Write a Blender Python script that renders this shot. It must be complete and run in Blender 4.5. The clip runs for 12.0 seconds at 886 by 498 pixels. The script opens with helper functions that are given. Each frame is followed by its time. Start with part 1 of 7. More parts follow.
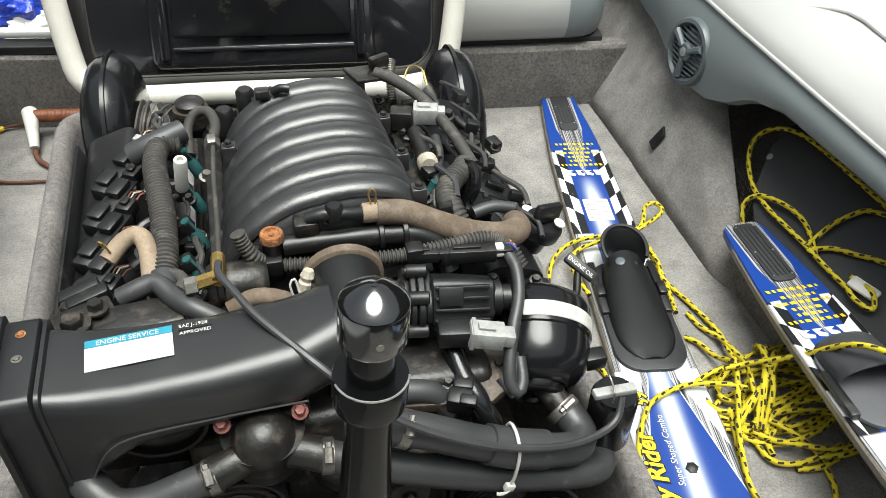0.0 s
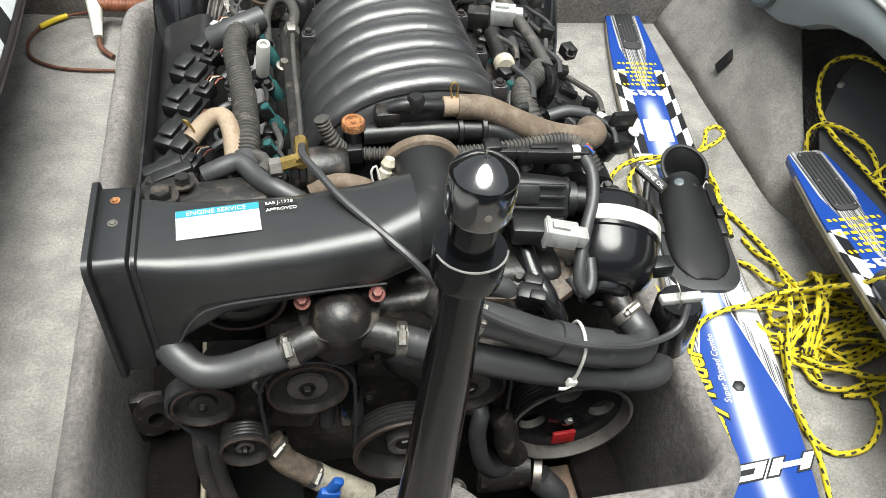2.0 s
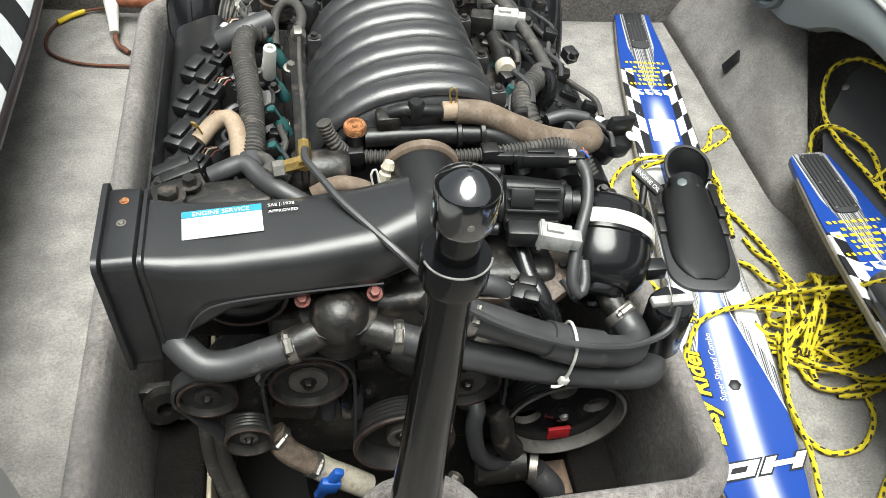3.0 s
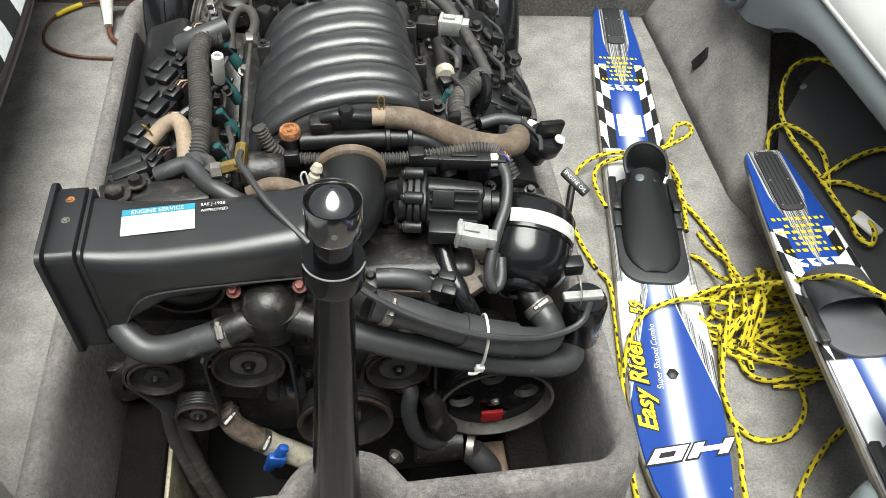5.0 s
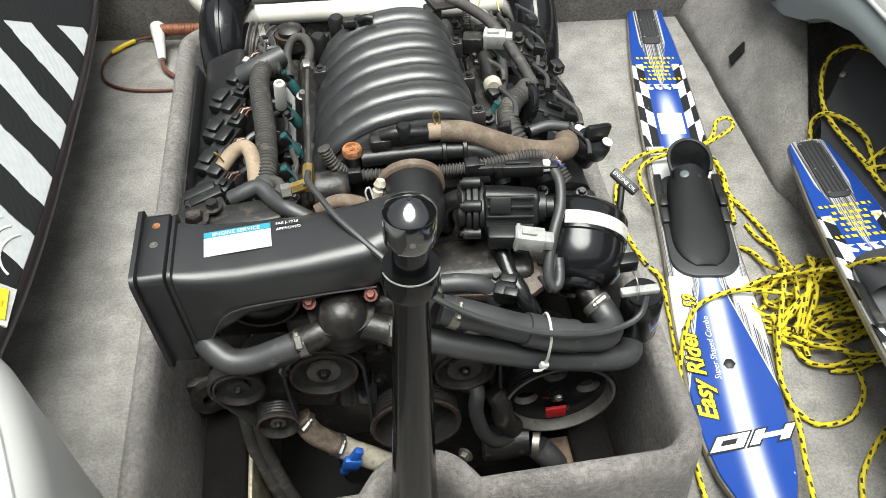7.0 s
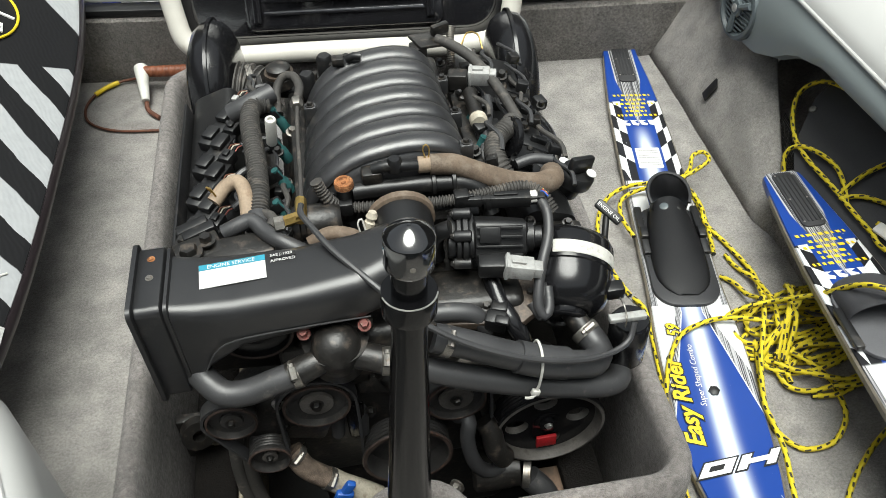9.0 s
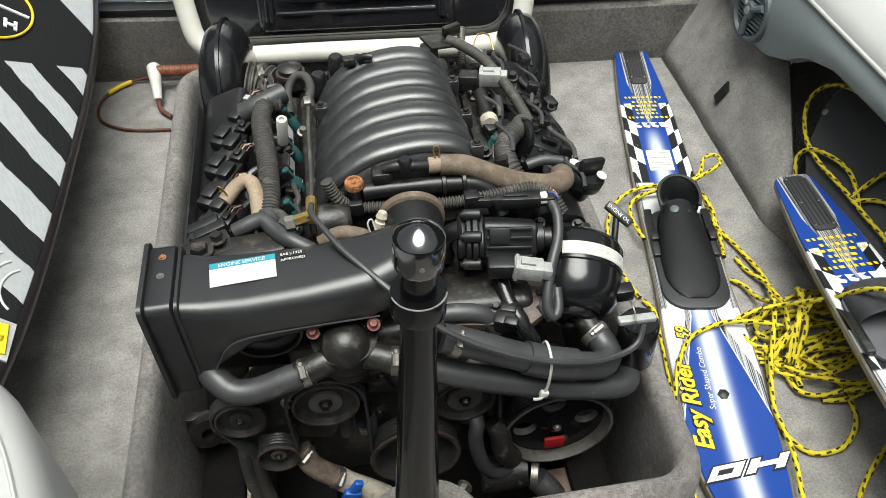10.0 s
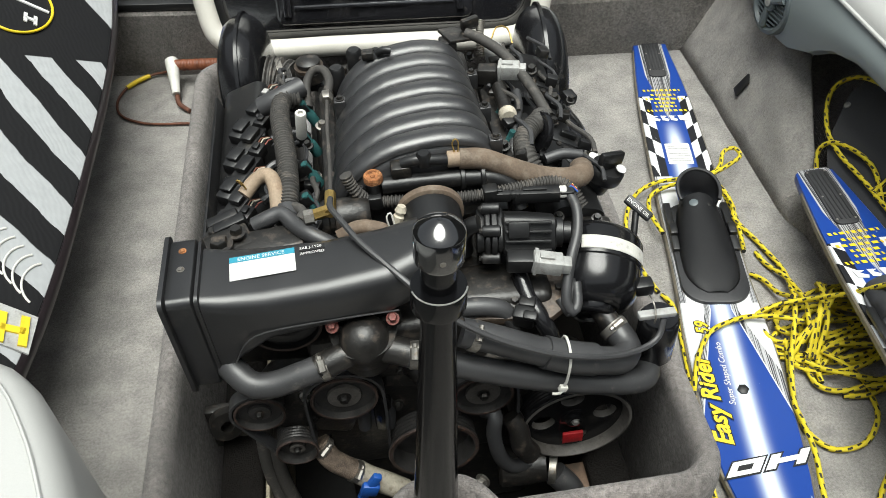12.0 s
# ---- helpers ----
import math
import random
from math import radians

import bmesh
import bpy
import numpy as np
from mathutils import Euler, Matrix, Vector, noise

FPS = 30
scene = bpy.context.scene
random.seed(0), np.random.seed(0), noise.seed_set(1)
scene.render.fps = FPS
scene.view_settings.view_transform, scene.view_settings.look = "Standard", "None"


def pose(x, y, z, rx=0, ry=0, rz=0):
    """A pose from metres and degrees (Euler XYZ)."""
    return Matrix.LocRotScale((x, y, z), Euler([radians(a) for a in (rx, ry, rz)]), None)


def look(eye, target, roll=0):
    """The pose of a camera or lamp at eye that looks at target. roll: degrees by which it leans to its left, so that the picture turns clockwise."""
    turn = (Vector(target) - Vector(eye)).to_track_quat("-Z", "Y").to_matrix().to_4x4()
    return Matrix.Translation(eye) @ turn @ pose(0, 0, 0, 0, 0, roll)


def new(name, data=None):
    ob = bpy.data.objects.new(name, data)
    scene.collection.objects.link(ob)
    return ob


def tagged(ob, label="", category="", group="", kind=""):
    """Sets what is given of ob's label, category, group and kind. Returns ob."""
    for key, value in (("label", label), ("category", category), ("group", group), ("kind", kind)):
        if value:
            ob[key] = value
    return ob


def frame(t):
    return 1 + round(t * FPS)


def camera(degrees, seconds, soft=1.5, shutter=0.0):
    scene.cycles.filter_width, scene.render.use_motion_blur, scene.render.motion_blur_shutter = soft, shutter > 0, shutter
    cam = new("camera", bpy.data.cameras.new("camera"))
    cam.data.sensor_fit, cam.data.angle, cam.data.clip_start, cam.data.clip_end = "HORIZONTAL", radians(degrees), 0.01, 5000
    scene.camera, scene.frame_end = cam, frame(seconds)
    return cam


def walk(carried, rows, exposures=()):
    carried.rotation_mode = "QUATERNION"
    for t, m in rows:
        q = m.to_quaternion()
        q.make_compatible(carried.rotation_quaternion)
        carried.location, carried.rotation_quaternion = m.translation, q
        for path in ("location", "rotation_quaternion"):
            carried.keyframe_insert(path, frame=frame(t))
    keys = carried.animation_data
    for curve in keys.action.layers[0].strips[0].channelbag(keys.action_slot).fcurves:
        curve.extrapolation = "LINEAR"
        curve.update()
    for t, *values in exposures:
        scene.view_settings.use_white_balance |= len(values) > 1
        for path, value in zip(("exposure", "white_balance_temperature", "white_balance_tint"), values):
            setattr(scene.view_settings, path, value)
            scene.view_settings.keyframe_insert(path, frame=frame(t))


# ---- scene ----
cam = camera(56.2, 12.0, soft=0.6)
PATH = [
    (0, (0.018, 0.026, 1.2), (0.434, 1.48, -0.109), 2.3),
    (0.5, (-0.008, 0.032, 1.222), (0.374, 1.477, -0.107), 1.5),
    (1, (-0.038, 0.013, 1.193), (0.29, 1.349, -0.258), 2.2),
    (1.5, (-0.049, 0.005, 1.178), (0.291, 1.352, -0.261), 4.1),
    (2, (-0.043, 0.004, 1.179), (0.283, 1.353, -0.261), 4.2),
    (2.5, (-0.036, -0.005, 1.186), (0.269, 1.34, -0.262), 3.7),
    (4.5, (0.055, -0.048, 1.294), (0.294, 1.27, -0.191), 4.6),
    (5, (0.099, -0.07, 1.293), (0.315, 1.242, -0.201), 2.6),
    (5.5, (0.148, -0.044, 1.316), (0.275, 1.277, -0.18), 0.6),
    (6, (0.175, 0.038, 1.332), (0.146, 1.4, -0.132), -2.5),
    (6.5, (0.121, -0.019, 1.315), (0.127, 1.33, -0.162), -5.0),
    (7, (0.065, -0.107, 1.333), (0.188, 1.233, -0.146), -3.6),
    (9, (0.04, -0.129, 1.338), (0.234, 1.273, -0.075), -2.5),
    (9.5, (0.038, -0.129, 1.337), (0.221, 1.277, -0.073), -2.5),
    (10, (0.04, -0.131, 1.339), (0.211, 1.276, -0.071), -2.7),
    (10.5, (0.039, -0.132, 1.339), (0.196, 1.275, -0.074), -3.0),
    (11, (0.035, -0.131, 1.34), (0.183, 1.273, -0.077), -3.2),
    (11.5, (0.034, -0.129, 1.339), (0.173, 1.274, -0.079), -3.5),
    (12, (0.035, -0.128, 1.338), (0.168, 1.274, -0.082), -3.7),
]
EXPOSURES = [(0.0, 0.68), (0.6, 0.74), (1.2, 0.97), (2.7, 1.02), (4.5, 0.80), (5.5, 0.76), (6.5, 0.92), (7.2, 0.80), (8.8, 0.56), (12.0, 0.50)]
walk(cam, [(t, look(eye, target, roll)) for t, eye, target, roll in PATH], [(t, stops, 6450, 3) for t, stops in EXPOSURES])
# ---- world and light ----
world = bpy.data.worlds.new("overcast_sky")
scene.world = world
world.use_nodes = True
wn, wl = world.node_tree.nodes, world.node_tree.links
wn.clear()
sky = wn.new("ShaderNodeTexSky")
sky.sky_type = "NISHITA"
sky.sun_disc = False
sky.sun_elevation, sky.sun_rotation = radians(81), radians(167)
sky.air_density, sky.dust_density = 1.0, 4.0
grey = wn.new("ShaderNodeHueSaturation")
grey.inputs["Saturation"].default_value = 0.25
back = wn.new("ShaderNodeBackground")
back.inputs["Strength"].default_value = 0.095
out = wn.new("ShaderNodeOutputWorld")
wl.new(sky.outputs[0], grey.inputs["Color"])
wl.new(grey.outputs[0], back.inputs["Color"])
wl.new(back.outputs[0], out.inputs["Surface"])
sun_data = bpy.data.lights.new("sun", "SUN")
sun_data.energy, sun_data.angle, sun_data.color = 3.5, radians(42), (1.0, 0.98, 0.945)
sun = new("sun", sun_data)
sun.matrix_world = look((0.22, 0.15, 4.8), (0.05, 0.9, 0))


# ---- materials ----
def material(name, color, rough=0.5, metal=0.0, vary=0.25, scale=12.0, grain=200.0, bump=0.15, depth=0.001, dirt=None, dirt_amount=0.0, coat=0.0, spec=0.5):
    m = bpy.data.materials.new(name)
    m.use_nodes = True
    n, l = m.node_tree.nodes, m.node_tree.links
    b = n["Principled BSDF"]
    b.inputs["Metallic"].default_value = metal
    b.inputs["Specular IOR Level"].default_value = spec
    b.inputs["Coat Weight"].default_value = coat
    b.inputs["Coat Roughness"].default_value = 0.08
    tc = n.new("ShaderNodeTexCoord")
    big, fine = n.new("ShaderNodeTexNoise"), n.new("ShaderNodeTexNoise")
    big.inputs["Scale"].default_value, big.inputs["Detail"].default_value = scale, 5
    fine.inputs["Scale"].default_value, fine.inputs["Detail"].default_value = grain, 3
    l.new(tc.outputs["Object"], big.inputs["Vector"])
    l.new(tc.outputs["Object"], fine.inputs["Vector"])
    ramp = n.new("ShaderNodeValToRGB")
    ramp.color_ramp.elements[0].position, ramp.color_ramp.elements[1].position = 0.3, 0.7
    ramp.color_ramp.elements[0].color = (*[c * (1 - vary) for c in color], 1)
    ramp.color_ramp.elements[1].color = (*[min(1, c * (1 + vary)) for c in color], 1)
    l.new(big.outputs["Fac"], ramp.inputs["Fac"])
    last = ramp.outputs["Color"]
    g = n.new("ShaderNodeMix")
    g.data_type, g.blend_type = "RGBA", "OVERLAY"
    g.inputs["Factor"].default_value = min(1.0, vary * 1.2)
    l.new(last, g.inputs["A"])
    l.new(fine.outputs["Fac"], g.inputs["B"])
    last = g.outputs["Result"]
    if dirt:
        d = n.new("ShaderNodeTexNoise")
        d.inputs["Scale"].default_value, d.inputs["Detail"].default_value = scale * 2.3, 8
        d.inputs["Roughness"].default_value = 0.65
        l.new(tc.outputs["Object"], d.inputs["Vector"])
        r = n.new("ShaderNodeValToRGB")
        r.color_ramp.elements[0].position, r.color_ramp.elements[1].position = 0.62 - 0.3 * dirt_amount, 0.75
        l.new(d.outputs["Fac"], r.inputs["Fac"])
        x = n.new("ShaderNodeMix")
        x.data_type = "RGBA"
        x.inputs["B"].default_value = (*dirt, 1)
        l.new(r.outputs["Color"], x.inputs["Factor"])
        l.new(last, x.inputs["A"])
        last = x.outputs["Result"]
    l.new(last, b.inputs["Base Color"])
    rr = n.new("ShaderNodeMapRange")
    rr.inputs["To Min"].default_value, rr.inputs["To Max"].default_value = max(0.02, rough - 0.12), min(1, rough + 0.12)
    l.new(big.outputs["Fac"], rr.inputs["Value"])
    l.new(rr.outputs["Result"], b.inputs["Roughness"])
    bp = n.new("ShaderNodeBump")
    bp.inputs["Strength"].default_value, bp.inputs["Distance"].default_value = bump, depth
    l.new(fine.outputs["Fac"], bp.inputs["Height"])
    l.new(bp.outputs["Normal"], b.inputs["Normal"])
    return m


def carpet_material(name, color, tuft_scale=210, low=0.80, high=1.14):
    m = material(name, color, 0.95, 0, 0.26, 6, 420, 1.0, 0.006, tuple(c * 0.70 for c in color), 0.36, spec=0.1)
    n, l = m.node_tree.nodes, m.node_tree.links
    b = n["Principled BSDF"]
    # tufts: a second, coarser speckle in colour and relief
    tc = n.new("ShaderNodeTexCoord")
    tuft, spread, speck = n.new("ShaderNodeTexNoise"), n.new("ShaderNodeMapRange"), n.new("ShaderNodeMix")
    tuft.inputs["Scale"].default_value, tuft.inputs["Detail"].default_value = tuft_scale, 6
    tuft.inputs["Roughness"].default_value = 0.7
    spread.inputs["From Min"].default_value, spread.inputs["From Max"].default_value = 0.36, 0.64
    spread.inputs["To Min"].default_value, spread.inputs["To Max"].default_value = low, high
    speck.data_type, speck.blend_type = "RGBA", "MULTIPLY"
    speck.inputs["Factor"].default_value = 1.0
    l.new(tc.outputs["Object"], tuft.inputs["Vector"])
    l.new(tuft.outputs["Fac"], spread.inputs["Value"])
    l.new(b.inputs["Base Color"].links[0].from_socket, speck.inputs["A"])
    l.new(spread.outputs["Result"], speck.inputs["B"])
    l.new(speck.outputs["Result"], b.inputs["Base Color"])
    # walked-on patches, hand-sized
    patch, pr, pm = n.new("ShaderNodeTexNoise"), n.new("ShaderNodeMapRange"), n.new("ShaderNodeMix")
    patch.inputs["Scale"].default_value, patch.inputs["Detail"].default_value = 17.0, 7
    patch.inputs["Roughness"].default_value = 0.62
    pr.inputs["From Min"].default_value, pr.inputs["From Max"].default_value = 0.36, 0.62
    pr.inputs["To Min"].default_value, pr.inputs["To Max"].default_value = 0.80, 1.10
    pm.data_type, pm.blend_type = "RGBA", "MULTIPLY"
    pm.inputs["Factor"].default_value = 1.0
    l.new(tc.outputs["Object"], patch.inputs["Vector"])
    l.new(patch.outputs["Fac"], pr.inputs["Value"])
    l.new(speck.outputs["Result"], pm.inputs["A"])
    l.new(pr.outputs["Result"], pm.inputs["B"])
    l.new(pm.outputs["Result"], b.inputs["Base Color"])
    # pile relief
    pile = n.new("ShaderNodeBump")
    pile.inputs["Strength"].default_value, pile.inputs["Distance"].default_value = 0.8, 0.005
    l.new(tuft.outputs["Fac"], pile.inputs["Height"])
    l.new(b.inputs["Normal"].links[0].from_socket, pile.inputs["Normal"])
    l.new(pile.outputs["Normal"], b.inputs["Normal"])
    b.inputs["Sheen Weight"].default_value = 0.25 if color[0] > 0.15 else 0.02
    b.inputs["Sheen Roughness"].default_value = 0.6
    return m


M = {
    "carpet": carpet_material("grey_carpet", (0.330, 0.310, 0.289), 190, 0.72, 1.24),
    "box_carpet": carpet_material("plush_grey_carpet", (0.232, 0.208, 0.196), 125, 0.6, 1.34),
    "wall_carpet": carpet_material("dark_loop_carpet", (0.21, 0.193, 0.178), 140, 0.5, 1.4),
    # the plush carpet again, slightly darker to carry shade on the coaming's inner wall
    "shaded_carpet": carpet_material("shaded_plush_carpet", (0.205, 0.184, 0.174), 125, 0.55, 1.4),
    # stringer carpet: the deep shade of the well is put into this near-black colour
    "well_shade_carpet": carpet_material("shade_dark_carpet", (0.020, 0.017, 0.015)),
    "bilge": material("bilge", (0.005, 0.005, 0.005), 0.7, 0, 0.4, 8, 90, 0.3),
    "plastic": material("black_moulded_plastic", (0.009, 0.009, 0.0095), 0.38, 0, 0.2, 14, 500, 0.25, 0.0008, (0.05, 0.045, 0.040), 0.12, spec=0.55),
    "duct": material("dusty_black_moulding", (0.017, 0.017, 0.0182), 0.35, 0, 0.2, 9, 600, 0.2, 0.0006, (0.05, 0.047, 0.044), 0.12, spec=0.7),
    "manifold": material("black_composite", (0.023, 0.023, 0.0246), 0.36, 0, 0.2, 10, 420, 0.40, 0.0009, (0.07, 0.065, 0.06), 0.20, spec=1.0),
    "rubber": material("black_rubber_hose", (0.036, 0.036, 0.038), 0.46, 0, 0.2, 16, 500, 0.15, 0.0008, (0.13, 0.12, 0.11), 0.04, spec=0.7),
    "loom": material("grey_loom", (0.046, 0.043, 0.040), 0.7, 0, 0.3, 18, 400, 0.2, 0.0008, (0.16, 0.14, 0.12), 0.3),
    "brown_hose": material("dusty_brown_hose", (0.13, 0.095, 0.068), 0.8, 0, 0.3, 25, 300, 0.3, 0.001, (0.22, 0.18, 0.14), 0.4),
    "tan_hose": material("tan_hose", (0.27, 0.205, 0.145), 0.7, 0, 0.25, 30, 300, 0.3, 0.001, (0.2, 0.13, 0.08), 0.3),
    "cast": material("greasy_black_casting", (0.014, 0.013, 0.012), 0.40, 0.1, 0.35, 26, 200, 0.35, 0.0014, (0.10, 0.080, 0.064), 0.30, spec=0.6),
    "gloss": material("glossy_black_paint", (0.008, 0.008, 0.009), 0.18, 0, 0.2, 7, 300, 0.06, 0.0006, (0.045, 0.042, 0.038), 0.10),
    "pylon": material("polished_black_metal", (0.004, 0.004, 0.0045), 0.16, 0, 0.15, 5, 90, 0.02, 0.0003, spec=0.4),
    "pylon_cap": material("polished_black_cap", (0.004, 0.004, 0.0045), 0.14, 0, 0.15, 5, 60, 0.10, 0.002, coat=1.0, spec=1.0),
    "pulley": material("black_pulley", (0.045, 0.043, 0.042), 0.38, 0.2, 0.3, 25, 300, 0.15, 0.0006, (0.1, 0.085, 0.07), 0.15),
    "dusty": material("dusty_pulley_face", (0.10, 0.092, 0.084), 0.6, 0.1, 0.3, 30, 350, 0.2, 0.0006, (0.05, 0.04, 0.035), 0.2),
    "rusty_rim": material("rusty_black_rim", (0.06, 0.042, 0.036), 0.5, 0.2, 0.45, 35, 300, 0.25, 0.0008, (0.2, 0.10, 0.06), 0.2),
    "steel": material("dull_steel", (0.30, 0.285, 0.26), 0.46, 0.9, 0.25, 30, 400, 0.2, 0.0006, (0.22, 0.15, 0.1), 0.2),
    "worn_steel": material("worn_edge", (0.5, 0.49, 0.47), 0.35, 0.7, 0.3, 40, 300, 0.1),
    "rust": material("rusty_iron", (0.26, 0.10, 0.035), 0.9, 0, 0.55, 90, 500, 0.8, 0.002, (0.48, 0.24, 0.10), 0.45),
    "brass": material("brass", (0.55, 0.38, 0.13), 0.35, 0.9, 0.25, 40, 300, 0.2),
    "white_plastic": material("off_white_plastic", (0.60, 0.59, 0.55), 0.5, 0, 0.12, 30, 300, 0.1),
    "grey_plastic": material("pale_grey_plastic", (0.34, 0.34, 0.33), 0.5, 0, 0.2, 40, 300, 0.1, dirt=(0.2, 0.18, 0.16), dirt_amount=0.25),
    "red_bolt": material("faded_red_paint", (0.28, 0.085, 0.07), 0.6, 0, 0.4, 80, 400, 0.4, dirt=(0.3, 0.25, 0.2), dirt_amount=0.4),
    "red": material("red_plate", (0.40, 0.015, 0.02), 0.5, 0, 0.3, 40, 300, 0.2),
    "teal": material("teal_plastic", (0.02, 0.075, 0.075), 0.45, 0, 0.3, 40, 300, 0.1),
    "blue_valve": material("blue_plastic", (0.02, 0.10, 0.42), 0.4, 0, 0.15, 40, 300, 0.1),
    "beige": material("beige_fitting", (0.45, 0.41, 0.33), 0.55, 0, 0.2, 30, 300, 0.15, dirt=(0.2, 0.16, 0.12), dirt_amount=0.25),
    "braid": material("woven_sleeve", (0.17, 0.13, 0.10), 0.7, 0.2, 0.5, 60, 500, 0.8, 0.002),
    "white_vinyl": material("white_vinyl", (0.43, 0.43, 0.42), 0.42, 0, 0.06, 3, 600, 0.12, 0.0008),
    "cream_vinyl": material("cream_vinyl_trim", (0.60, 0.575, 0.52), 0.5, 0, 0.12, 9, 400, 0.2, 0.001, (0.45, 0.4, 0.33), 0.1),
    "grey_vinyl": material("blue_grey_vinyl", (0.195, 0.222, 0.228), 0.42, 0, 0.06, 3, 700, 0.15, 0.0008),
    "slate": material("slate_plastic", (0.10, 0.12, 0.128), 0.4, 0, 0.15, 12, 300, 0.1),
    "lid": material("shiny_black_gelcoat", (0.012, 0.012, 0.014), 0.12, 0, 0.2, 3, 60, 0.08, 0.003, (0.05, 0.048, 0.045), 0.05, coat=1.0, spec=1.0),
    "soft_black": material("black_foam_rubber", (0.022, 0.022, 0.024), 0.55, 0, 0.15, 6, 500, 0.12, 0.0008),
    "boot": material("black_boot_rubber", (0.021, 0.021, 0.023), 0.42, 0, 0.15, 10, 300, 0.08, 0.0006),
    "grey_boot": material("grey_foam_rubber", (0.085, 0.085, 0.092), 0.55, 0, 0.12, 9, 400, 0.1),
    "blackboard": material("black_cushion_vinyl", (0.030, 0.030, 0.032), 0.5, 0, 0.25, 5, 300, 0.12),
    "blue_bag": material("crinkled_blue_plastic", (0.02, 0.05, 0.42), 0.25, 0, 0.4, 9, 40, 0.8, 0.01),
    "leather": material("brown_grip", (0.20, 0.065, 0.03), 0.5, 0, 0.3, 40, 300, 0.3),
    "cable": material("brown_rope", (0.12, 0.045, 0.025), 0.65, 0, 0.3, 60, 600, 0.5, 0.001),
    "yellow": material("yellow_paint", (0.72, 0.53, 0.02), 0.45, 0, 0.1, 30, 300, 0.08),
    "ink": material("black_ink", (0.012, 0.012, 0.012), 0.5, 0, 0.1, 30, 300, 0.0),
    "white_ink": material("white_ink", (0.64, 0.64, 0.63), 0.5, 0, 0.05, 30, 300, 0.0),
    "teal_ink": material("teal_ink", (0.03, 0.24, 0.34), 0.45, 0, 0.08, 30, 300, 0.0),
    "sticker": material("white_sticker", (0.62, 0.62, 0.61), 0.4, 0, 0.04, 30, 300, 0.03),
    "net": material("dark_net_cord", (0.02, 0.018, 0.016), 0.7, 0, 0.3, 60, 300, 0.2),
    "wood": material("oily_wood", (0.14, 0.09, 0.06), 0.7, 0, 0.4, 14, 200, 0.4, dirt=(0.05, 0.04, 0.03), dirt_amount=0.4),
    "bare": material("bare_aluminium_rail", (0.34, 0.30, 0.22), 0.5, 0.5, 0.4, 20, 200, 0.3, dirt=(0.1, 0.08, 0.06), dirt_amount=0.3),
    "ski_edge": material("ski_edge_laminate", (0.16, 0.14, 0.11), 0.4, 0, 0.4, 20, 200, 0.1),
    "board_edge": material("dark_board_edge", (0.02, 0.015, 0.017), 0.35, 0, 0.2, 20, 200, 0.1),
    "band": material("worn_white_band", (0.55, 0.54, 0.50), 0.45, 0, 0.15, 30, 300, 0.05, dirt=(0.22, 0.20, 0.17), dirt_amount=0.15),
    "grime": material("oily_brown_grime", (0.060, 0.044, 0.033), 0.5, 0.1, 0.5, 30, 260, 0.6, 0.0015, (0.16, 0.115, 0.08), 0.35),
    # for the added walls out of view that block low sky light
    "light_screen": material("dark_light_screen", (0.055, 0.052, 0.048), 0.85, 0, 0.3, 1.2, 30, 0.3, 0.004),
    "hull": material("white_gelcoat", (0.6, 0.6, 0.58), 0.3, 0, 0.06, 2, 100, 0.03),
}


# ---- mesh helpers ----
def part(name, bm, mat, parent=None, label="", smooth=40):
    me = bpy.data.meshes.new(name)
    bmesh.ops.recalc_face_normals(bm, faces=bm.faces)
    bm.to_mesh(me)
    bm.free()
    me.materials.append(M[mat] if isinstance(mat, str) else mat)
    if smooth:
        for p in me.polygons:
            p.use_smooth = True
        me.set_sharp_from_angle(angle=radians(smooth))
    ob = new(name, me)
    if parent:
        ob.parent = parent
        m = parent.matrix_basis.copy() if parent.parent is None else Matrix.Identity(4)
        ob.matrix_parent_inverse = m.inverted()
    if label:
        ob["label"] = label
    return ob


def thing(name, at, label, category, group="", kind=""):
    ob = new(name)
    ob.empty_display_size = 0.05
    ob.matrix_basis = Matrix.Translation(at)
    return tagged(ob, label, category, group, kind)


def spline(pts, step=0.008, closed=False):
    """Points along a smooth curve through pts."""
    p = [Vector(q) for q in pts]
    n = len(p)
    out_pts = []
    for i in range(n if closed else n - 1):
        a = p[(i - 1) % n] if closed or i else p[0] * 2 - p[1]
        b, c = p[i], p[(i + 1) % n]
        d = p[(i + 2) % n] if closed or i + 2 < n else p[-1] * 2 - p[-2]
        k = max(2, int((c - b).length / step))
        for j in range(k):
            t = j / k
            out_pts.append(0.5 * ((2 * b) + (c - a) * t + (2 * a - 5 * b + 4 * c - d) * t * t + (3 * b - a - 3 * c + d) * t ** 3))
    if not closed:
        out_pts.append(p[-1])
    return out_pts


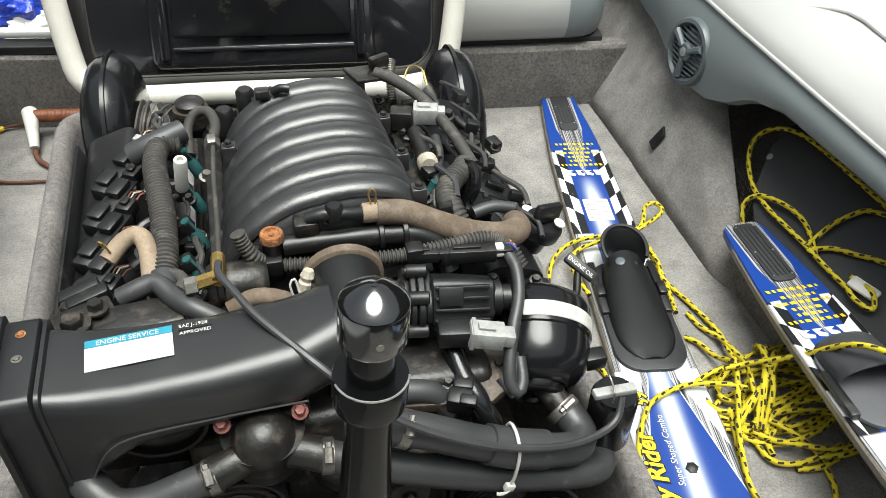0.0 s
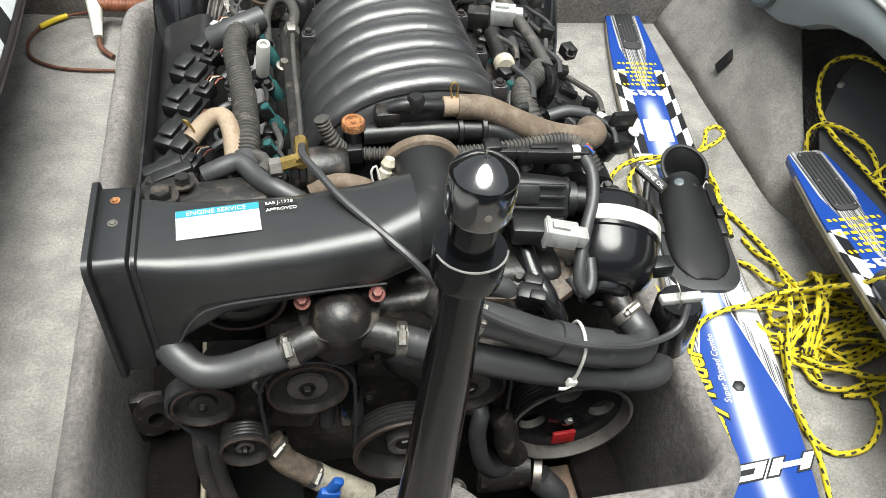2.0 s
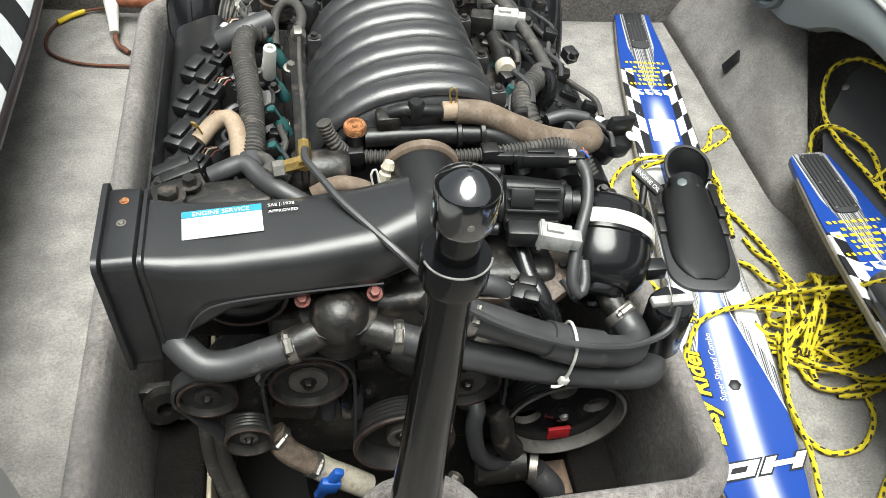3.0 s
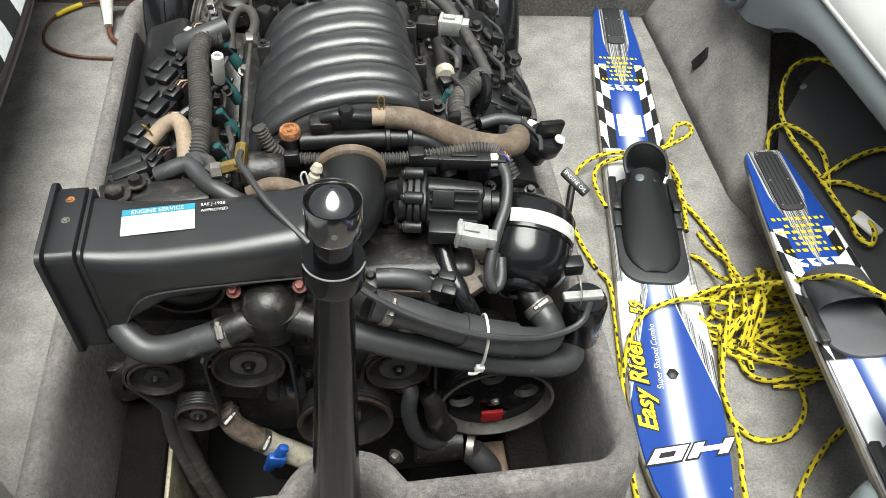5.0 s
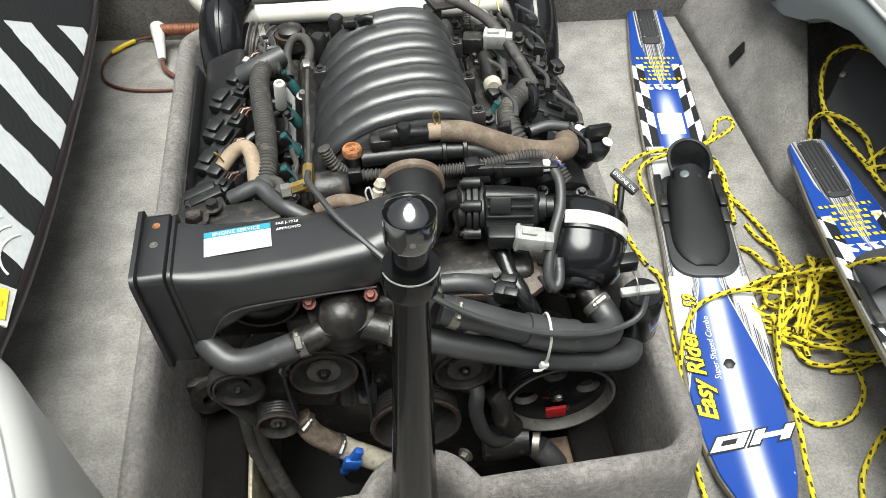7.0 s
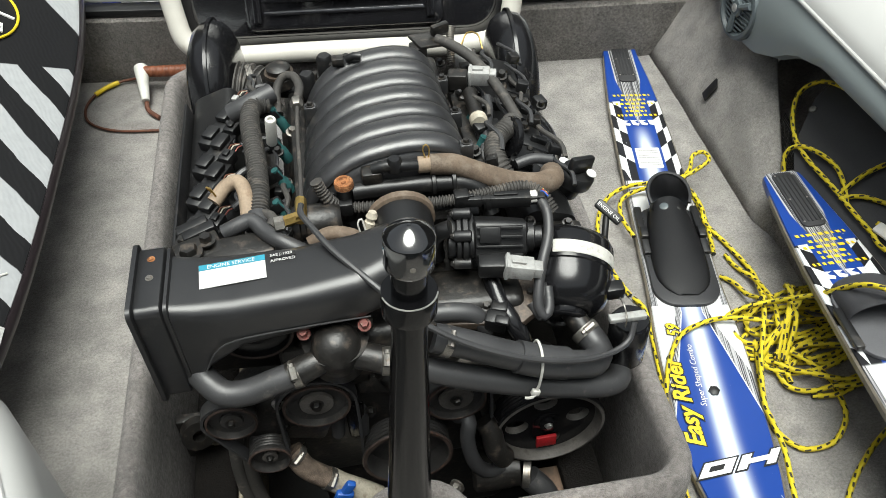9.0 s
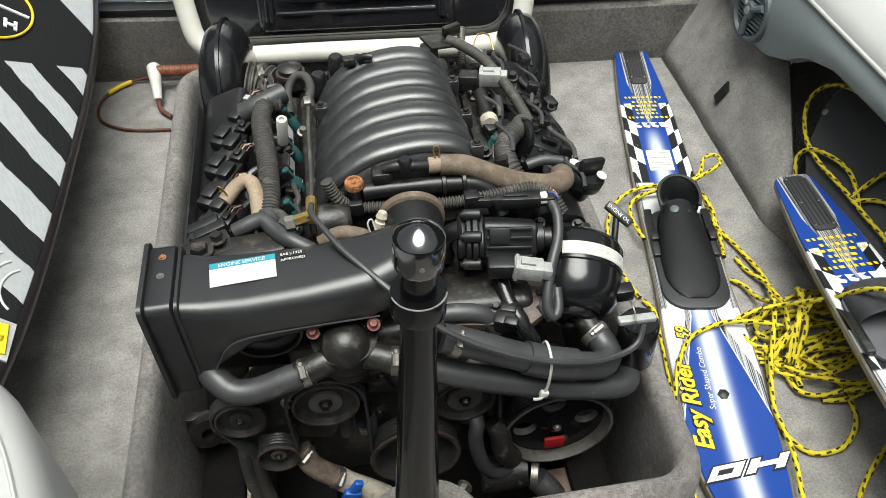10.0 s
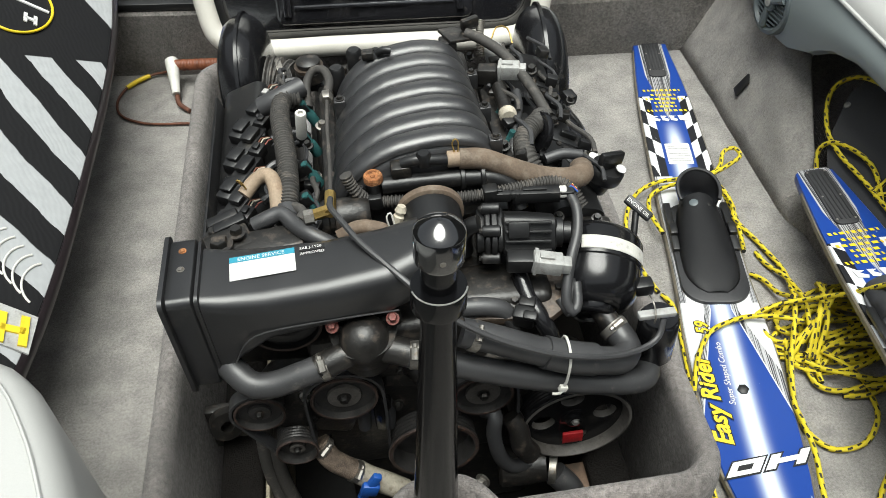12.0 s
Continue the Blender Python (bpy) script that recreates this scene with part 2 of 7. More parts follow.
def tube(bm, pts, r, seg=12, step=0.008, closed=False, ribs=0.0, pitch=0.006, flat=1.0, twist_uv=False):
    """A round hose along pts; r: a radius, or one for the start and one for the end; ribs: depth of corrugation."""
    if ribs:
        step = pitch / 4
    c = spline(pts, step, closed)
    n = len(c)
    r0, r1 = r if isinstance(r, tuple) else (r, r)
    uv = bm.loops.layers.uv.verify() if twist_uv else None
    up = Vector((0, 0, 1))
    t0 = (c[1] - c[0]).normalized()
    side = t0.cross(up if abs(t0.z) < 0.9 else Vector((1, 0, 0))).normalized()
    rings, dist, lens = [], 0.0, []
    for i in range(n):
        t = (c[(i + 1) % n] - c[i - 1]).normalized() if closed else (c[min(i + 1, n - 1)] - c[max(i - 1, 0)]).normalized()
        side = (side - t * side.dot(t)).normalized()
        nrm = t.cross(side)
        if i:
            dist += (c[i] - c[i - 1]).length
        lens.append(dist)
        rad = r0 + (r1 - r0) * i / max(1, n - 1)
        if ribs:
            rad += ribs * (0.5 if (i % 4) < 2 else -0.5)
        rings.append([bm.verts.new(c[i] + side * math.cos(a) * rad + nrm * math.sin(a) * rad * flat) for a in [2 * math.pi * k / seg for k in range(seg)]])
    for i in range(n if closed else n - 1):
        a, b = rings[i], rings[(i + 1) % n]
        for k in range(seg):
            f = bm.faces.new((a[k], a[(k + 1) % seg], b[(k + 1) % seg], b[k]))
            if uv:
                for lp, (uu, vv) in zip(f.loops, ((lens[i], k), (lens[i], k + 1), (lens[(i + 1) % n], k + 1), (lens[(i + 1) % n], k))):
                    lp[uv].uv = (uu, vv / seg)
    if not closed:
        bm.faces.new(rings[0])
        bm.faces.new(rings[-1])
    return bm


def frame_of(axis):
    z = Vector(axis).normalized()
    x = z.cross(Vector((0, 0, 1)) if abs(z.z) < 0.9 else Vector((1, 0, 0))).normalized()
    return x, z.cross(x), z


def lathe(bm, at, axis, profile, seg=28, squash=1.0, caps=True):
    """Turned form: profile of (radius, distance along axis)."""
    x, y, z = frame_of(axis)
    at = Vector(at)
    rings = []
    for r, h in profile:
        if r < 1e-5:
            rings.append([bm.verts.new(at + z * h)])
        else:
            rings.append([bm.verts.new(at + z * h + x * math.cos(a) * r + y * math.sin(a) * r * squash) for a in [2 * math.pi * k / seg for k in range(seg)]])
    for a, b in zip(rings, rings[1:]):
        for k in range(seg):
            v = [a[k % len(a)], a[(k + 1) % len(a)], b[(k + 1) % len(b)], b[k % len(b)]]
            u = list(dict.fromkeys(v))
            if len(u) > 2:
                bm.faces.new(u)
    for ring in (rings[0], rings[-1]):
        if caps and len(ring) > 2:
            bm.faces.new(ring)
    return bm


def rbox(bm, at, size, bevel=0.003, rot=(0, 0, 0), seg=2):
    """A box with rounded edges."""
    m = pose(*at, *rot) @ Matrix.Diagonal((*size, 1))
    made = bmesh.ops.create_cube(bm, size=1, matrix=m)
    if bevel:
        edges = list({e for v in made["verts"] for e in v.link_edges})
        bmesh.ops.bevel(bm, geom=edges, offset=bevel, segments=seg, profile=0.5, affect="EDGES")
    return bm


def prism(bm, poly, m, depth, bevel=0.0, seg=2):
    """A flat outline poly (x, y), set by the pose m and thickened along its z."""
    v = [bm.verts.new(m @ Vector((x, y, 0))) for x, y in poly]
    f = bm.faces.new(v)
    e = bmesh.ops.extrude_face_region(bm, geom=[f])
    top = [g for g in e["geom"] if isinstance(g, bmesh.types.BMVert)]
    d = m.to_3x3() @ Vector((0, 0, depth))
    for q in top:
        q.co += d
    if bevel:
        edges = [g for g in e["geom"] if isinstance(g, bmesh.types.BMEdge)]
        bmesh.ops.bevel(bm, geom=edges, offset=bevel, segments=seg, profile=0.5, affect="EDGES")
    return bm


def loft(bm, sections, closed=True, caps=True):
    """Skin over rings of equally many points."""
    rings = [[bm.verts.new(p) for p in s] for s in sections]
    n = len(rings[0])
    for a, b in zip(rings, rings[1:]):
        for k in range(n if closed else n - 1):
            bm.faces.new((a[k], a[(k + 1) % n], b[(k + 1) % n], b[k]))
    if caps and closed:
        bm.faces.new(rings[0])
        bm.faces.new(rings[-1])
    return bm


def rounded(x0, x1, y0, y1, r, k=4):
    """Outline of a rectangle with round corners."""
    pts = []
    for cx, cy, a0 in ((x1 - r, y1 - r, 0), (x0 + r, y1 - r, 90), (x0 + r, y0 + r, 180), (x1 - r, y0 + r, 270)):
        for j in range(k + 1):
            a = radians(a0 + 90 * j / k)
            pts.append((cx + r * math.cos(a), cy + r * math.sin(a)))
    return pts


def lettering(name, text, m, size, mat, parent, shear=0.0, depth=0.0004, squeeze=1.0, bold=0.0, align="LEFT"):
    cu = bpy.data.curves.new(name, "FONT")
    cu.body, cu.size, cu.shear, cu.extrude, cu.align_x = text, size, shear, depth, align
    cu.resolution_u, cu.offset = 3, bold
    ob = new(name, cu)
    me = bpy.data.meshes.new_from_object(ob.evaluated_get(bpy.context.evaluated_depsgraph_get()))
    bpy.data.objects.remove(ob)
    me.transform(m @ Matrix.Diagonal((squeeze, 1, 1, 1)))
    bm = bmesh.new()
    bm.from_mesh(me)
    bpy.data.meshes.remove(me)
    return part(name, bm, mat, parent, smooth=0)


def B():
    return bmesh.new()


def bolt_head(bm, at, axis, r=0.008, h=0.006, washer=True):
    if washer:
        lathe(bm, at, axis, [(r * 1.5, 0), (r * 1.5, h * 0.3), (r, h * 0.35)], 14)
    lathe(bm, at, axis, [(r, 0), (r, h), (r * 0.85, h * 1.25)], 6)
    return bm


def axes_pose(at, xdir, ydir):
    x = Vector(xdir).normalized()
    y = Vector(ydir)
    y = (y - x * y.dot(x)).normalized()
    z = x.cross(y)
    m = Matrix((x, y, z)).transposed().to_4x4()
    m.translation = Vector(at)
    return m


# ---- the boat ----
def grid_sheet(name, x0, x1, y0, y1, step, height, mat, label, hole=None):
    """A sheet of carpet with slight waves; hole: a rectangle left out."""
    bm = B()
    nx, ny = round((x1 - x0) / step), round((y1 - y0) / step)
    v = {}
    for i in range(nx + 1):
        for j in range(ny + 1):
            x, y = x0 + (x1 - x0) * i / nx, y0 + (y1 - y0) * j / ny
            v[i, j] = bm.verts.new((x, y, height + 0.0012 * noise.noise((x * 9, y * 9, 0.3))))
    for i in range(nx):
        for j in range(ny):
            cx, cy = x0 + (x1 - x0) * (i + 0.5) / nx, y0 + (y1 - y0) * (j + 0.5) / ny
            if hole and hole[0] < cx < hole[1] and hole[2] < cy < hole[3]:
                continue
            bm.faces.new((v[i, j], v[i + 1, j], v[i + 1, j + 1], v[i, j + 1]))
    e = bmesh.ops.extrude_face_region(bm, geom=bm.faces[:])
    for g in e["geom"]:
        if isinstance(g, bmesh.types.BMVert):
            g.co.z -= 0.02
    ob = part(name, bm, mat)
    return tagged(ob, label, "floor", kind="structure")


def build_floor():
    grid_sheet("floor", -1.3, 1.3, -1.6, 2.2, 0.04, 0.0, "carpet", "taupe grey marine carpet floor with faint stains", hole=(-0.36, 0.48, 0.42, 1.64))


BOX = dict(xl=-0.372, xr=0.484, yf=0.405, yb=1.70, top=0.25)


def build_box():
    """The carpeted coaming round the engine well: a rounded rim swept round the opening."""
    b = BOX
    path = []
    r = 0.075

    def corner(cx, cy, a0, a1):
        return [(cx + r * math.cos(radians(a0 + (a1 - a0) * j / 8)), cy + r * math.sin(radians(a0 + (a1 - a0) * j / 8))) for j in range(9)]

    path += corner(b["xl"] + r, b["yf"] + r, 180, 270)
    for j in range(41):
        x = -0.09 + 0.30 * j / 40
        path.append((x, b["yf"] + 0.055 * math.exp(-((x - 0.062) / 0.055) ** 4)))
    path += corner(b["xr"] - r, b["yf"] + r, 270, 360)
    path += [(b["xr"], 0.8), (b["xr"], 1.1), (b["xr"], 1.4)]
    path += corner(b["xr"] - r, b["yb"] - r, 0, 90)
    path += corner(b["xl"] + r, b["yb"] - r, 90, 180)
    path += [(b["xl"], 1.4), (b["xl"], 1.1), (b["xl"], 0.8)]
    n = len(path)
    # profile: outward offset and height, from the outer foot over the rim to the inner foot
    prof = [(0.014, 0.0), (0.010, 0.06), (0.004, 0.16), (0.001, 0.215), (-0.002, 0.236), (-0.010, 0.247), (-0.020, 0.251), (-0.029, 0.249), (-0.036, 0.240), (-0.040, 0.222), (-0.041, 0.18), (-0.041, 0.05), (-0.041, -0.12), (-0.041, -0.30)]
    bm = B()
    rows = []
    for i in range(n):
        p, q, s = Vector(path[i]), Vector(path[i - 1]), Vector(path[(i + 1) % n])
        t = (s - q).normalized()
        out_dir = Vector((t.y, -t.x))
        ring = []
        for o, h in prof:
            k = 0.0035 * noise.noise((p.x * 14, p.y * 14, h * 14))
            ring.append(bm.verts.new((p.x + out_dir.x * (o + k), p.y + out_dir.y * (o + k), h + k)))
        rows.append(ring)
    for i in range(n):
        a, c = rows[i], rows[(i + 1) % n]
        for k in range(len(prof) - 1):
            # faces below the inner lip take the copy darkened for shade
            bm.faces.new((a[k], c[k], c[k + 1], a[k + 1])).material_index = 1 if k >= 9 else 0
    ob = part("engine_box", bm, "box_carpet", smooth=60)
    ob.data.materials.append(M["shaded_carpet"])
    tagged(ob, "grey plush carpeted coaming round the open engine well", "engine box", kind="structure")
    # bilge below the engine, one even near-black sheet
    bm = B()
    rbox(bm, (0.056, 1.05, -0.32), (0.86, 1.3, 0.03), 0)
    tagged(part("bilge", bm, "bilge"), "near-black bilge floor under the engine", "bilge", kind="structure")
    # stringer, rail and ledge along the left side of the well
    st = thing("stringer", (-0.24, 1.0, -0.3), "carpeted stringer with a bare metal edge rail inside the well", "stringer", kind="structure")
    # both beams wear the carpet darkened for shade
    part("beam", rbox(B(), (-0.272, 1.05, -0.14), (0.075, 1.24, 0.33), 0.006), "well_shade_carpet", st)
    part("rail", rbox(B(), (-0.228, 1.05, -0.12), (0.008, 1.24, 0.28), 0.002), "bare", st, "bare metal rail with rusty edge")
    st2 = thing("stringer", (0.33, 1.0, -0.3), "wooden stringer beside the pulleys in the well, darkened to hold shade", "stringer", kind="structure")
    part("beam", rbox(B(), (0.365, 1.05, -0.12), (0.07, 1.24, 0.3), 0.006), "well_shade_carpet", st2)
    part("block", rbox(B(), (0.325, 0.58, 0.0), (0.07, 0.06, 0.02), 0.003), "wood", st2, "oily wooden mounting block")


def build_walls():
    # back wall, a low carpeted step, slightly slanted
    for x0, y0, x1, y1, h, nm in ((-1.3, 2.19, -0.30, 2.015, 0.20, "wall_back_port"), (-0.30, 2.015, 1.12, 1.853, 0.175, "wall_back")):
        bm = B()
        n = 24
        dpt = Vector((0.12, 0.99)) * 0.05
        rings = []
        for i in range(n + 1):
            f = i / n
            x, y = x0 + (x1 - x0) * f, y0 + (y1 - y0) * f
            w = 0.002 * noise.noise((x * 8, y * 8, 1.0))
            rings.append([(x, y + w, -0.01), (x, y + w - 0.002, h * 0.5), (x, y + w, h - 0.008), (x, y + w + 0.008, h), (x + dpt.x, y + dpt.y, h), (x + dpt.x, y + dpt.y, -0.01)])
        loft(bm, rings)
        tagged(part(nm, bm, "wall_carpet"), "low dark grey carpeted step wall under the rear seat", "wall", kind="structure")
    # ledge and dark trim behind the port step
    led = thing("ledge", (-0.8, 2.15, 0.2), "white hull ledge with black rubber trim above the step", "ledge", kind="structure")
    part("trim", rbox(B(), (-0.80, 2.135, 0.213), (1.02, 0.05, 0.022), 0.006, (0, 0, -10)), "plastic", led)
    part("rail", rbox(B(), (-0.80, 2.165, 0.235), (1.02, 0.03, 0.018), 0.005, (0, 0, -10)), "hull", led)
    # starboard side panel: leaning carpet wall that ends at the storage recess
    bm = B()
    rings = []
    for i in range(29):
        f = i / 28
        ring = []
        for h, o in ((-0.01, 0.0), (0.03, 0.016), (0.07, 0.035), (0.11, 0.054), (0.15, 0.074), (0.19, 0.094), (0.23, 0.114), (0.30, 0.13)):
            y = 2.3 + (1.06 + 1.88 * max(0, h) - 2.3) * f
            w = 0.004 * noise.noise((y * 9, h * 9, 4.0)) + 0.03 * max(0, f - 0.93) / 0.07
            ring.append((0.972 - 0.016 * (1.9 - y) + o + w, y, h))
        rings.append(ring)
    loft(bm, rings, closed=False)
    ob = part("wall_starboard", bm, "carpet")
    sol = ob.modifiers.new("thick", "SOLIDIFY")
    sol.thickness, sol.offset = 0.02, -1
    tagged(ob, "grey carpeted side panel below the gunwale", "wall", kind="structure")
    # recess lining
    bm = B()
    rings = []
    for y in (1.62, 1.3, 0.9, 0.4, -0.2, -0.9, -1.55):
        rings.append([(0.962, y, -0.012), (0.978, y, 0.045), (1.0, y, 0.068), (1.06, y, 0.072), (1.20, y, 0.09), (1.29, y, 0.2), (1.30, y, 0.45)])
    loft(bm, rings, closed=False)
    ob = part("wall_recess", bm, "box_carpet")
    sol = ob.modifiers.new("thick", "SOLIDIFY")
    sol.thickness, sol.offset = 0.02, 1
    tagged(ob, "dark carpet lining of the side storage recess", "wall", kind="structure")
    # port side and forward closing walls, added out of view, dark to dim reflections
    tagged(part("wall_port", rbox(B(), (-1.25, 0.4, 0.3), (0.06, 3.7, 0.62), 0.01), "slate"), "added dark slate closing wall to port, out of view", "wall", kind="structure")
    tagged(part("wall_forward", rbox(B(), (0, -1.6, 0.3), (2.6, 0.06, 0.62), 0.01), "slate"), "added dark slate closing wall forward, out of view", "wall", kind="structure")
    tagged(part("wall_stern", rbox(B(), (0, 2.75, 0.1), (3.0, 0.06, 0.5), 0.01), "hull"), "white gelcoat stern deck edge", "wall", kind="structure")
    tagged(part("ground", rbox(B(), (0, 0, -0.9), (60, 60, 0.1), 0), material("yard_ground", (0.2, 0.2, 0.19), 0.9, 0, 0.3, 0.6, 40, 0.3)), "grey yard ground under the boat", "ground", kind="structure")
    # unseen dark walls, added to cut the light from near the horizon
    for nm, at, size in (("wall_screen_aft", (0, 6.2, 1.1), (9.0, 0.12, 4.0)), ("wall_screen_forward", (0, -4.6, 1.1), (9.0, 0.12, 4.0)), ("wall_screen_port", (-4.44, 0.8, 1.1), (0.12, 10.68, 4.0)), ("wall_screen_starboard", (4.44, 0.8, 1.1), (0.12, 10.68, 4.0))):
        tagged(part(nm, rbox(B(), at, size, 0), "light_screen"), "added dark screen wall round the boat, out of view", "wall", kind="structure")
    tagged(part("stern_deck", rbox(B(), (0.0, 2.45, 0.12), (2.6, 0.55, 0.04), 0.01), "hull"), "white gelcoat stern deck", "deck", kind="structure")

    # outer hull that carries the cockpit, resting on the yard ground
    rings = []
    for i in range(13):
        y = -1.64 + 4.42 * i / 12
        k = 1 - 0.10 * max(0, (0.4 - y) / 2.04) ** 2
        rings.append([(0.09 + (px - 0.09) * (k if pz < 0.2 else 1), y, pz) for px, pz in ((-1.30, 0.60), (-1.31, 0.20), (-1.22, -0.25), (-1.0, -0.58), (0.09, -0.86), (1.2, -0.58), (1.42, -0.25), (1.50, 0.20), (1.48, 0.44))])
    ob = part("hull", loft(B(), rings, closed=False), "hull")
    sol = ob.modifiers.new("thick", "SOLIDIFY")
    sol.thickness, sol.offset = 0.012, 1
    tagged(ob, "white gelcoat boat hull standing on the ground", "hull", kind="structure")


def lower_edge(y):
    """Height of the grey bolster's lower edge along the boat."""
    pts = [(2.9, 0.31), (1.95, 0.30), (1.78, 0.275), (1.64, 0.240), (1.53, 0.230), (1.45, 0.240), (1.38, 0.275), (1.30, 0.325), (1.20, 0.35), (0.9, 0.36), (-2, 0.37)]
    for (ya, za), (yb, zb) in zip(pts, pts[1:]):
        if yb <= y <= ya:
            f = (ya - y) / (ya - yb)
            f = f * f * (3 - 2 * f)
            return za + (zb - za) * f
    return 0.36


def build_gunwale():
    g = thing("gunwale_bolster", (1.05, 1.0, 0.2), "padded gunwale of blue-grey vinyl with a white vinyl top", "gunwale", kind="structure")
    grey_rings, white_rings, pipe, pipe2 = [], [], [], []
    for i in range(106):
        y = 2.6 - 4.15 * i / 105
        z0 = lower_edge(y)
        zt = 0.425 + 0.012 * (1.5 - y) * 0.5
        bulge = 0.014 * math.exp(-((y - 1.5) / 0.2) ** 2)
        x = 1.035 + 0.02 * max(0, y - 1.4)
        grey_rings.append([(x + 0.10, y, z0 + 0.012), (x + 0.02, y, z0), (x + 0.002 - bulge, y, z0 + 0.012), (x - 0.002 - bulge, y, z0 + 0.3 * (zt - z0)), (x - bulge, y, z0 + 0.6 * (zt - z0)), (x + 0.006, y, zt - 0.02), (x + 0.016, y, zt)])
        white_rings.append([(x + 0.016, y, zt), (x + 0.018, y, zt + 0.012), (x + 0.034, y, zt + 0.032), (x + 0.08, y, zt + 0.062), (x + 0.15, y, zt + 0.085), (x + 0.25, y, zt + 0.098), (x + 0.40, y, zt + 0.09), (x + 0.42, y, zt)])
        pipe.append((x + 0.014, y, zt + 0.002))
        if y < 1.45:
            k = min(1, (1.45 - y) / 0.12)
            pipe2.append((x + 0.02 + 0.13 * math.sqrt(k) , y, zt + 0.02 + 0.068 * math.sqrt(k)))
    part("side_panel", loft(B(), grey_rings, closed=False), "grey_vinyl", g, "blue-grey vinyl side panel")
    part("top_pad", loft(B(), white_rings, closed=False), "white_vinyl", g, "white vinyl top pad")
    part("piping", tube(B(), pipe[::3], 0.0045, 8, 0.03), "white_vinyl", g, "white piping")
    part("piping", tube(B(), pipe2[::3], 0.004, 8, 0.03), "white_vinyl", g, "stitched white piping")
    # loudspeaker set into the panel
    s = thing("speaker", (1.02, 1.555, 0.235), "round slate grey marine loudspeaker with slotted grille", "speaker")
    at, ax = Vector((1.026, 1.555, 0.315)), Vector((-1, -0.05, 0.12)).normalized()
    part("rim", lathe(B(), at, ax, [(0.076, -0.01), (0.078, 0.006), (0.074, 0.014), (0.066, 0.016), (0.060, 0.008), (0.058, 0.0)], 40), "slate", s)
    part("basket", lathe(B(), at, ax, [(0.0, -0.004), (0.06, 0.002), (0.06, -0.008)], 32), "soft_black", s, "dark woven cone behind the grille")
    u, v, w = frame_of(ax)
    for k in range(-5, 6):
        half = math.sqrt(max(0.0001, 0.058 ** 2 - (k * 0.0105) ** 2))
        c = at + v * (k * 0.0105) + w * 0.008
        part("slat", tube(B(), [c - u * half, c + w * 0.004, c + u * half], 0.0022, 6, 0.02), "slate", s)
    for a in (90, 210, 330):
        d = u * math.cos(radians(a)) + v * math.sin(radians(a))
        part("spoke", tube(B(), [at + w * 0.016 + d * 0.015, at + w * 0.014 + d * 0.06], (0.007, 0.010), 8, 0.02), "slate", s)
    part("tweeter", lathe(B(), at + w * 0.008, ax, [(0.022, 0), (0.022, 0.008), (0.018, 0.012), (0.0, 0.013)], 24), "slate", s)
    part("badge", lathe(B(), at + w * 0.021, ax, [(0.010, 0), (0.010, 0.001), (0, 0.0015)], 16), "grey_plastic", s, "pale round badge")


def build_rear_seat():
    s = thing("rear_seat", (0.8, 2.1, 0.18), "white vinyl rear seat with grey rounded end", "seat")
    rings, rings2 = [], []
    for i in range(15):
        x = 0.44 + 0.42 * i / 14
        y = 1.925 - 0.115 * (x - 0.55)
        rings.append([(x, y + 0.02, 0.19), (x, y, 0.205), (x, y - 0.012, 0.24), (x, y - 0.01, 0.30), (x, y + 0.01, 0.345), (x, y + 0.06, 0.37), (x, y + 0.5, 0.38), (x, y + 0.5, 0.19)])
    part("cushion", loft(B(), rings), "white_vinyl", s, "white vinyl cushion")
    for i in range(12):
        f = i / 11
        x = 0.86 + 0.155 * f
        k = math.sqrt(max(0.0, 1 - f ** 3))
        y = 1.925 - 0.115 * (x - 0.55)
        rings2.append([(x, y + 0.02 + 0.2 * (1 - k), 0.19), (x, y + 0.25 * (1 - k), 0.205), (x, y - 0.012 + 0.25 * (1 - k), 0.24), (x, y - 0.01 + 0.25 * (1 - k), 0.30), (x, y + 0.01 + 0.25 * (1 - k), 0.30 + 0.045 * k), (x, y + 0.06 + 0.25 * (1 - k), 0.30 + 0.07 * k), (x, y + 0.5, 0.30 + 0.08 * k), (x, y + 0.5, 0.19)])
    part("end_cap", loft(B(), rings2), "grey_vinyl", s, "blue-grey vinyl end")
    part("base", rbox(B(), (0.72, 2.13, 0.175), (0.56, 0.4, 0.03), 0.005, (0, 0, -6)), "soft_black", s, "black seat base board")


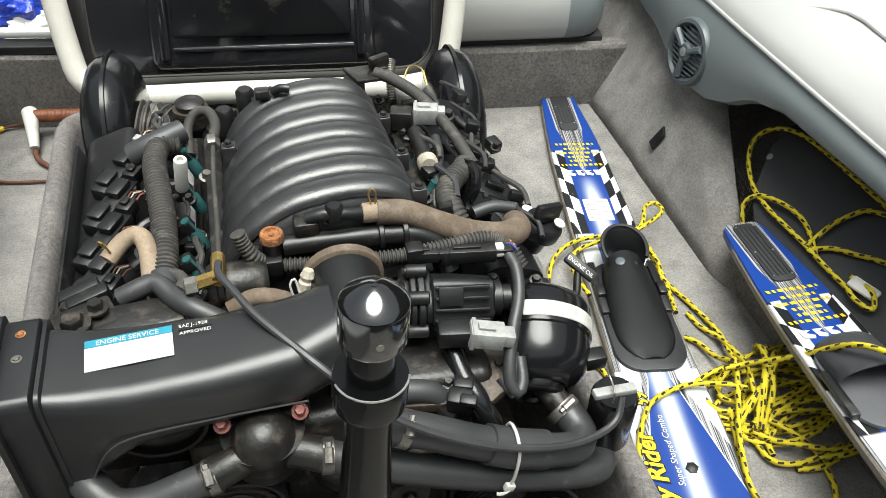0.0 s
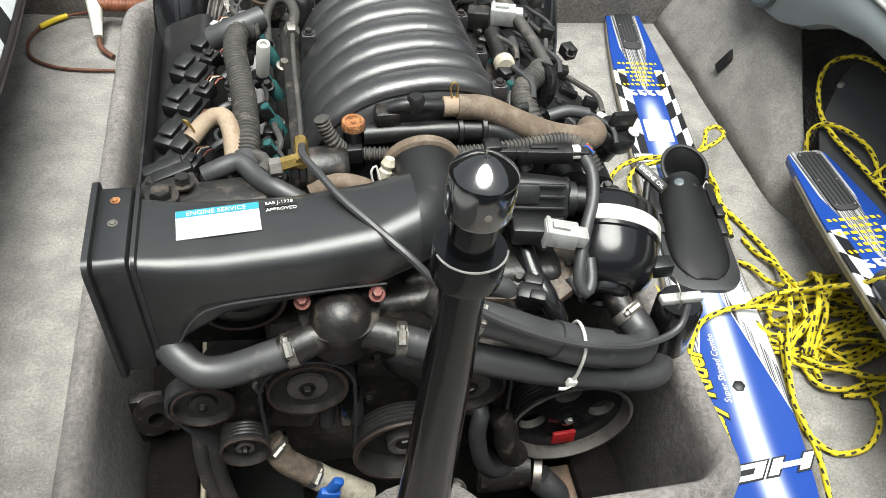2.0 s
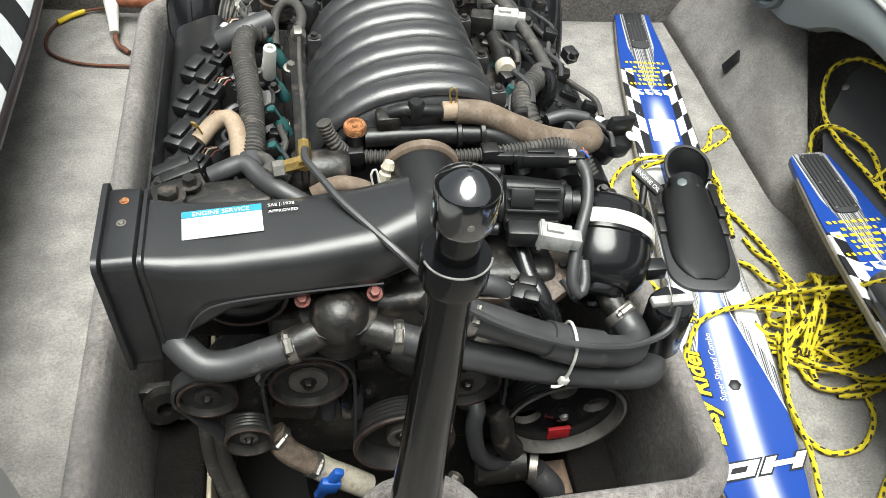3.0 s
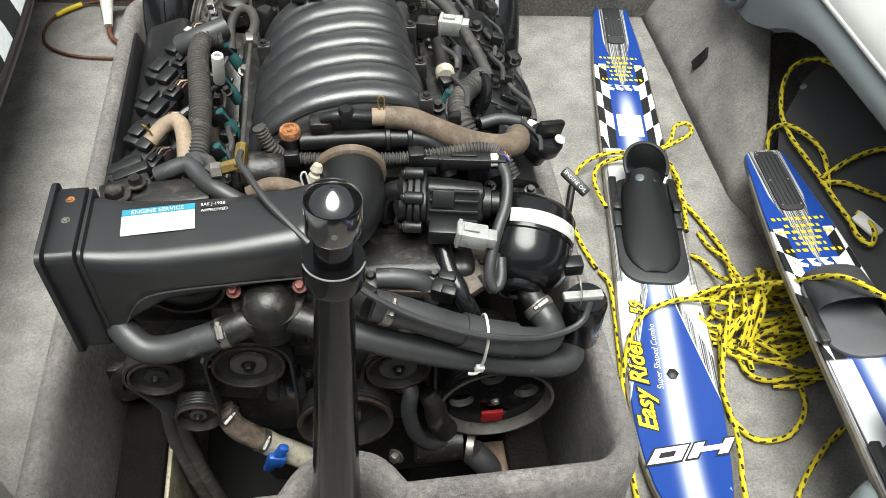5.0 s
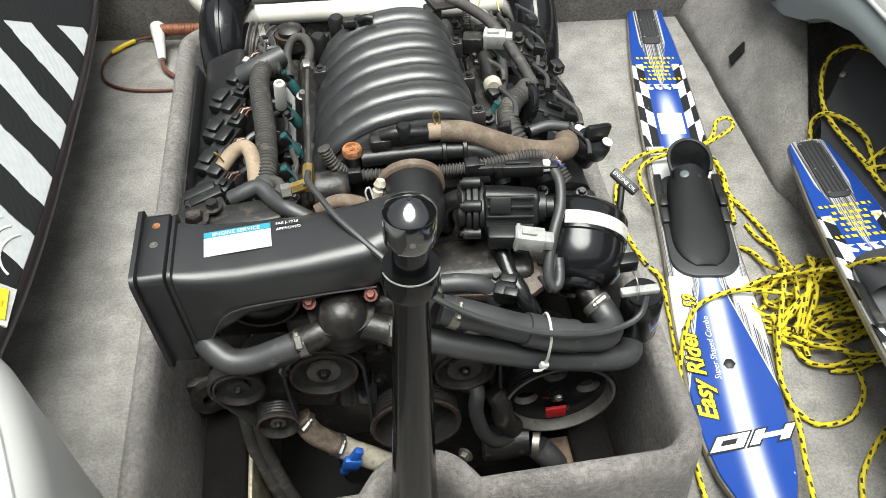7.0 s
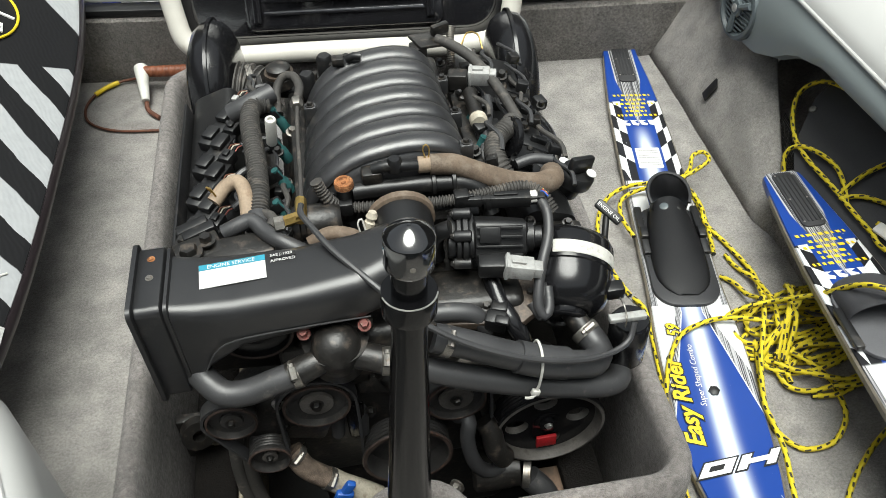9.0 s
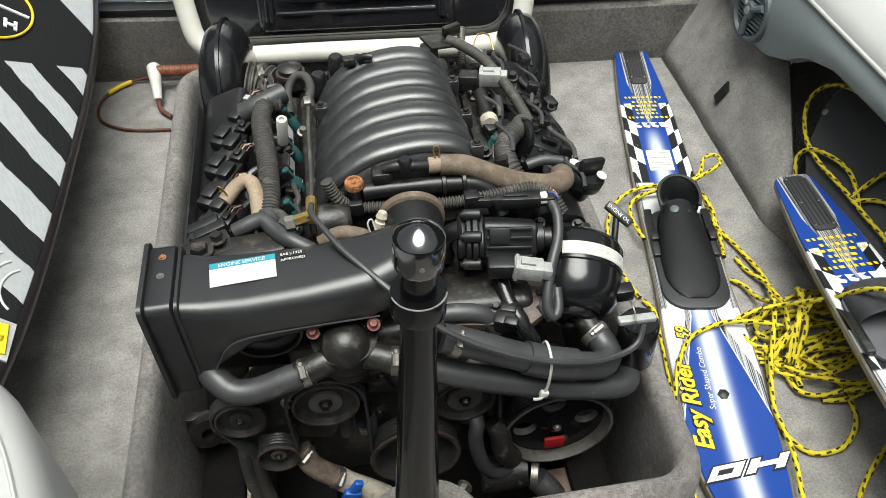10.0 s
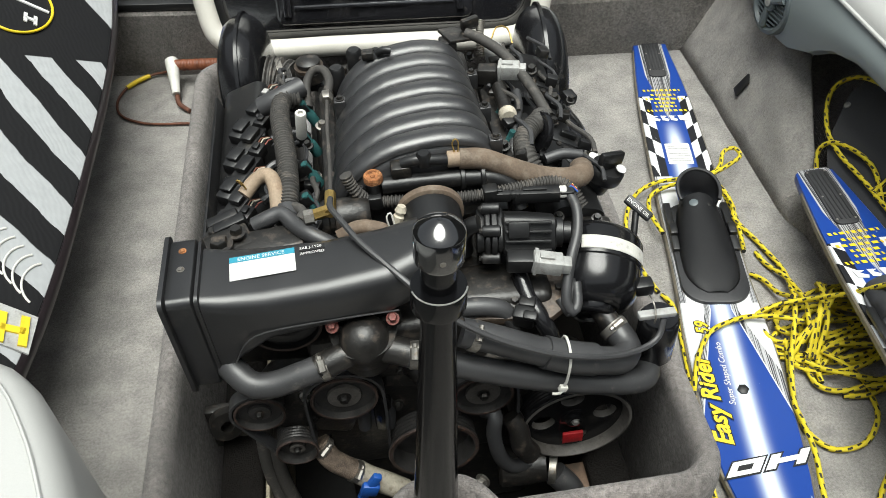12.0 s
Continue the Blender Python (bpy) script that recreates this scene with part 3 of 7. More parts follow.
def build_lid():
    """The raised engine cover: a glossy black inner moulding with a padded cream rim."""
    t = thing("engine_cover", (0.08, 1.68, 0.27), "raised engine cover with glossy black inside and cream padded rim", "engine cover")
    lean = radians(24)
    o = Vector((0.075, 1.644, 0.272))

    def at(u, v, w=0.0):
        return o + Matrix.Rotation(radians(-7), 3, "Z") @ Vector((u, v * math.sin(lean) - w * math.cos(lean), v * math.cos(lean) + w * math.sin(lean)))

    hw, hh = 0.40, 0.82
    rim = [at(-hw + 0.10, 0), at(-0.1, 0), at(0.1, 0), at(hw - 0.10, 0), at(hw - 0.03, 0.025), at(hw, 0.10), at(hw + 0.03, 0.4), at(hw, hh - 0.1), at(hw - 0.1, hh), at(-hw + 0.1, hh), at(-hw, hh - 0.1), at(-hw - 0.03, 0.4), at(-hw, 0.10), at(-hw + 0.03, 0.025)]
    part("rim", tube(B(), rim, 0.024, 14, 0.02, closed=True), "cream_vinyl", t, "creased cream vinyl padded rim")
    m = axes_pose(at(0, 0, 0), at(1, 0) - at(0, 0), at(0, 1) - at(0, 0))
    part("shell", prism(B(), rounded(-hw, hw, 0.0, hh, 0.09, 6), m @ Matrix.Translation((0, 0, -0.05)), 0.02, 0.006), "lid", t, "glossy black inner moulding")
    part("flange", prism(B(), rounded(-hw + 0.035, hw - 0.035, 0.035, hh - 0.03, 0.07, 6), m @ Matrix.Translation((0, 0, -0.035)), 0.016, 0.008), "lid", t)
    part("raised_panel", prism(B(), rounded(-0.235, 0.235, 0.052, 0.62, 0.02, 4), m @ Matrix.Translation((0, 0, -0.022)), 0.022, 0.010), "lid", t)
    part("inner_panel", prism(B(), rounded(-0.185, 0.185, 0.115, 0.58, 0.012, 4), m @ Matrix.Translation((0, 0, 0.0)), 0.012, 0.005), "gloss", t, "dark ribbed inner panel")
    for u in (-0.205, 0.205):
        part("rib", prism(B(), rounded(u - 0.010, u + 0.010, 0.07, 0.60, 0.006, 3), m @ Matrix.Translation((0, 0, 0.0)), 0.010, 0.004), "lid", t)
    for v in (0.092,):
        part("rib", prism(B(), rounded(-0.19, 0.19, v - 0.005, v + 0.005, 0.003, 3), m @ Matrix.Translation((0, 0, -0.002)), 0.008, 0.002), "lid", t)
    for u in (-0.11, 0.0, 0.11):
        part("screw", bolt_head(B(), m @ Vector((u, 0.20, 0.012)), m.to_3x3() @ Vector((0, 0, 1)), 0.006, 0.003), "steel", t)


def build_seat_port():
    s = thing("observer_seat", (-0.62, 0.2, 0.0), "white vinyl seat back with rounded edge and seam", "seat")
    outline = [(-0.95, 0.60), (-0.60, 0.612), (-0.47, 0.585), (-0.415, 0.54), (-0.378, 0.475), (-0.35, 0.41), (-0.325, 0.34), (-0.29, 0.20), (-0.28, -0.2), (-0.30, -0.5), (-0.95, -0.5)]
    curve = [Vector((p.x, p.y)) for p in spline([(x, y, 0) for x, y in outline], 0.04)]
    cx = Vector((-0.65, 0.1))
    rings = []
    for shrink, z in ((0.985, 0.02), (0.99, 0.30), (1.0, 0.50), (0.985, 0.535), (0.95, 0.553), (0.90, 0.56), (0.5, 0.565)):
        rings.append([(*(cx + (p - cx) * shrink), z) for p in curve])
    part("cushion", loft(B(), rings), "white_vinyl", s, "white vinyl padded cushion")
    seam = [(*(cx + (p - cx) * 0.93), 0.558) for p in curve[::3]]
    part("seam", tube(B(), seam, 0.0025, 6, 0.02), "white_vinyl", s, "sewn seam")


def build_ski_rest():
    """Moulded grey step that the front of the second ski leans on."""
    s = thing("step_moulding", (0.86, 0.25, 0.0), "pale grey moulded plastic step beside the skis", "step", kind="structure")
    poly = rounded(0.78, 1.10, -0.25, 0.40, 0.06, 6)
    part("body", prism(B(), poly, Matrix.Translation((0, 0, 0.0)), 0.205, 0.03, 4), "grey_vinyl", s)


build_floor()
build_box()
build_walls()
build_gunwale()
build_rear_seat()
build_lid()
build_seat_port()
build_ski_rest()


# ---- the engine ----
def pulley(parent, at, r, width, grooves=5, hub=0.5, dish=0.010, mat="pulley", face="pulley", name="pulley"):
    """A ribbed belt pulley that faces the bow: rusty rim, recessed web, raised hub disc and bolt."""
    at = Vector(at)
    prof = [(r * 0.55, width), (r * 0.97, width)]
    for k in range(grooves):
        h = width - (width - 0.006) * (k + 0.1) / grooves
        prof += [(r, h), (r * 0.955, h - width * 0.4 / grooves), (r, h - width * 0.75 / grooves)]
    prof += [(r * 1.03, 0.004), (r * 1.04, 0.0), (r * 1.0, -0.003), (r * 0.93, -0.003), (r * 0.90, dish), (r * hub * 1.1, dish), (r * hub * 1.05, dish + 0.001), (0, dish + 0.001)]
    p = part(name, lathe(B(), at, (0, 1, 0), prof, 48), mat, parent)
    part("rim", lathe(B(), at + Vector((0, -0.0035, 0)), (0, 1, 0), [(r * 1.035, 0.003), (r * 1.02, 0.0), (r * 0.95, 0.0), (r * 0.93, 0.003)], 48, caps=False), "rusty_rim", p, "rusty worn pulley rim")
    part("hub_disc", lathe(B(), at + Vector((0, dish, 0)), (0, -1, 0), [(r * hub, 0), (r * hub * 0.97, dish * 0.7), (r * hub * 0.9, dish * 0.75), (r * 0.22, dish * 0.72), (r * 0.2, dish * 0.4), (0, dish * 0.4)], 36), face, p, "dusty hub disc")
    part("hub_bolt", bolt_head(B(), at + Vector((0, dish * 0.6, 0)), (0, -1, 0), r * 0.15, 0.009), "cast", p)
    return p


def holed_pulley(parent, at, r, width):
    """The large steering pump pulley: a pressed black disc with four round holes and a dusty inner lip."""
    at = Vector(at)
    prof = [(r * 0.9, width), (r * 0.97, width)]
    for k in range(6):
        h = width - (width - 0.005) * k / 6
        prof += [(r, h), (r * 0.965, h - width * 0.07), (r, h - width * 0.13)]
    prof += [(r * 1.03, 0.003), (r * 1.03, 0.0), (r * 1.0, -0.002)]
    p = part("steering_pump_pulley", lathe(B(), at, (0, 1, 0), prof, 56, caps=False), "gloss", parent, "black pressed pulley with four round holes")
    part("lip", lathe(B(), at, (0, 1, 0), [(r * 1.0, -0.002), (r * 0.95, -0.003), (r * 0.92, 0.002), (r * 0.90, 0.016), (r * 0.84, 0.020)], 56, caps=False), "dusty", p, "dusty grey inner lip")
    bm = B()
    loops = [[(r * 0.88 * math.cos(2 * math.pi * k / 48), r * 0.88 * math.sin(2 * math.pi * k / 48)) for k in range(48)]]
    for q in range(4):
        a = radians(96 + 90 * q)
        cx, cz = r * 0.56 * math.cos(a), r * 0.56 * math.sin(a)
        loops.append([(cx + r * 0.215 * math.cos(2 * math.pi * k / 20), cz + r * 0.215 * math.sin(2 * math.pi * k / 20)) for k in range(20)])
    edges = []
    for lp in loops:
        vs = [bm.verts.new((at.x + x, at.y + 0.018, at.z + z)) for x, z in lp]
        edges += [bm.edges.new((vs[k], vs[(k + 1) % len(vs)])) for k in range(len(vs))]
    bmesh.ops.triangle_fill(bm, use_beauty=True, edges=edges)
    bmesh.ops.solidify(bm, geom=bm.faces[:], thickness=0.003)
    w = part("web", bm, "gloss", p, "black web with round holes")
    for q in range(4):
        a = radians(96 + 90 * q)
        c = at + Vector((r * 0.56 * math.cos(a), 0.0165, r * 0.56 * math.sin(a)))
        part("hole_collar", lathe(B(), c, (0, 1, 0), [(r * 0.235, 0.001), (r * 0.22, -0.001), (r * 0.205, 0.002), (r * 0.20, 0.012)], 24, caps=False), "dusty", w)
    part("hub", lathe(B(), at + Vector((0, 0.018, 0)), (0, -1, 0), [(r * 0.26, 0), (r * 0.24, 0.005), (r * 0.17, 0.006), (r * 0.15, 0.012), (r * 0.10, 0.013), (r * 0.09, 0.006), (0, 0.006)], 28), "gloss", p)
    part("shaft_end", bolt_head(B(), at + Vector((0, 0.012, 0)), (0, -1, 0), r * 0.07, 0.008), "worn_steel", p, "bright shaft end")
    return p


def clamp(parent, at, axis, r, mat="steel"):
    """A worm-drive hose clamp: band, screw housing and screw."""
    c = part("hose_clamp", lathe(B(), Vector(at) - Vector(axis).normalized() * 0.006, axis, [(r * 0.98, 0), (r * 1.05, 0.0005), (r * 1.05, 0.0125), (r * 0.98, 0.013)], 24), mat, parent)
    u, v, w = frame_of(axis)
    up = Vector((0, -0.5, 0.85))
    up = (up - w * up.dot(w)).normalized()
    q = Vector(at) + up * r * 1.12
    bm = B()
    lathe(bm, q - up.cross(w) * 0.010, up.cross(w), [(0.0055, 0), (0.0055, 0.016), (0.0035, 0.017), (0.0035, 0.022)], 8)
    part("clamp_screw", bm, mat, c)
    return c


def connector(parent, at, rot, size=(0.03, 0.022, 0.018), mat="plastic", label=""):
    bm = B()
    rbox(bm, (0, 0, 0), size, 0.002)
    rbox(bm, (-size[0] * 0.62, 0, 0), (size[0] * 0.35, size[1] * 0.75, size[2] * 0.75), 0.0015)
    rbox(bm, (0.002, 0, size[2] * 0.55), (size[0] * 0.5, size[1] * 0.4, size[2] * 0.2), 0.001)
    rbox(bm, (size[0] * 0.4, 0, 0), (size[0] * 0.12, size[1] * 1.12, size[2] * 1.12), 0.001)
    bm.transform(pose(*at, *rot))
    return part("connector", bm, mat, parent, label)


def build_engine():
    e = thing("engine", (0.06, 0.95, -0.28), "black marine inboard engine with dusty hoses and belt pulleys", "engine")
    part("coil_rail", rbox(B(), (-0.238, 0.985, 0.435), (0.006, 0.46, 0.045), 0.002, (0, -14, 0)), "plastic", e, "black edge rail beside the coils")
    # long block, heads and valve covers
    bm = B()
    rbox(bm, (0.085, 0.98, 0.10), (0.34, 0.66, 0.52), 0.03, seg=3)
    rbox(bm, (0.085, 0.98, 0.38), (0.30, 0.64, 0.12), 0.02, seg=3)
    part("block", bm, "cast", e, "greasy black engine block")
    part("front_cover", rbox(B(), (0.05, 0.655, 0.24), (0.30, 0.05, 0.34), 0.02), "cast", e)
    part("sump", rbox(B(), (0.07, 0.95, -0.18), (0.26, 0.5, 0.14), 0.03), "cast", e)
    for sx, x in ((-1, -0.185), (1, 0.335)):
        prof = rounded(-0.045, 0.045, -0.035, 0.045, 0.022, 4)
        bm = B()
        m = axes_pose((x, 0.80, 0.405), (math.cos(radians(sx * -18)), 0, math.sin(radians(sx * -18))), (0, 0, 1))
        m = m @ Matrix.Translation((0, 0, 0))
        prism(bm, prof, m, -0.46 if (m.to_3x3() @ Vector((0, 0, 1))).y < 0 else 0.46, 0.008)
        part("valve_cover", bm, "plastic", e, "black valve cover")
        part("exhaust_manifold", rbox(B(), (x + sx * 0.055, 1.05, 0.27), (0.07, 0.52, 0.10), 0.02, seg=3), "cast", e)
    # intake manifold: a body under seven broad arched runners, which lean further out to port
    ARCH = spline([(-0.031, 0, 0.462), (-0.028, 0, 0.495), (-0.012, 0, 0.533), (0.018, 0, 0.562), (0.058, 0, 0.580), (0.105, 0, 0.586), (0.150, 0, 0.585), (0.186, 0, 0.574), (0.206, 0, 0.548), (0.215, 0, 0.510), (0.218, 0, 0.462)], 0.006)

    def arch(k, grow, y):
        """A point of the arch at share k of its way, grown outwards; the arch narrows towards the stern."""
        i = min(len(ARCH) - 1, max(0, round(k * (len(ARCH) - 1))))
        p, q = ARCH[max(0, i - 1)], ARCH[min(len(ARCH) - 1, i + 1)]
        d = (q - p).normalized()
        back = (y - 0.85) / 0.3
        x = 0.105 + (ARCH[i].x - d.z * grow - 0.105) * (1 - 0.13 * back)
        return (x, y, ARCH[i].z + d.x * grow - 0.010 * back)

    def lean(k):
        return -0.030 * max(0.0, 1 - k / 0.55) ** 1.3 - 0.012 * max(0.0, (k - 0.78) / 0.22)

    rings = []
    for f, g in ((0.818, -0.050), (0.820, -0.020), (0.826, -0.006), (0.838, 0.002), (0.90, 0.0), (1.00, 0.0), (1.10, 0.0), (1.128, -0.006), (1.140, -0.03)):
        rings.append([Vector(arch(k / 40, g, f)) + Vector((0, lean(k / 40), 0)) for k in range(41)])
    man = part("intake_manifold", loft(B(), rings), "manifold", e, "black composite intake manifold with arched runners")
    pitch = 0.0432
    for i in range(7):
        rows = []
        for k in range(49):
            kk = k / 48
            fade = min(1.0, kk / 0.10, (1 - kk) / 0.10) ** 0.5
            ring = []
            for j in range(11):
                a = math.pi * j / 10
                y = 0.823 + pitch * (i + 0.5) - math.cos(a) * pitch * 0.485
                ring.append(Vector(arch(kk, 0.0145 * fade * math.sin(a) ** 0.85 - 0.001, y)) + Vector((0, lean(kk), 0)))
            mid = 0.823 + pitch * (i + 0.5)
            ring.append(Vector(arch(kk, -0.006, mid)) + Vector((0, lean(kk), 0)))
            rows.append(ring)
        part("runner", loft(B(), rows), "manifold", man)
    for x, y, z, h in ((0.215, 0.836, 0.566, 0.03), (0.222, 0.97, 0.528, 0.03), (0.218, 1.08, 0.520, 0.03), (-0.010, 1.010, 0.535, 0.05)):
        part("lug", rbox(B(), (x, y, z), (0.020, 0.018, h), 0.003), "manifold", man)
        part("lug_bolt", bolt_head(B(), (x, y, z + h / 2), (0, 0, 1), 0.005, 0.005), "cast", man)
    part("stub", tube(B(), [(0.060, 1.085, 0.590), (0.072, 1.082, 0.597), (0.084, 1.079, 0.596)], 0.0065, 10, 0.005), "plastic", man)
    part("vent_fitting", rbox(B(), (0.045, 1.088, 0.588), (0.020, 0.018, 0.014), 0.003), "cast", man)
    for x, z in ((0.035, 0.53), (0.06, 0.545), (0.0, 0.515)):
        part("rear_bolt", bolt_head(B(), (x, 1.150, z), (0, 0, 1), 0.007, 0.012), "cast", man)
    part("valley_plate", rbox(B(), (0.105, 1.02, 0.452), (0.25, 0.46, 0.05), 0.01), "cast", e)

    # air duct: a flattened trunk from the port mouth to the throttle elbow
    d = []
    for x, y0, y1, z0, z1, r in ((-0.240, 0.596, 0.706, 0.405, 0.570, 0.012), (-0.210, 0.594, 0.704, 0.412, 0.566, 0.015), (-0.178, 0.590, 0.702, 0.445, 0.562, 0.02), (-0.13, 0.588, 0.70, 0.478, 0.560, 0.022), (-0.05, 0.590, 0.698, 0.485, 0.561, 0.024), (0.03, 0.594, 0.705, 0.488, 0.566, 0.028), (0.08, 0.61, 0.715, 0.49, 0.574, 0.035)):
        d.append([(x, y, z) for y, z in rounded(y0, y1, z0, z1, r, 5)])
    duct = part("air_duct", loft(B(), d), "duct", e, "black moulded air intake duct")
    elbow = tube(B(), [(0.052, 0.655, 0.522), (0.078, 0.661, 0.524), (0.100, 0.69, 0.525), (0.103, 0.725, 0.527), (0.103, 0.745, 0.528)], 0.044, 24, 0.006)
    part("elbow", elbow, "plastic", duct)
    for nm, prof in (("mouth_flange", ((-0.254, -0.008), (-0.256, 0.004), (-0.256, 0.011), (-0.250, 0.011), (-0.249, 0.004), (-0.247, -0.008))), ("mouth_frame", ((-0.249, -0.008), (-0.249, 0.004), (-0.247, 0.0055), (-0.217, 0.0055), (-0.215, 0.003), (-0.215, -0.008))), ("band", ((-0.2135, -0.006), (-0.2125, 0.004), (-0.2085, 0.004), (-0.2075, -0.006)))):
        rr = [[(x, y, z) for y, z in rounded(0.596 - g, 0.706 + g, 0.405 - g, 0.570 + g, 0.012, 5)] for x, g in prof]
        part(nm, loft(B(), rr), "duct", duct)
    part("screw", bolt_head(B(), (-0.232, 0.684, 0.5755), (0, 0, 1), 0.0035, 0.002), "rust", duct)
    part("screw", bolt_head(B(), (-0.232, 0.650, 0.5755), (0, 0, 1), 0.0035, 0.002), "steel", duct)
    part("seam", tube(B(), [(-0.185, 0.586, 0.452), (-0.165, 0.585, 0.488), (-0.135, 0.5855, 0.505), (-0.05, 0.5885, 0.508), (0.04, 0.592, 0.506)], 0.0012, 6, 0.01), "rubber", duct)
    lab = part("service_label", rbox(B(), (-0.1295, 0.6535, 0.5622), (0.086, 0.042, 0.0008), 0, (0, 0, 3.2)), "sticker", duct, "white service label with teal band")
    part("label_band", rbox(B(), (-0.1302, 0.6695, 0.5630), (0.086, 0.010, 0.0006), 0, (0, 0, 3.2)), "teal_ink", lab)
    lettering("lettering", "ENGINE SERVICE", pose(-0.1625, 0.6645, 0.5634, 0, 0, 3.2), 0.0088, "white_ink", lab, depth=0.0001, squeeze=0.95)
    part("label_text", rbox(B(), (-0.064, 0.6725, 0.5622), (0.034, 0.0075, 0.0006), 0, (0, 0, 3.2)), "ink", duct)
    lettering("lettering", "SAE J-1928", pose(-0.0805, 0.6702, 0.5636, 0, 0, 3.2), 0.0066, "white_ink", duct, depth=0.0001)
    lettering("lettering", "APPROVED", pose(-0.0800, 0.6600, 0.5636, 0, 0, 3.2), 0.0066, "white_ink", duct, depth=0.0001)

    # throttle body and its steel ring
    part("throttle_body", lathe(B(), (0.103, 0.742, 0.528), (0, 1, 0.06), [(0.046, 0), (0.049, 0.002), (0.049, 0.012), (0.045, 0.014), (0.040, 0.016)], 32), "brown_hose", e, "dusty brown cast throttle ring")
    part("throttle_bore", lathe(B(), (0.103, 0.752, 0.500), (0, 1, 0), [(0.030, 0), (0.030, 0.08)], 28), "cast", e)
    part("throttle_flange", rbox(B(), (0.105, 0.826, 0.478), (0.11, 0.014, 0.08), 0.006), "cast", e)
    part("crossover", tube(B(), [(0.040, 0.800, 0.545), (0.10, 0.798, 0.546), (0.165, 0.795, 0.545), (0.205, 0.792, 0.540), (0.232, 0.784, 0.522), (0.240, 0.768, 0.495)], 0.0125, 14), "plastic", e, "black plastic crossover pipe")
    for x in (0.155, 0.185):
        part("collar", lathe(B(), (x, 0.7955, 0.545), (1, -0.05, 0), [(0.015, 0), (0.0165, 0.001), (0.0165, 0.006), (0.015, 0.007)], 18), "plastic", e)
    part("plate", rbox(B(), (0.093, 0.803, 0.517), (0.082, 0.02, 0.014), 0.003), "cast", e)
    part("filler_neck", lathe(B(), (0.028, 0.80, 0.50), (0, 0, 1), [(0.013, 0), (0.013, 0.055), (0.015, 0.058)], 20), "plastic", e)
    part("filler_cap", lathe(B(), (0.028, 0.80, 0.556), (0, 0, 1), [(0.0125, 0), (0.0142, 0.002), (0.0142, 0.010), (0.0130, 0.012), (0.0100, 0.0118), (0.0085, 0.0095), (0.004, 0.0090), (0.003, 0.0110), (0, 0.0112)], 26), "rust", e, "rusty orange round cap")
    # sensor and brown hose
    part("sensor", tube(B(), [(0.072, 0.806, 0.576), (0.092, 0.803, 0.583), (0.115, 0.802, 0.580), (0.138, 0.806, 0.574)], 0.0085, 12), "plastic", e)
    part("sensor_head", lathe(B(), (0.104, 0.803, 0.573), (0, 0, 1), [(0.011, 0), (0.011, 0.018), (0.008, 0.022), (0, 0.022)], 14), "plastic", e)
    part("sensor_foot", rbox(B(), (0.070, 0.808, 0.566), (0.03, 0.026, 0.02), 0.004), "cast", e)
    hose = part("breather_hose", tube(B(), [(0.156, 0.808, 0.571), (0.190, 0.806, 0.567), (0.228, 0.803, 0.547), (0.275, 0.800, 0.524), (0.318, 0.800, 0.512), (0.344, 0.815, 0.505), (0.354, 0.848, 0.487)], (0.0155, 0.0190), 16), "brown_hose", e, "dusty brown breather hose")
    part("hose_end", lathe(B(), (0.138, 0.809, 0.572), (1, -0.05, 0), [(0.011, 0), (0.0125, 0.001), (0.0125, 0.02), (0.011, 0.021)], 18), "tan_hose", hose)
    part("spring_clip", tube(B(), [(0.150, 0.808, 0.582), (0.147, 0.812, 0.598), (0.152, 0.813, 0.604), (0.156, 0.811, 0.598), (0.154, 0.808, 0.582)], 0.0012, 6, 0.004), "brass", hose)
    # corrugated harness across the front
    h = part("harness", tube(B(), [(-0.010, 0.792, 0.580), (-0.006, 0.790, 0.566), (0.004, 0.786, 0.548), (0.022, 0.79, 0.528), (0.06, 0.783, 0.527), (0.12, 0.777, 0.527), (0.18, 0.772, 0.528), (0.24, 0.776, 0.53), (0.29, 0.779, 0.53), (0.315, 0.768, 0.522), (0.33, 0.75, 0.50)], 0.0085, 10, ribs=0.0022, pitch=0.005), "loom", e, "grey corrugated wire loom")
    part("loom_clip", rbox(B(), (0.026, 0.789, 0.53), (0.022, 0.024, 0.022), 0.003), "plastic", h)
    part("loom_clip", rbox(B(), (0.195, 0.772, 0.530), (0.022, 0.022, 0.022), 0.003), "plastic", h)

    # throttle motor: a lobed gear cover to port, a ribbed body and a stepped nose
    tm = axes_pose((0.186, 0.727, 0.492), (1, -0.14, -0.02), (0, 0.55, 0.83))

    def motor_part(name, bm, mat, parent, label=""):
        bm.transform(tm)
        return part(name, bm, mat, parent, label)

    rows = []
    for x, g in ((0.016, -0.004), (0.020, 0.0), (0.050, -0.001), (0.085, -0.004), (0.092, -0.005), (0.096, -0.010)):
        rows.append([(x, y, z) for y, z in rounded(-0.030 - g, 0.030 + g, -0.026 - g, 0.030 + g, 0.010, 4)])
    a = motor_part("throttle_actuator", loft(B(), rows), "plastic", e, "black ribbed plastic throttle motor")
    for y in (-0.020, -0.007, 0.007, 0.020):
        motor_part("rib", rbox(B(), (0.054, y, 0.031), (0.066, 0.0045, 0.008), 0.0015), "plastic", a)
    for z in (-0.012, 0.004, 0.018):
        motor_part("rib", rbox(B(), (0.054, -0.031, z), (0.066, 0.007, 0.0045), 0.0015), "plastic", a)
    motor_part("raised_panel", rbox(B(), (0.040, 0.010, 0.034), (0.030, 0.024, 0.006), 0.002), "plastic", a)
    rim = []
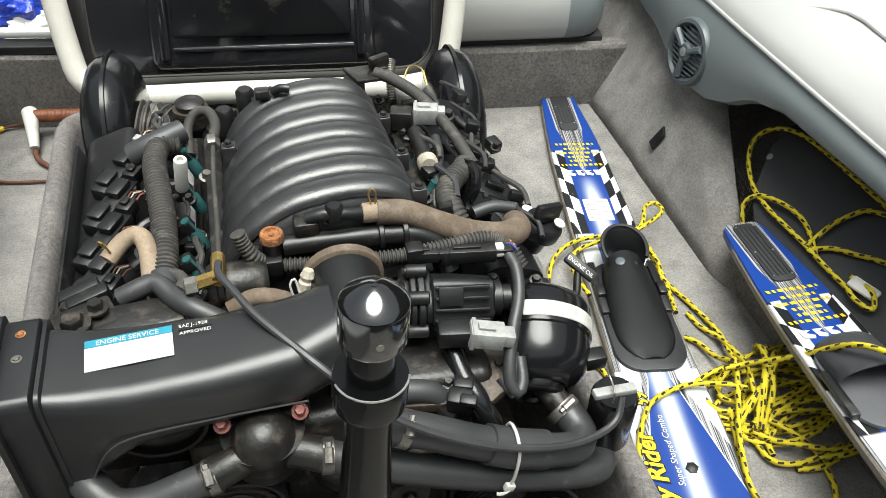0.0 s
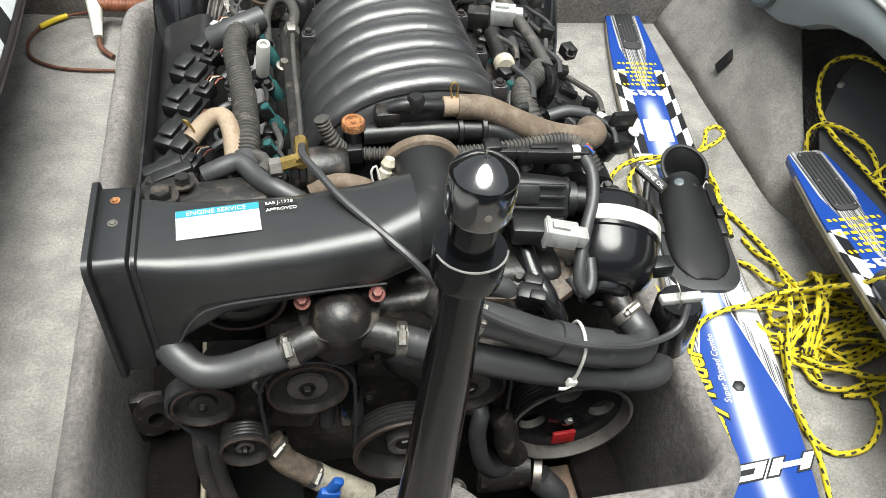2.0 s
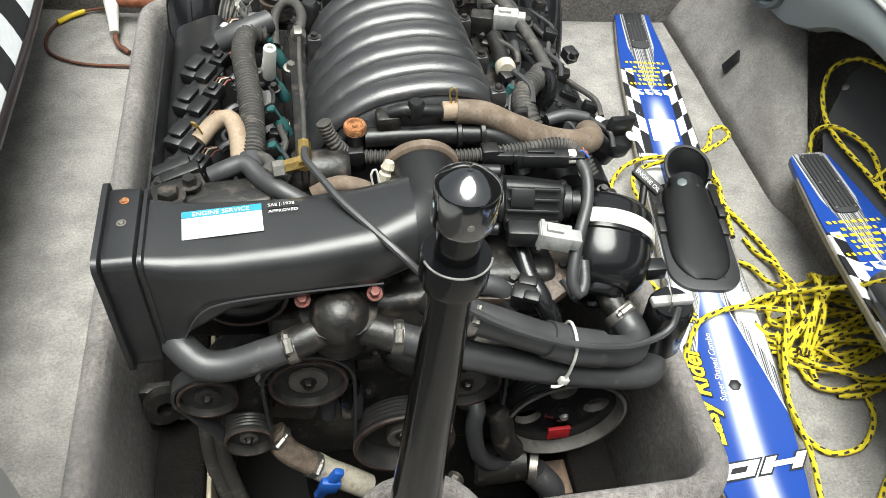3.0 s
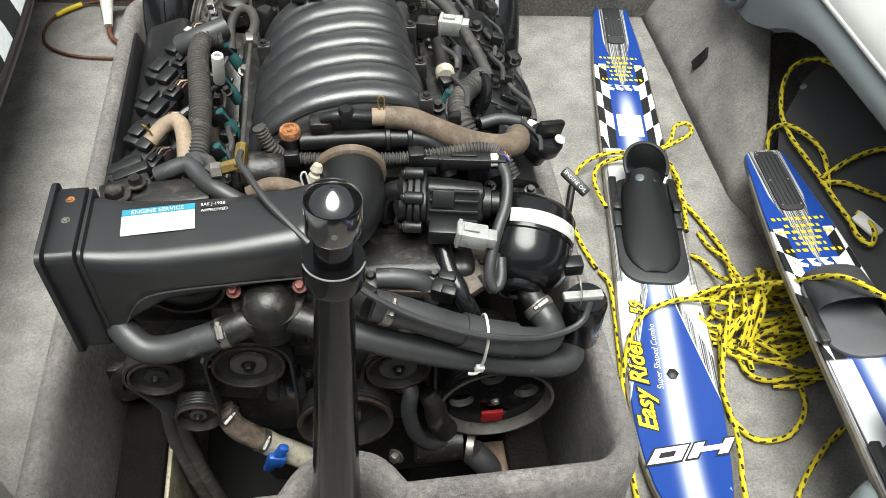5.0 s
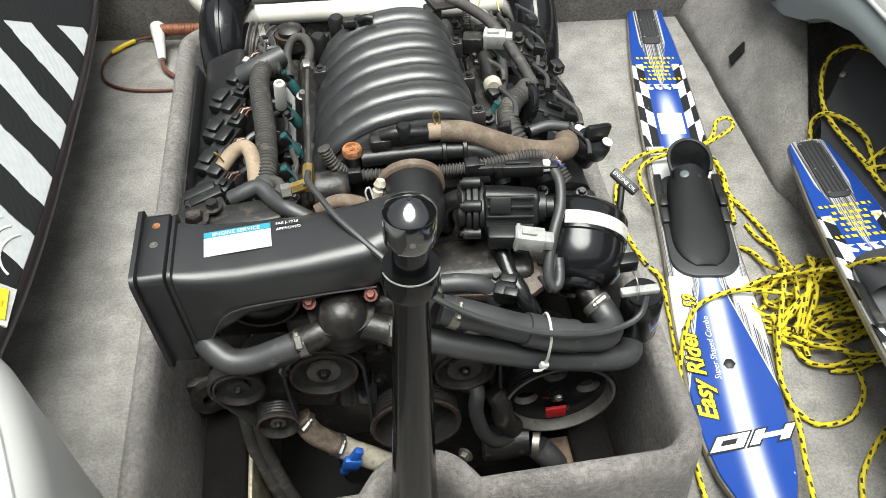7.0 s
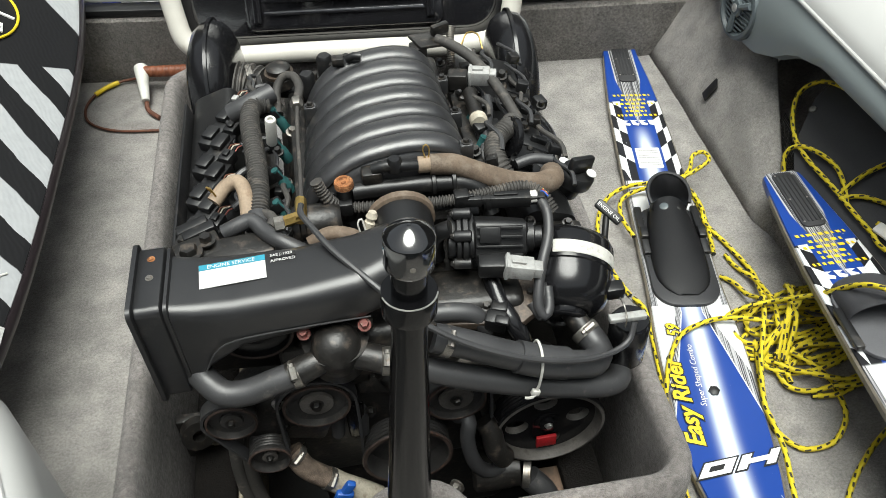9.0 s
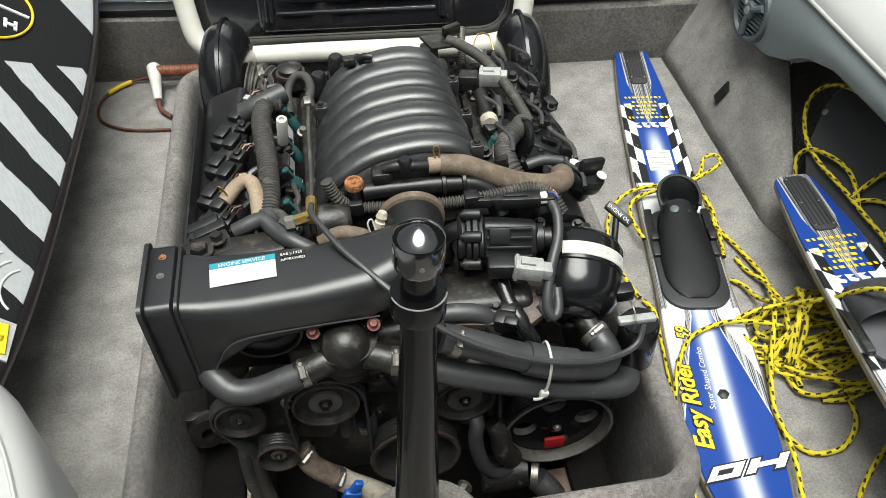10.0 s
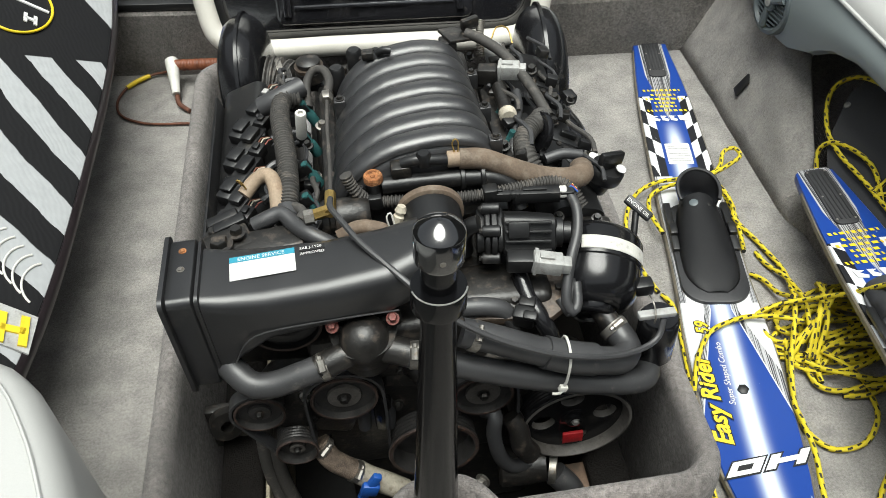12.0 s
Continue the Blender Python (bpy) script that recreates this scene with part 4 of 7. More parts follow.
    for k in range(36):
        t = 2 * math.pi * k / 36
        r = 0.039 + 0.0035 * math.cos(3 * t + 0.6)
        rim.append((r * math.cos(t) * 0.95, r * math.sin(t)))
    for x0, x1, g, nm in ((-0.020, -0.008, 0.86, "gear_cover"), (-0.008, 0.000, 1.0, "cover_rim"), (0.001, 0.010, 1.03, "cover_rim"), (0.010, 0.018, 0.90, "cover_step")):
        motor_part(nm, loft(B(), [[(x, p * h, q * h) for p, q in rim] for x, h in ((x0, g * 0.96), (x0 + 0.0015, g), (x1 - 0.0015, g), (x1, g * 0.96))]), "plastic", a)
    for t in (20, 75, 140, 200, 260, 320):
        p, q = 0.041 * math.cos(radians(t)), 0.042 * math.sin(radians(t))
        motor_part("lug", lathe(B(), (0, p, q), (1, 0, 0), [(0.0075, -0.012), (0.0085, -0.010), (0.0085, 0.012), (0.006, 0.014)], 12), "plastic", a)
        motor_part("lug_bolt", bolt_head(B(), (-0.012, p, q), (-1, 0, 0), 0.004, 0.004), "cast", a)
    motor_part("motor_nose", lathe(B(), (0.094, 0, 0.002), (1, 0, 0), [(0.022, 0), (0.022, 0.010), (0.016, 0.012), (0.016, 0.022), (0.010, 0.024), (0, 0.024)], 24), "plastic", a)
    motor_part("mount_arm", tube(B(), [(-0.016, 0.02, 0.03), (-0.034, 0.012, 0.022), (-0.040, -0.010, 0.0), (-0.036, -0.03, -0.02)], 0.013, 12), "plastic", a)
    # grimy casting in the valley below it
    part("valley_casting", prism(B(), [(-0.10, -0.035), (0.06, -0.045), (0.11, -0.01), (0.10, 0.03), (0.02, 0.045), (-0.09, 0.04)], pose(0.195, 0.655, 0.425, 12, 0, -4), 0.016, 0.004), "grime", e, "oily brown cast cover")
    for x, y in ((0.12, 0.64), (0.15, 0.672), (0.205, 0.636), (0.24, 0.668), (0.272, 0.65), (0.175, 0.63)):
        part("stud", bolt_head(B(), (x, y, 0.437), (0, -0.2, 1), 0.0055, 0.008), "cast", e)
    part("sensor_block", rbox(B(), (0.214, 0.612, 0.432), (0.030, 0.022, 0.030), 0.004, (10, 0, -25)), "plastic", e)
    part("sensor_cap", rbox(B(), (0.220, 0.600, 0.446), (0.020, 0.014, 0.010), 0.003, (10, 0, -25)), "plastic", e)
    connector(e, (0.262, 0.765, 0.522), (0, 0, 172), (0.07, 0.02, 0.02))
    connector(e, (0.205, 0.769, 0.527), (0, 0, 172), (0.04, 0.018, 0.016))
    part("plug", lathe(B(), (0.297, 0.762, 0.522), (1, -0.14, 0.1), [(0.010, 0), (0.010, 0.009), (0.007, 0.011)], 14), "white_plastic", e, "white connector plug")
    c = connector(e, (0.255, 0.655, 0.490), (0, -10, 170), (0.042, 0.026, 0.024), "grey_plastic", "pale grey wire connector")
    part("connector_body", rbox(B(), (0.222, 0.668, 0.487), (0.045, 0.028, 0.026), 0.005, (0, 0, -10)), "plastic", c)
    part("taped_cable", tube(B(), [(0.308, 0.765, 0.522), (0.315, 0.735, 0.515), (0.309, 0.70, 0.50), (0.292, 0.665, 0.482), (0.280, 0.635, 0.458), (0.277, 0.618, 0.440), (0.284, 0.610, 0.430), (0.293, 0.620, 0.436), (0.296, 0.645, 0.452)], 0.0078, 10), "rubber", e, "taped cable bundle")
    part("taped_cable", tube(B(), [(0.270, 0.63, 0.44), (0.280, 0.612, 0.428), (0.290, 0.622, 0.43), (0.288, 0.65, 0.455)], 0.008, 10), "rubber", e)
    for k, (mat, off) in enumerate((("red", 0.0), ("brass", 0.004), ("blue_valve", -0.004))):
        part("wire", tube(B(), [(0.305, 0.765 + off, 0.523), (0.314, 0.768 + off, 0.53), (0.322, 0.758 + off, 0.526)], 0.0014, 6, 0.004), mat, e)
    # canister: belt-driven pump or filter with a white band
    ax = Vector((-0.26, -0.90, -0.34)).normalized()
    top = Vector((0.350, 0.732, 0.415))
    can = part("oil_filter_canister", lathe(B(), top, ax, [(0.0, -0.03), (0.055, -0.029), (0.068, -0.02), (0.073, -0.01), (0.073, 0.030), (0.0705, 0.032), (0.070, 0.050), (0.067, 0.066), (0.060, 0.080), (0.049, 0.090), (0.039, 0.0945), (0.036, 0.0935), (0.034, 0.101), (0.029, 0.105), (0.022, 0.105), (0.019, 0.100), (0, 0.099)], 48), "gloss", e, "glossy black round canister")
    u, v, w = frame_of(ax)
    bm = B()
    pts = []
    for k in range(15):
        ang = radians(72 + 86 * k / 14)
        side_dir = Vector((-math.cos(ang), 0, math.sin(ang)))
        side_dir = (side_dir - w * side_dir.dot(w)).normalized()
        pts.append(side_dir)
    rings = [[top + s * 0.0732 + w * 0.004, top + s * 0.0742 + w * 0.005, top + s * 0.0742 + w * 0.024, top + s * 0.0732 + w * 0.025] for s in pts]
    part("band", loft(bm, rings), "band", can, "worn white printed band")
    part("bracket", rbox(B(), (0.345, 0.785, 0.395), (0.09, 0.03, 0.08), 0.01, (0, 0, -8)), "cast", e)
    for x, y, z in ((0.305, 0.785, 0.45), (0.335, 0.787, 0.468), (0.365, 0.78, 0.44)):
        part("bracket_bolt", bolt_head(B(), (x, y, z), (0, -0.3, 1), 0.006, 0.008), "cast", e)
    # hoses in the middle of the front
    part("coolant_hose", tube(B(), [(0.218, 0.688, 0.462), (0.221, 0.665, 0.452), (0.225, 0.640, 0.440), (0.238, 0.612, 0.425), (0.250, 0.600, 0.400), (0.255, 0.60, 0.37)], 0.0135, 14), "gloss", e, "shiny black coolant hose")
    part("coolant_hose", tube(B(), [(0.128, 0.632, 0.445), (0.155, 0.63, 0.445), (0.185, 0.628, 0.435), (0.205, 0.622, 0.405)], 0.014, 14), "rubber", e)
    part("tie_point", rbox(B(), (0.222, 0.628, 0.435), (0.024, 0.022, 0.03), 0.004, (0, 0, -20)), "plastic", e)
    part("timing_housing", rbox(B(), (0.165, 0.675, 0.405), (0.20, 0.08, 0.09), 0.015, (0, 0, -4), 3), "cast", e)
    part("water_pump_body", rbox(B(), (0.06, 0.66, 0.38), (0.22, 0.09, 0.12), 0.02, seg=3), "cast", e)
    # thermostat housing with red bolts
    th = part("thermostat_housing", lathe(B(), (-0.012, 0.600, 0.418), (0, -0.2, 1), [(0.028, 0), (0.034, 0.010), (0.035, 0.035), (0.033, 0.050), (0.025, 0.064), (0.010, 0.071), (0, 0.0715)], 32), "cast", e, "greasy black thermostat housing")
    part("housing_flange", prism(B(), rounded(-0.060, 0.042, 0.606, 0.66, 0.012, 4), Matrix.Translation((0, 0, 0.458)), 0.014, 0.003), "cast", th, "dusty cast flange")
    part("neck_casting", lathe(B(), (-0.012, 0.612, 0.385), (0, -0.1, 1), [(0.030, 0), (0.040, 0.02), (0.042, 0.06), (0.046, 0.074)], 28), "cast", th)
    part("outlet", tube(B(), [(-0.078, 0.572, 0.431), (-0.045, 0.580, 0.440), (-0.012, 0.590, 0.440), (0.022, 0.584, 0.436), (0.056, 0.572, 0.43)], 0.0195, 18), "cast", th)
    for x, y, z in ((-0.052, 0.604, 0.476), (0.030, 0.602, 0.478)):
        part("red_bolt", bolt_head(B(), (x, y, z), (0, -0.5, 0.85), 0.0062, 0.014), "red_bolt", th, "faded red bolt")
    part("hose", tube(B(), [(-0.060, 0.575, 0.435), (-0.10, 0.572, 0.424), (-0.14, 0.57, 0.413), (-0.172, 0.575, 0.413), (-0.195, 0.595, 0.425), (-0.215, 0.625, 0.42), (-0.222, 0.64, 0.38)], 0.0185, 18), "rubber", e, "black rubber coolant hose")
    clamp(e, (-0.070, 0.574, 0.432), (1, 0.08, 0.2), 0.0195)
    clamp(e, (0.052, 0.573, 0.431), (1, -0.08, -0.12), 0.0195)
    part("hose", tube(B(), [(0.045, 0.574, 0.433), (0.10, 0.565, 0.412), (0.18, 0.558, 0.377), (0.27, 0.556, 0.342), (0.36, 0.56, 0.311), (0.395, 0.572, 0.300), (0.405, 0.60, 0.293), (0.40, 0.65, 0.26)], 0.0185, 18), "rubber", e, "long black rubber coolant hose")
    hz = part("hose", tube(B(), [(0.118, 0.572, 0.467), (0.16, 0.566, 0.451), (0.22, 0.56, 0.420), (0.28, 0.557, 0.391), (0.325, 0.559, 0.373), (0.350, 0.565, 0.364), (0.364, 0.585, 0.362), (0.358, 0.607, 0.367), (0.348, 0.622, 0.374)], 0.0205, 18), "rubber", e, "thick black rubber hose")
    part("sleeve", tube(B(), [(0.232, 0.559, 0.4145), (0.268, 0.557, 0.397), (0.305, 0.5575, 0.3825)], 0.0238, 20), "rubber", hz, "black outer hose sleeve")
    clamp(e, (0.136, 0.570, 0.458), (1, -0.15, -0.45), 0.0212)
    part("hose_neck", tube(B(), [(0.095, 0.60, 0.46), (0.118, 0.573, 0.464)], 0.021, 16), "cast", e)
    clamp(e, (0.352, 0.616, 0.371), (-0.5, 0.8, 0.35), 0.0212)
    part("hose_neck", tube(B(), [(0.350, 0.619, 0.373), (0.338, 0.645, 0.385), (0.33, 0.68, 0.39)], 0.017, 16), "cast", e)
    part("cable_tie", tube(B(), [(0.262, 0.5325, 0.4070), (0.264, 0.5400, 0.4220), (0.265, 0.5570, 0.4280), (0.265, 0.5760, 0.4210), (0.262, 0.5830, 0.3980), (0.257, 0.5750, 0.3540), (0.253, 0.5560, 0.3290), (0.253, 0.5400, 0.3360), (0.255, 0.5355, 0.3560), (0.259, 0.5325, 0.3730)], 0.0021, 6, 0.006, closed=True), "white_plastic", e, "white cable tie")
    part("tie_head", rbox(B(), (0.255, 0.5330, 0.3590), (0.012, 0.007, 0.010), 0.001, (0, 20, 0)), "white_plastic", e)
    part("tie_tail", tube(B(), [(0.255, 0.5310, 0.3560), (0.247, 0.5300, 0.3520), (0.240, 0.5320, 0.3510)], 0.0022, 6, 0.005), "white_plastic", e)
    # control cable that runs over the duct
    part("control_cable", tube(B(), [(-0.035, 0.762, 0.566), (-0.035, 0.735, 0.574), (-0.022, 0.705, 0.575), (0.0, 0.662, 0.572), (0.03, 0.622, 0.565), (0.062, 0.588, 0.55), (0.10, 0.565, 0.515), (0.16, 0.545, 0.478), (0.24, 0.534, 0.44), (0.32, 0.54, 0.408), (0.375, 0.558, 0.392), (0.402, 0.572, 0.396), (0.412, 0.588, 0.414)], 0.0045, 8), "rubber", e, "thin black control cable")
    # breather bracket, pull tag and canister on the right
    pt = part("pull_tag", rbox(B(), (0.402, 0.592, 0.422), (0.056, 0.013, 0.009), 0.002, (0, 4, 2)), "grey_plastic", e, "white plastic tag tied with wire")
    part("twist_wire", tube(B(), [(0.396, 0.581, 0.415), (0.396, 0.581, 0.433), (0.399, 0.602, 0.435), (0.394, 0.610, 0.445)], 0.0012, 6, 0.005), "steel", pt)
    part("reservoir", lathe(B(), (0.418, 0.612, 0.30), (0, 0, 1), [(0.026, 0), (0.030, 0.008), (0.030, 0.085), (0.026, 0.092), (0, 0.093)], 24), "gloss", e, "small black cylinder")
    part("relay", rbox(B(), (0.405, 0.66, 0.405), (0.03, 0.022, 0.022), 0.003), "plastic", e)
    # pulleys and belts
    py = 0.60
    pulley(e, (-0.057, py, 0.315), 0.049, 0.030, 4, 0.52, 0.007, face="dusty", name="pulley")
    pulley(e, (-0.184, py, 0.305), 0.037, 0.028, 1, 0.45, 0.007, name="idler_pulley")
    pulley(e, (-0.145, py - 0.008, 0.205), 0.032, 0.036, 6, 0.4, 0.012, face="dusty", name="alternator_pulley")
    pulley(e, (0.152, py, 0.272), 0.046, 0.026, 1, 0.6, 0.007, face="dusty", name="pulley")
    holed_pulley(e, (0.302, py - 0.012, 0.168), 0.092, 0.040)
    pulley(e, (0.068, py - 0.005, 0.145), 0.072, 0.055, 8, 0.35, 0.032, "pulley", "dusty", name="crank_pulley")
    pulley(e, (-0.122, py + 0.045, 0.445), 0.052, 0.026, 1, 0.5, 0.005, "plastic", "plastic", name="upper_pulley")
    part("wear_plate", rbox(B(), (0.299, 0.592, 0.128), (0.034, 0.006, 0.026), 0.001), "red", e, "red metal tag")
    def arc(cx, cz, r, a0, a1):
        return [(cx + r * math.cos(radians(a0 + (a1 - a0) * k / 20)), cz + r * math.sin(radians(a0 + (a1 - a0) * k / 20))) for k in range(21)]

    def belt(path, y=py - 0.003, w=0.022, thick=0.0042):
        """A flat ribbed belt along a line of (x, z), thickened outwards."""
        rings = []
        for i, (x, z) in enumerate(path):
            (xa, za), (xb, zb) = path[max(0, i - 1)], path[min(len(path) - 1, i + 1)]
            d = max(1e-6, math.hypot(xb - xa, zb - za))
            nx, nz = (zb - za) / d * thick, -(xb - xa) / d * thick
            rings.append([(x, y, z), (x - nx, y, z - nz), (x - nx, y + w, z - nz), (x, y + w, z)])
        part("drive_belt", loft(B(), rings), "rubber", e, "black ribbed drive belt")
    belt([(-0.113, 0.205), (-0.1135, 0.26)] + arc(-0.057, 0.315, 0.056, 180, 0) + [(-0.001, 0.26), (-0.005, 0.145)])
    belt([(-0.178, 0.20), (-0.200, 0.245)] + arc(-0.184, 0.305, 0.0405, 215, 60) + [(-0.12, 0.372)], py - 0.001)
    belt(arc(-0.145, 0.205, 0.0335, 210, 290), py - 0.004)
    belt([(0.098, 0.235)] + arc(0.152, 0.272, 0.052, 160, 0) + [(0.205, 0.22), (0.206, 0.165)])
    part("alternator", lathe(B(), (-0.145, 0.63, 0.205), (0, 1, 0), [(0.03, 0), (0.06, 0.005), (0.062, 0.02), (0.062, 0.10), (0.05, 0.12)], 28), "cast", e, "oily alternator body")
    part("steering_pump", lathe(B(), (0.302, 0.625, 0.168), (0, 1, 0), [(0.05, 0), (0.055, 0.01), (0.05, 0.11), (0.03, 0.13)], 24), "cast", e)
    part("bracket", rbox(B(), (-0.10, 0.64, 0.26), (0.13, 0.04, 0.11), 0.012, (0, 20, 0)), "cast", e)
    part("accessory_bracket", rbox(B(), (-0.125, 0.715, 0.40), (0.18, 0.03, 0.22), 0.015, (0, 6, 0)), "cast", e)
    part("bracket_arm", rbox(B(), (-0.005, 0.635, 0.225), (0.03, 0.03, 0.09), 0.008), "gloss", e)
    part("hose", tube(B(), [(0.155, 0.62, 0.20), (0.17, 0.60, 0.215), (0.165, 0.585, 0.18), (0.175, 0.58, 0.12), (0.195, 0.58, 0.085), (0.225, 0.585, 0.075)], 0.0125, 12), "rubber", e)
    # castings, ribs and bolts behind the belts
    part("timing_cover", rbox(B(), (0.045, 0.672, 0.23), (0.24, 0.03, 0.24), 0.03, seg=3), "cast", e, "greasy black timing cover")
    part("cover_boss", lathe(B(), (0.045, 0.66, 0.205), (0, -1, 0), [(0.062, 0), (0.058, 0.012), (0.040, 0.02), (0.0, 0.021)], 28), "cast", e)
    part("water_outlet", tube(B(), [(0.055, 0.65, 0.33), (0.06, 0.628, 0.325), (0.085, 0.615, 0.315), (0.10, 0.618, 0.285)], (0.024, 0.02), 16), "cast", e)
    part("web_plate", prism(B(), [(-0.03, 0.0), (0.045, -0.012), (0.075, 0.028), (0.06, 0.052), (0.012, 0.06), (-0.028, 0.035)], pose(0.035, 0.632, 0.30, 78, 0, 0), 0.014, 0.004), "cast", e)
    part("bracket_web", prism(B(), [(-0.02, -0.06), (0.02, -0.055), (0.03, 0.0), (0.012, 0.06), (-0.016, 0.055), (-0.03, 0.0)], pose(-0.118, 0.638, 0.29, 90, 0, 12), 0.012, 0.003), "cast", e)
    for k, (x, z) in enumerate(((-0.10, 0.36), (-0.128, 0.345), (-0.115, 0.31), (-0.09, 0.265), (-0.112, 0.245), (0.03, 0.345), (0.085, 0.335), (0.108, 0.345), (0.02, 0.255), (0.10, 0.225), (0.19, 0.325), (0.215, 0.30))):
        part("cover_bolt", bolt_head(B(), (x, 0.632 - 0.006 * (k % 3), z), (0, -1, 0.1), 0.0062, 0.009), "worn_steel" if k in (2, 7) else "cast", e)
    for k in range(5):
        part("cooling_rib", rbox(B(), (-0.185 + 0.016 * k, 0.645, 0.205 + 0.012 * (k % 2)), (0.004, 0.03, 0.07), 0.0015, (0, 14, 0)), "cast", e)
    for x, z, r in ((-0.035, 0.235, 0.013), (0.005, 0.228, 0.011)):
        part("hanging_stub", tube(B(), [(x, 0.64, z + 0.03), (x, 0.628, z), (x - 0.002, 0.622, z - 0.035)], (r, r * 0.8), 14), "rubber", e)
    part("harness", tube(B(), [(0.10, 0.63, 0.36), (0.15, 0.622, 0.345), (0.20, 0.62, 0.335), (0.235, 0.63, 0.30), (0.24, 0.65, 0.24)], 0.007, 10), "loom", e)
    part("tensioner_arm", rbox(B(), (0.20, 0.628, 0.225), (0.028, 0.024, 0.10), 0.008, (0, -14, 0), 3), "cast", e)
    part("pump_elbow", tube(B(), [(0.195, 0.60, 0.205), (0.205, 0.588, 0.185), (0.21, 0.58, 0.15), (0.225, 0.578, 0.12)], (0.017, 0.019), 16), "cast", e, "greasy pump elbow")
    part("sea_pump", lathe(B(), (0.175, 0.60, 0.055), (1, -0.1, 0), [(0.03, 0), (0.036, 0.005), (0.034, 0.05), (0.03, 0.08)], 22), "cast", e, "greasy sea-water pump")
    part("pump_flange", lathe(B(), (0.262, 0.588, 0.045), (1, -0.3, 0), [(0.028, 0), (0.028, 0.012), (0.02, 0.014)], 20), "steel", e)
    part("sea_hose", tube(B(), [(0.27, 0.58, 0.04), (0.30, 0.56, 0.0), (0.31, 0.56, -0.12)], 0.022, 14), "rubber", e)
    part("pump_bolt", bolt_head(B(), (0.145, 0.575, 0.06), (-0.6, -0.7, 0.2), 0.009, 0.01), "steel", e)
    # drain hose with valve on the bilge side
    dr = part("braided_hose", tube(B(), [(-0.115, 0.62, 0.18), (-0.10, 0.605, 0.150), (-0.078, 0.60, 0.125), (-0.06, 0.598, 0.108)], 0.018, 16), "braid", e, "brown braided drain hose")
    clamp(e, (-0.065, 0.598, 0.112), (0.75, -0.1, -0.65), 0.0185)
    clamp(e, (-0.110, 0.615, 0.17), (0.6, -0.3, -0.7), 0.0185)
    v = part("drain_valve", tube(B(), [(-0.062, 0.598, 0.11), (-0.045, 0.595, 0.092), (-0.015, 0.59, 0.07), (0.01, 0.588, 0.045)], 0.0195, 16), "beige", e, "beige ball valve with blue lever")
    bm = B()
    rbox(bm, (-0.045, 0.572, 0.098), (0.016, 0.012, 0.075), 0.004, (0, 28, 0))
    rbox(bm, (-0.045, 0.570, 0.095), (0.03, 0.014, 0.03), 0.005, (0, 20, 0))
    part("lever", bm, "blue_valve", v, "blue plastic lever")
    for x in (-0.215, -0.195):
        part("bilge_hose", tube(B(), [(x, 0.70, 0.16), (x - 0.005, 0.665, 0.05), (x + 0.01, 0.64, -0.06), (x + 0.035, 0.62, -0.2), (x + 0.06, 0.6, -0.3)], 0.012, 12), "loom", e)
    # engine mount on the left
    mt = part("engine_mount", rbox(B(), (-0.30, 0.765, 0.055), (0.05, 0.02, 0.11), 0.004), "cast", e, "black engine mount")
    part("mount_ring", lathe(B(), (-0.290, 0.75, 0.09), (0.3, -1, 0.3), [(0.012, 0.021), (0.012, 0), (0.030, 0.0), (0.030, 0.02), (0.012, 0.021)], 24, caps=False), "cast", mt)
    part("washer", lathe(B(), (-0.258, 0.752, 0.07), (1, -0.8, 0.3), [(0.024, 0), (0.024, 0.002), (0.008, 0.0025)], 22), "steel", mt)
    # left bank: coils, wires, hoses
    for i in range(5):
        y = 0.803 + 0.079 * i
        m = pose(-0.204 + 0.007 * i, y, 0.458, 0, -6, 58)

        def coil_part(name, bm, mat, parent, label=""):
            bm.transform(m)
            return part(name, bm, mat, parent, label)

        c = coil_part("ignition_coil", rbox(B(), (0, 0, 0), (0.104, 0.030, 0.024), 0.005), "plastic", e, "black ignition coil")
        for x, w, h in ((-0.026, 0.030, 0.007), (0.022, 0.034, 0.010)):
            coil_part("coil_rib", rbox(B(), (x, 0, 0.013 + h / 2), (w, 0.022, h), 0.003), "plastic", c)
        coil_part("coil_step", rbox(B(), (-0.018, 0.004, 0.014), (0.010, 0.020, 0.006), 0.001), "gloss", c)
        coil_part("coil_ear", rbox(B(), (-0.012, -0.022, -0.006), (0.026, 0.018, 0.008), 0.003), "plastic", c)
        coil_part("coil_bolt", bolt_head(B(), (-0.012, -0.025, -0.002), (0, 0, 1), 0.006, 0.007), "cast", c)
        plug = coil_part("coil_plug", rbox(B(), (0.060, 0, 0.010), (0.026, 0.022, 0.022), 0.003), "plastic", c, "wire plug on the coil")
        coil_part("plug_lock", rbox(B(), (0.060, 0, 0.023), (0.012, 0.010, 0.006), 0.001), "grey_plastic" if i == 4 else "plastic", plug)
        for k, mat in enumerate(("red_bolt", "ink", "beige", "cable")):
            coil_part("wire", tube(B(), [(0.070, -0.006 + 0.004 * k, 0.012), (0.084, -0.008 + 0.005 * k, 0.017), (0.098, -0.012 + 0.003 * k, 0.010)], 0.0013, 6), mat, c)
        coil_part("lead", tube(B(), [(0.092, -0.010, 0.012), (0.106, -0.016, 0.014), (0.122, -0.034, 0.008), (0.13, -0.06, 0.0)], 0.0065, 8), "rubber", c)
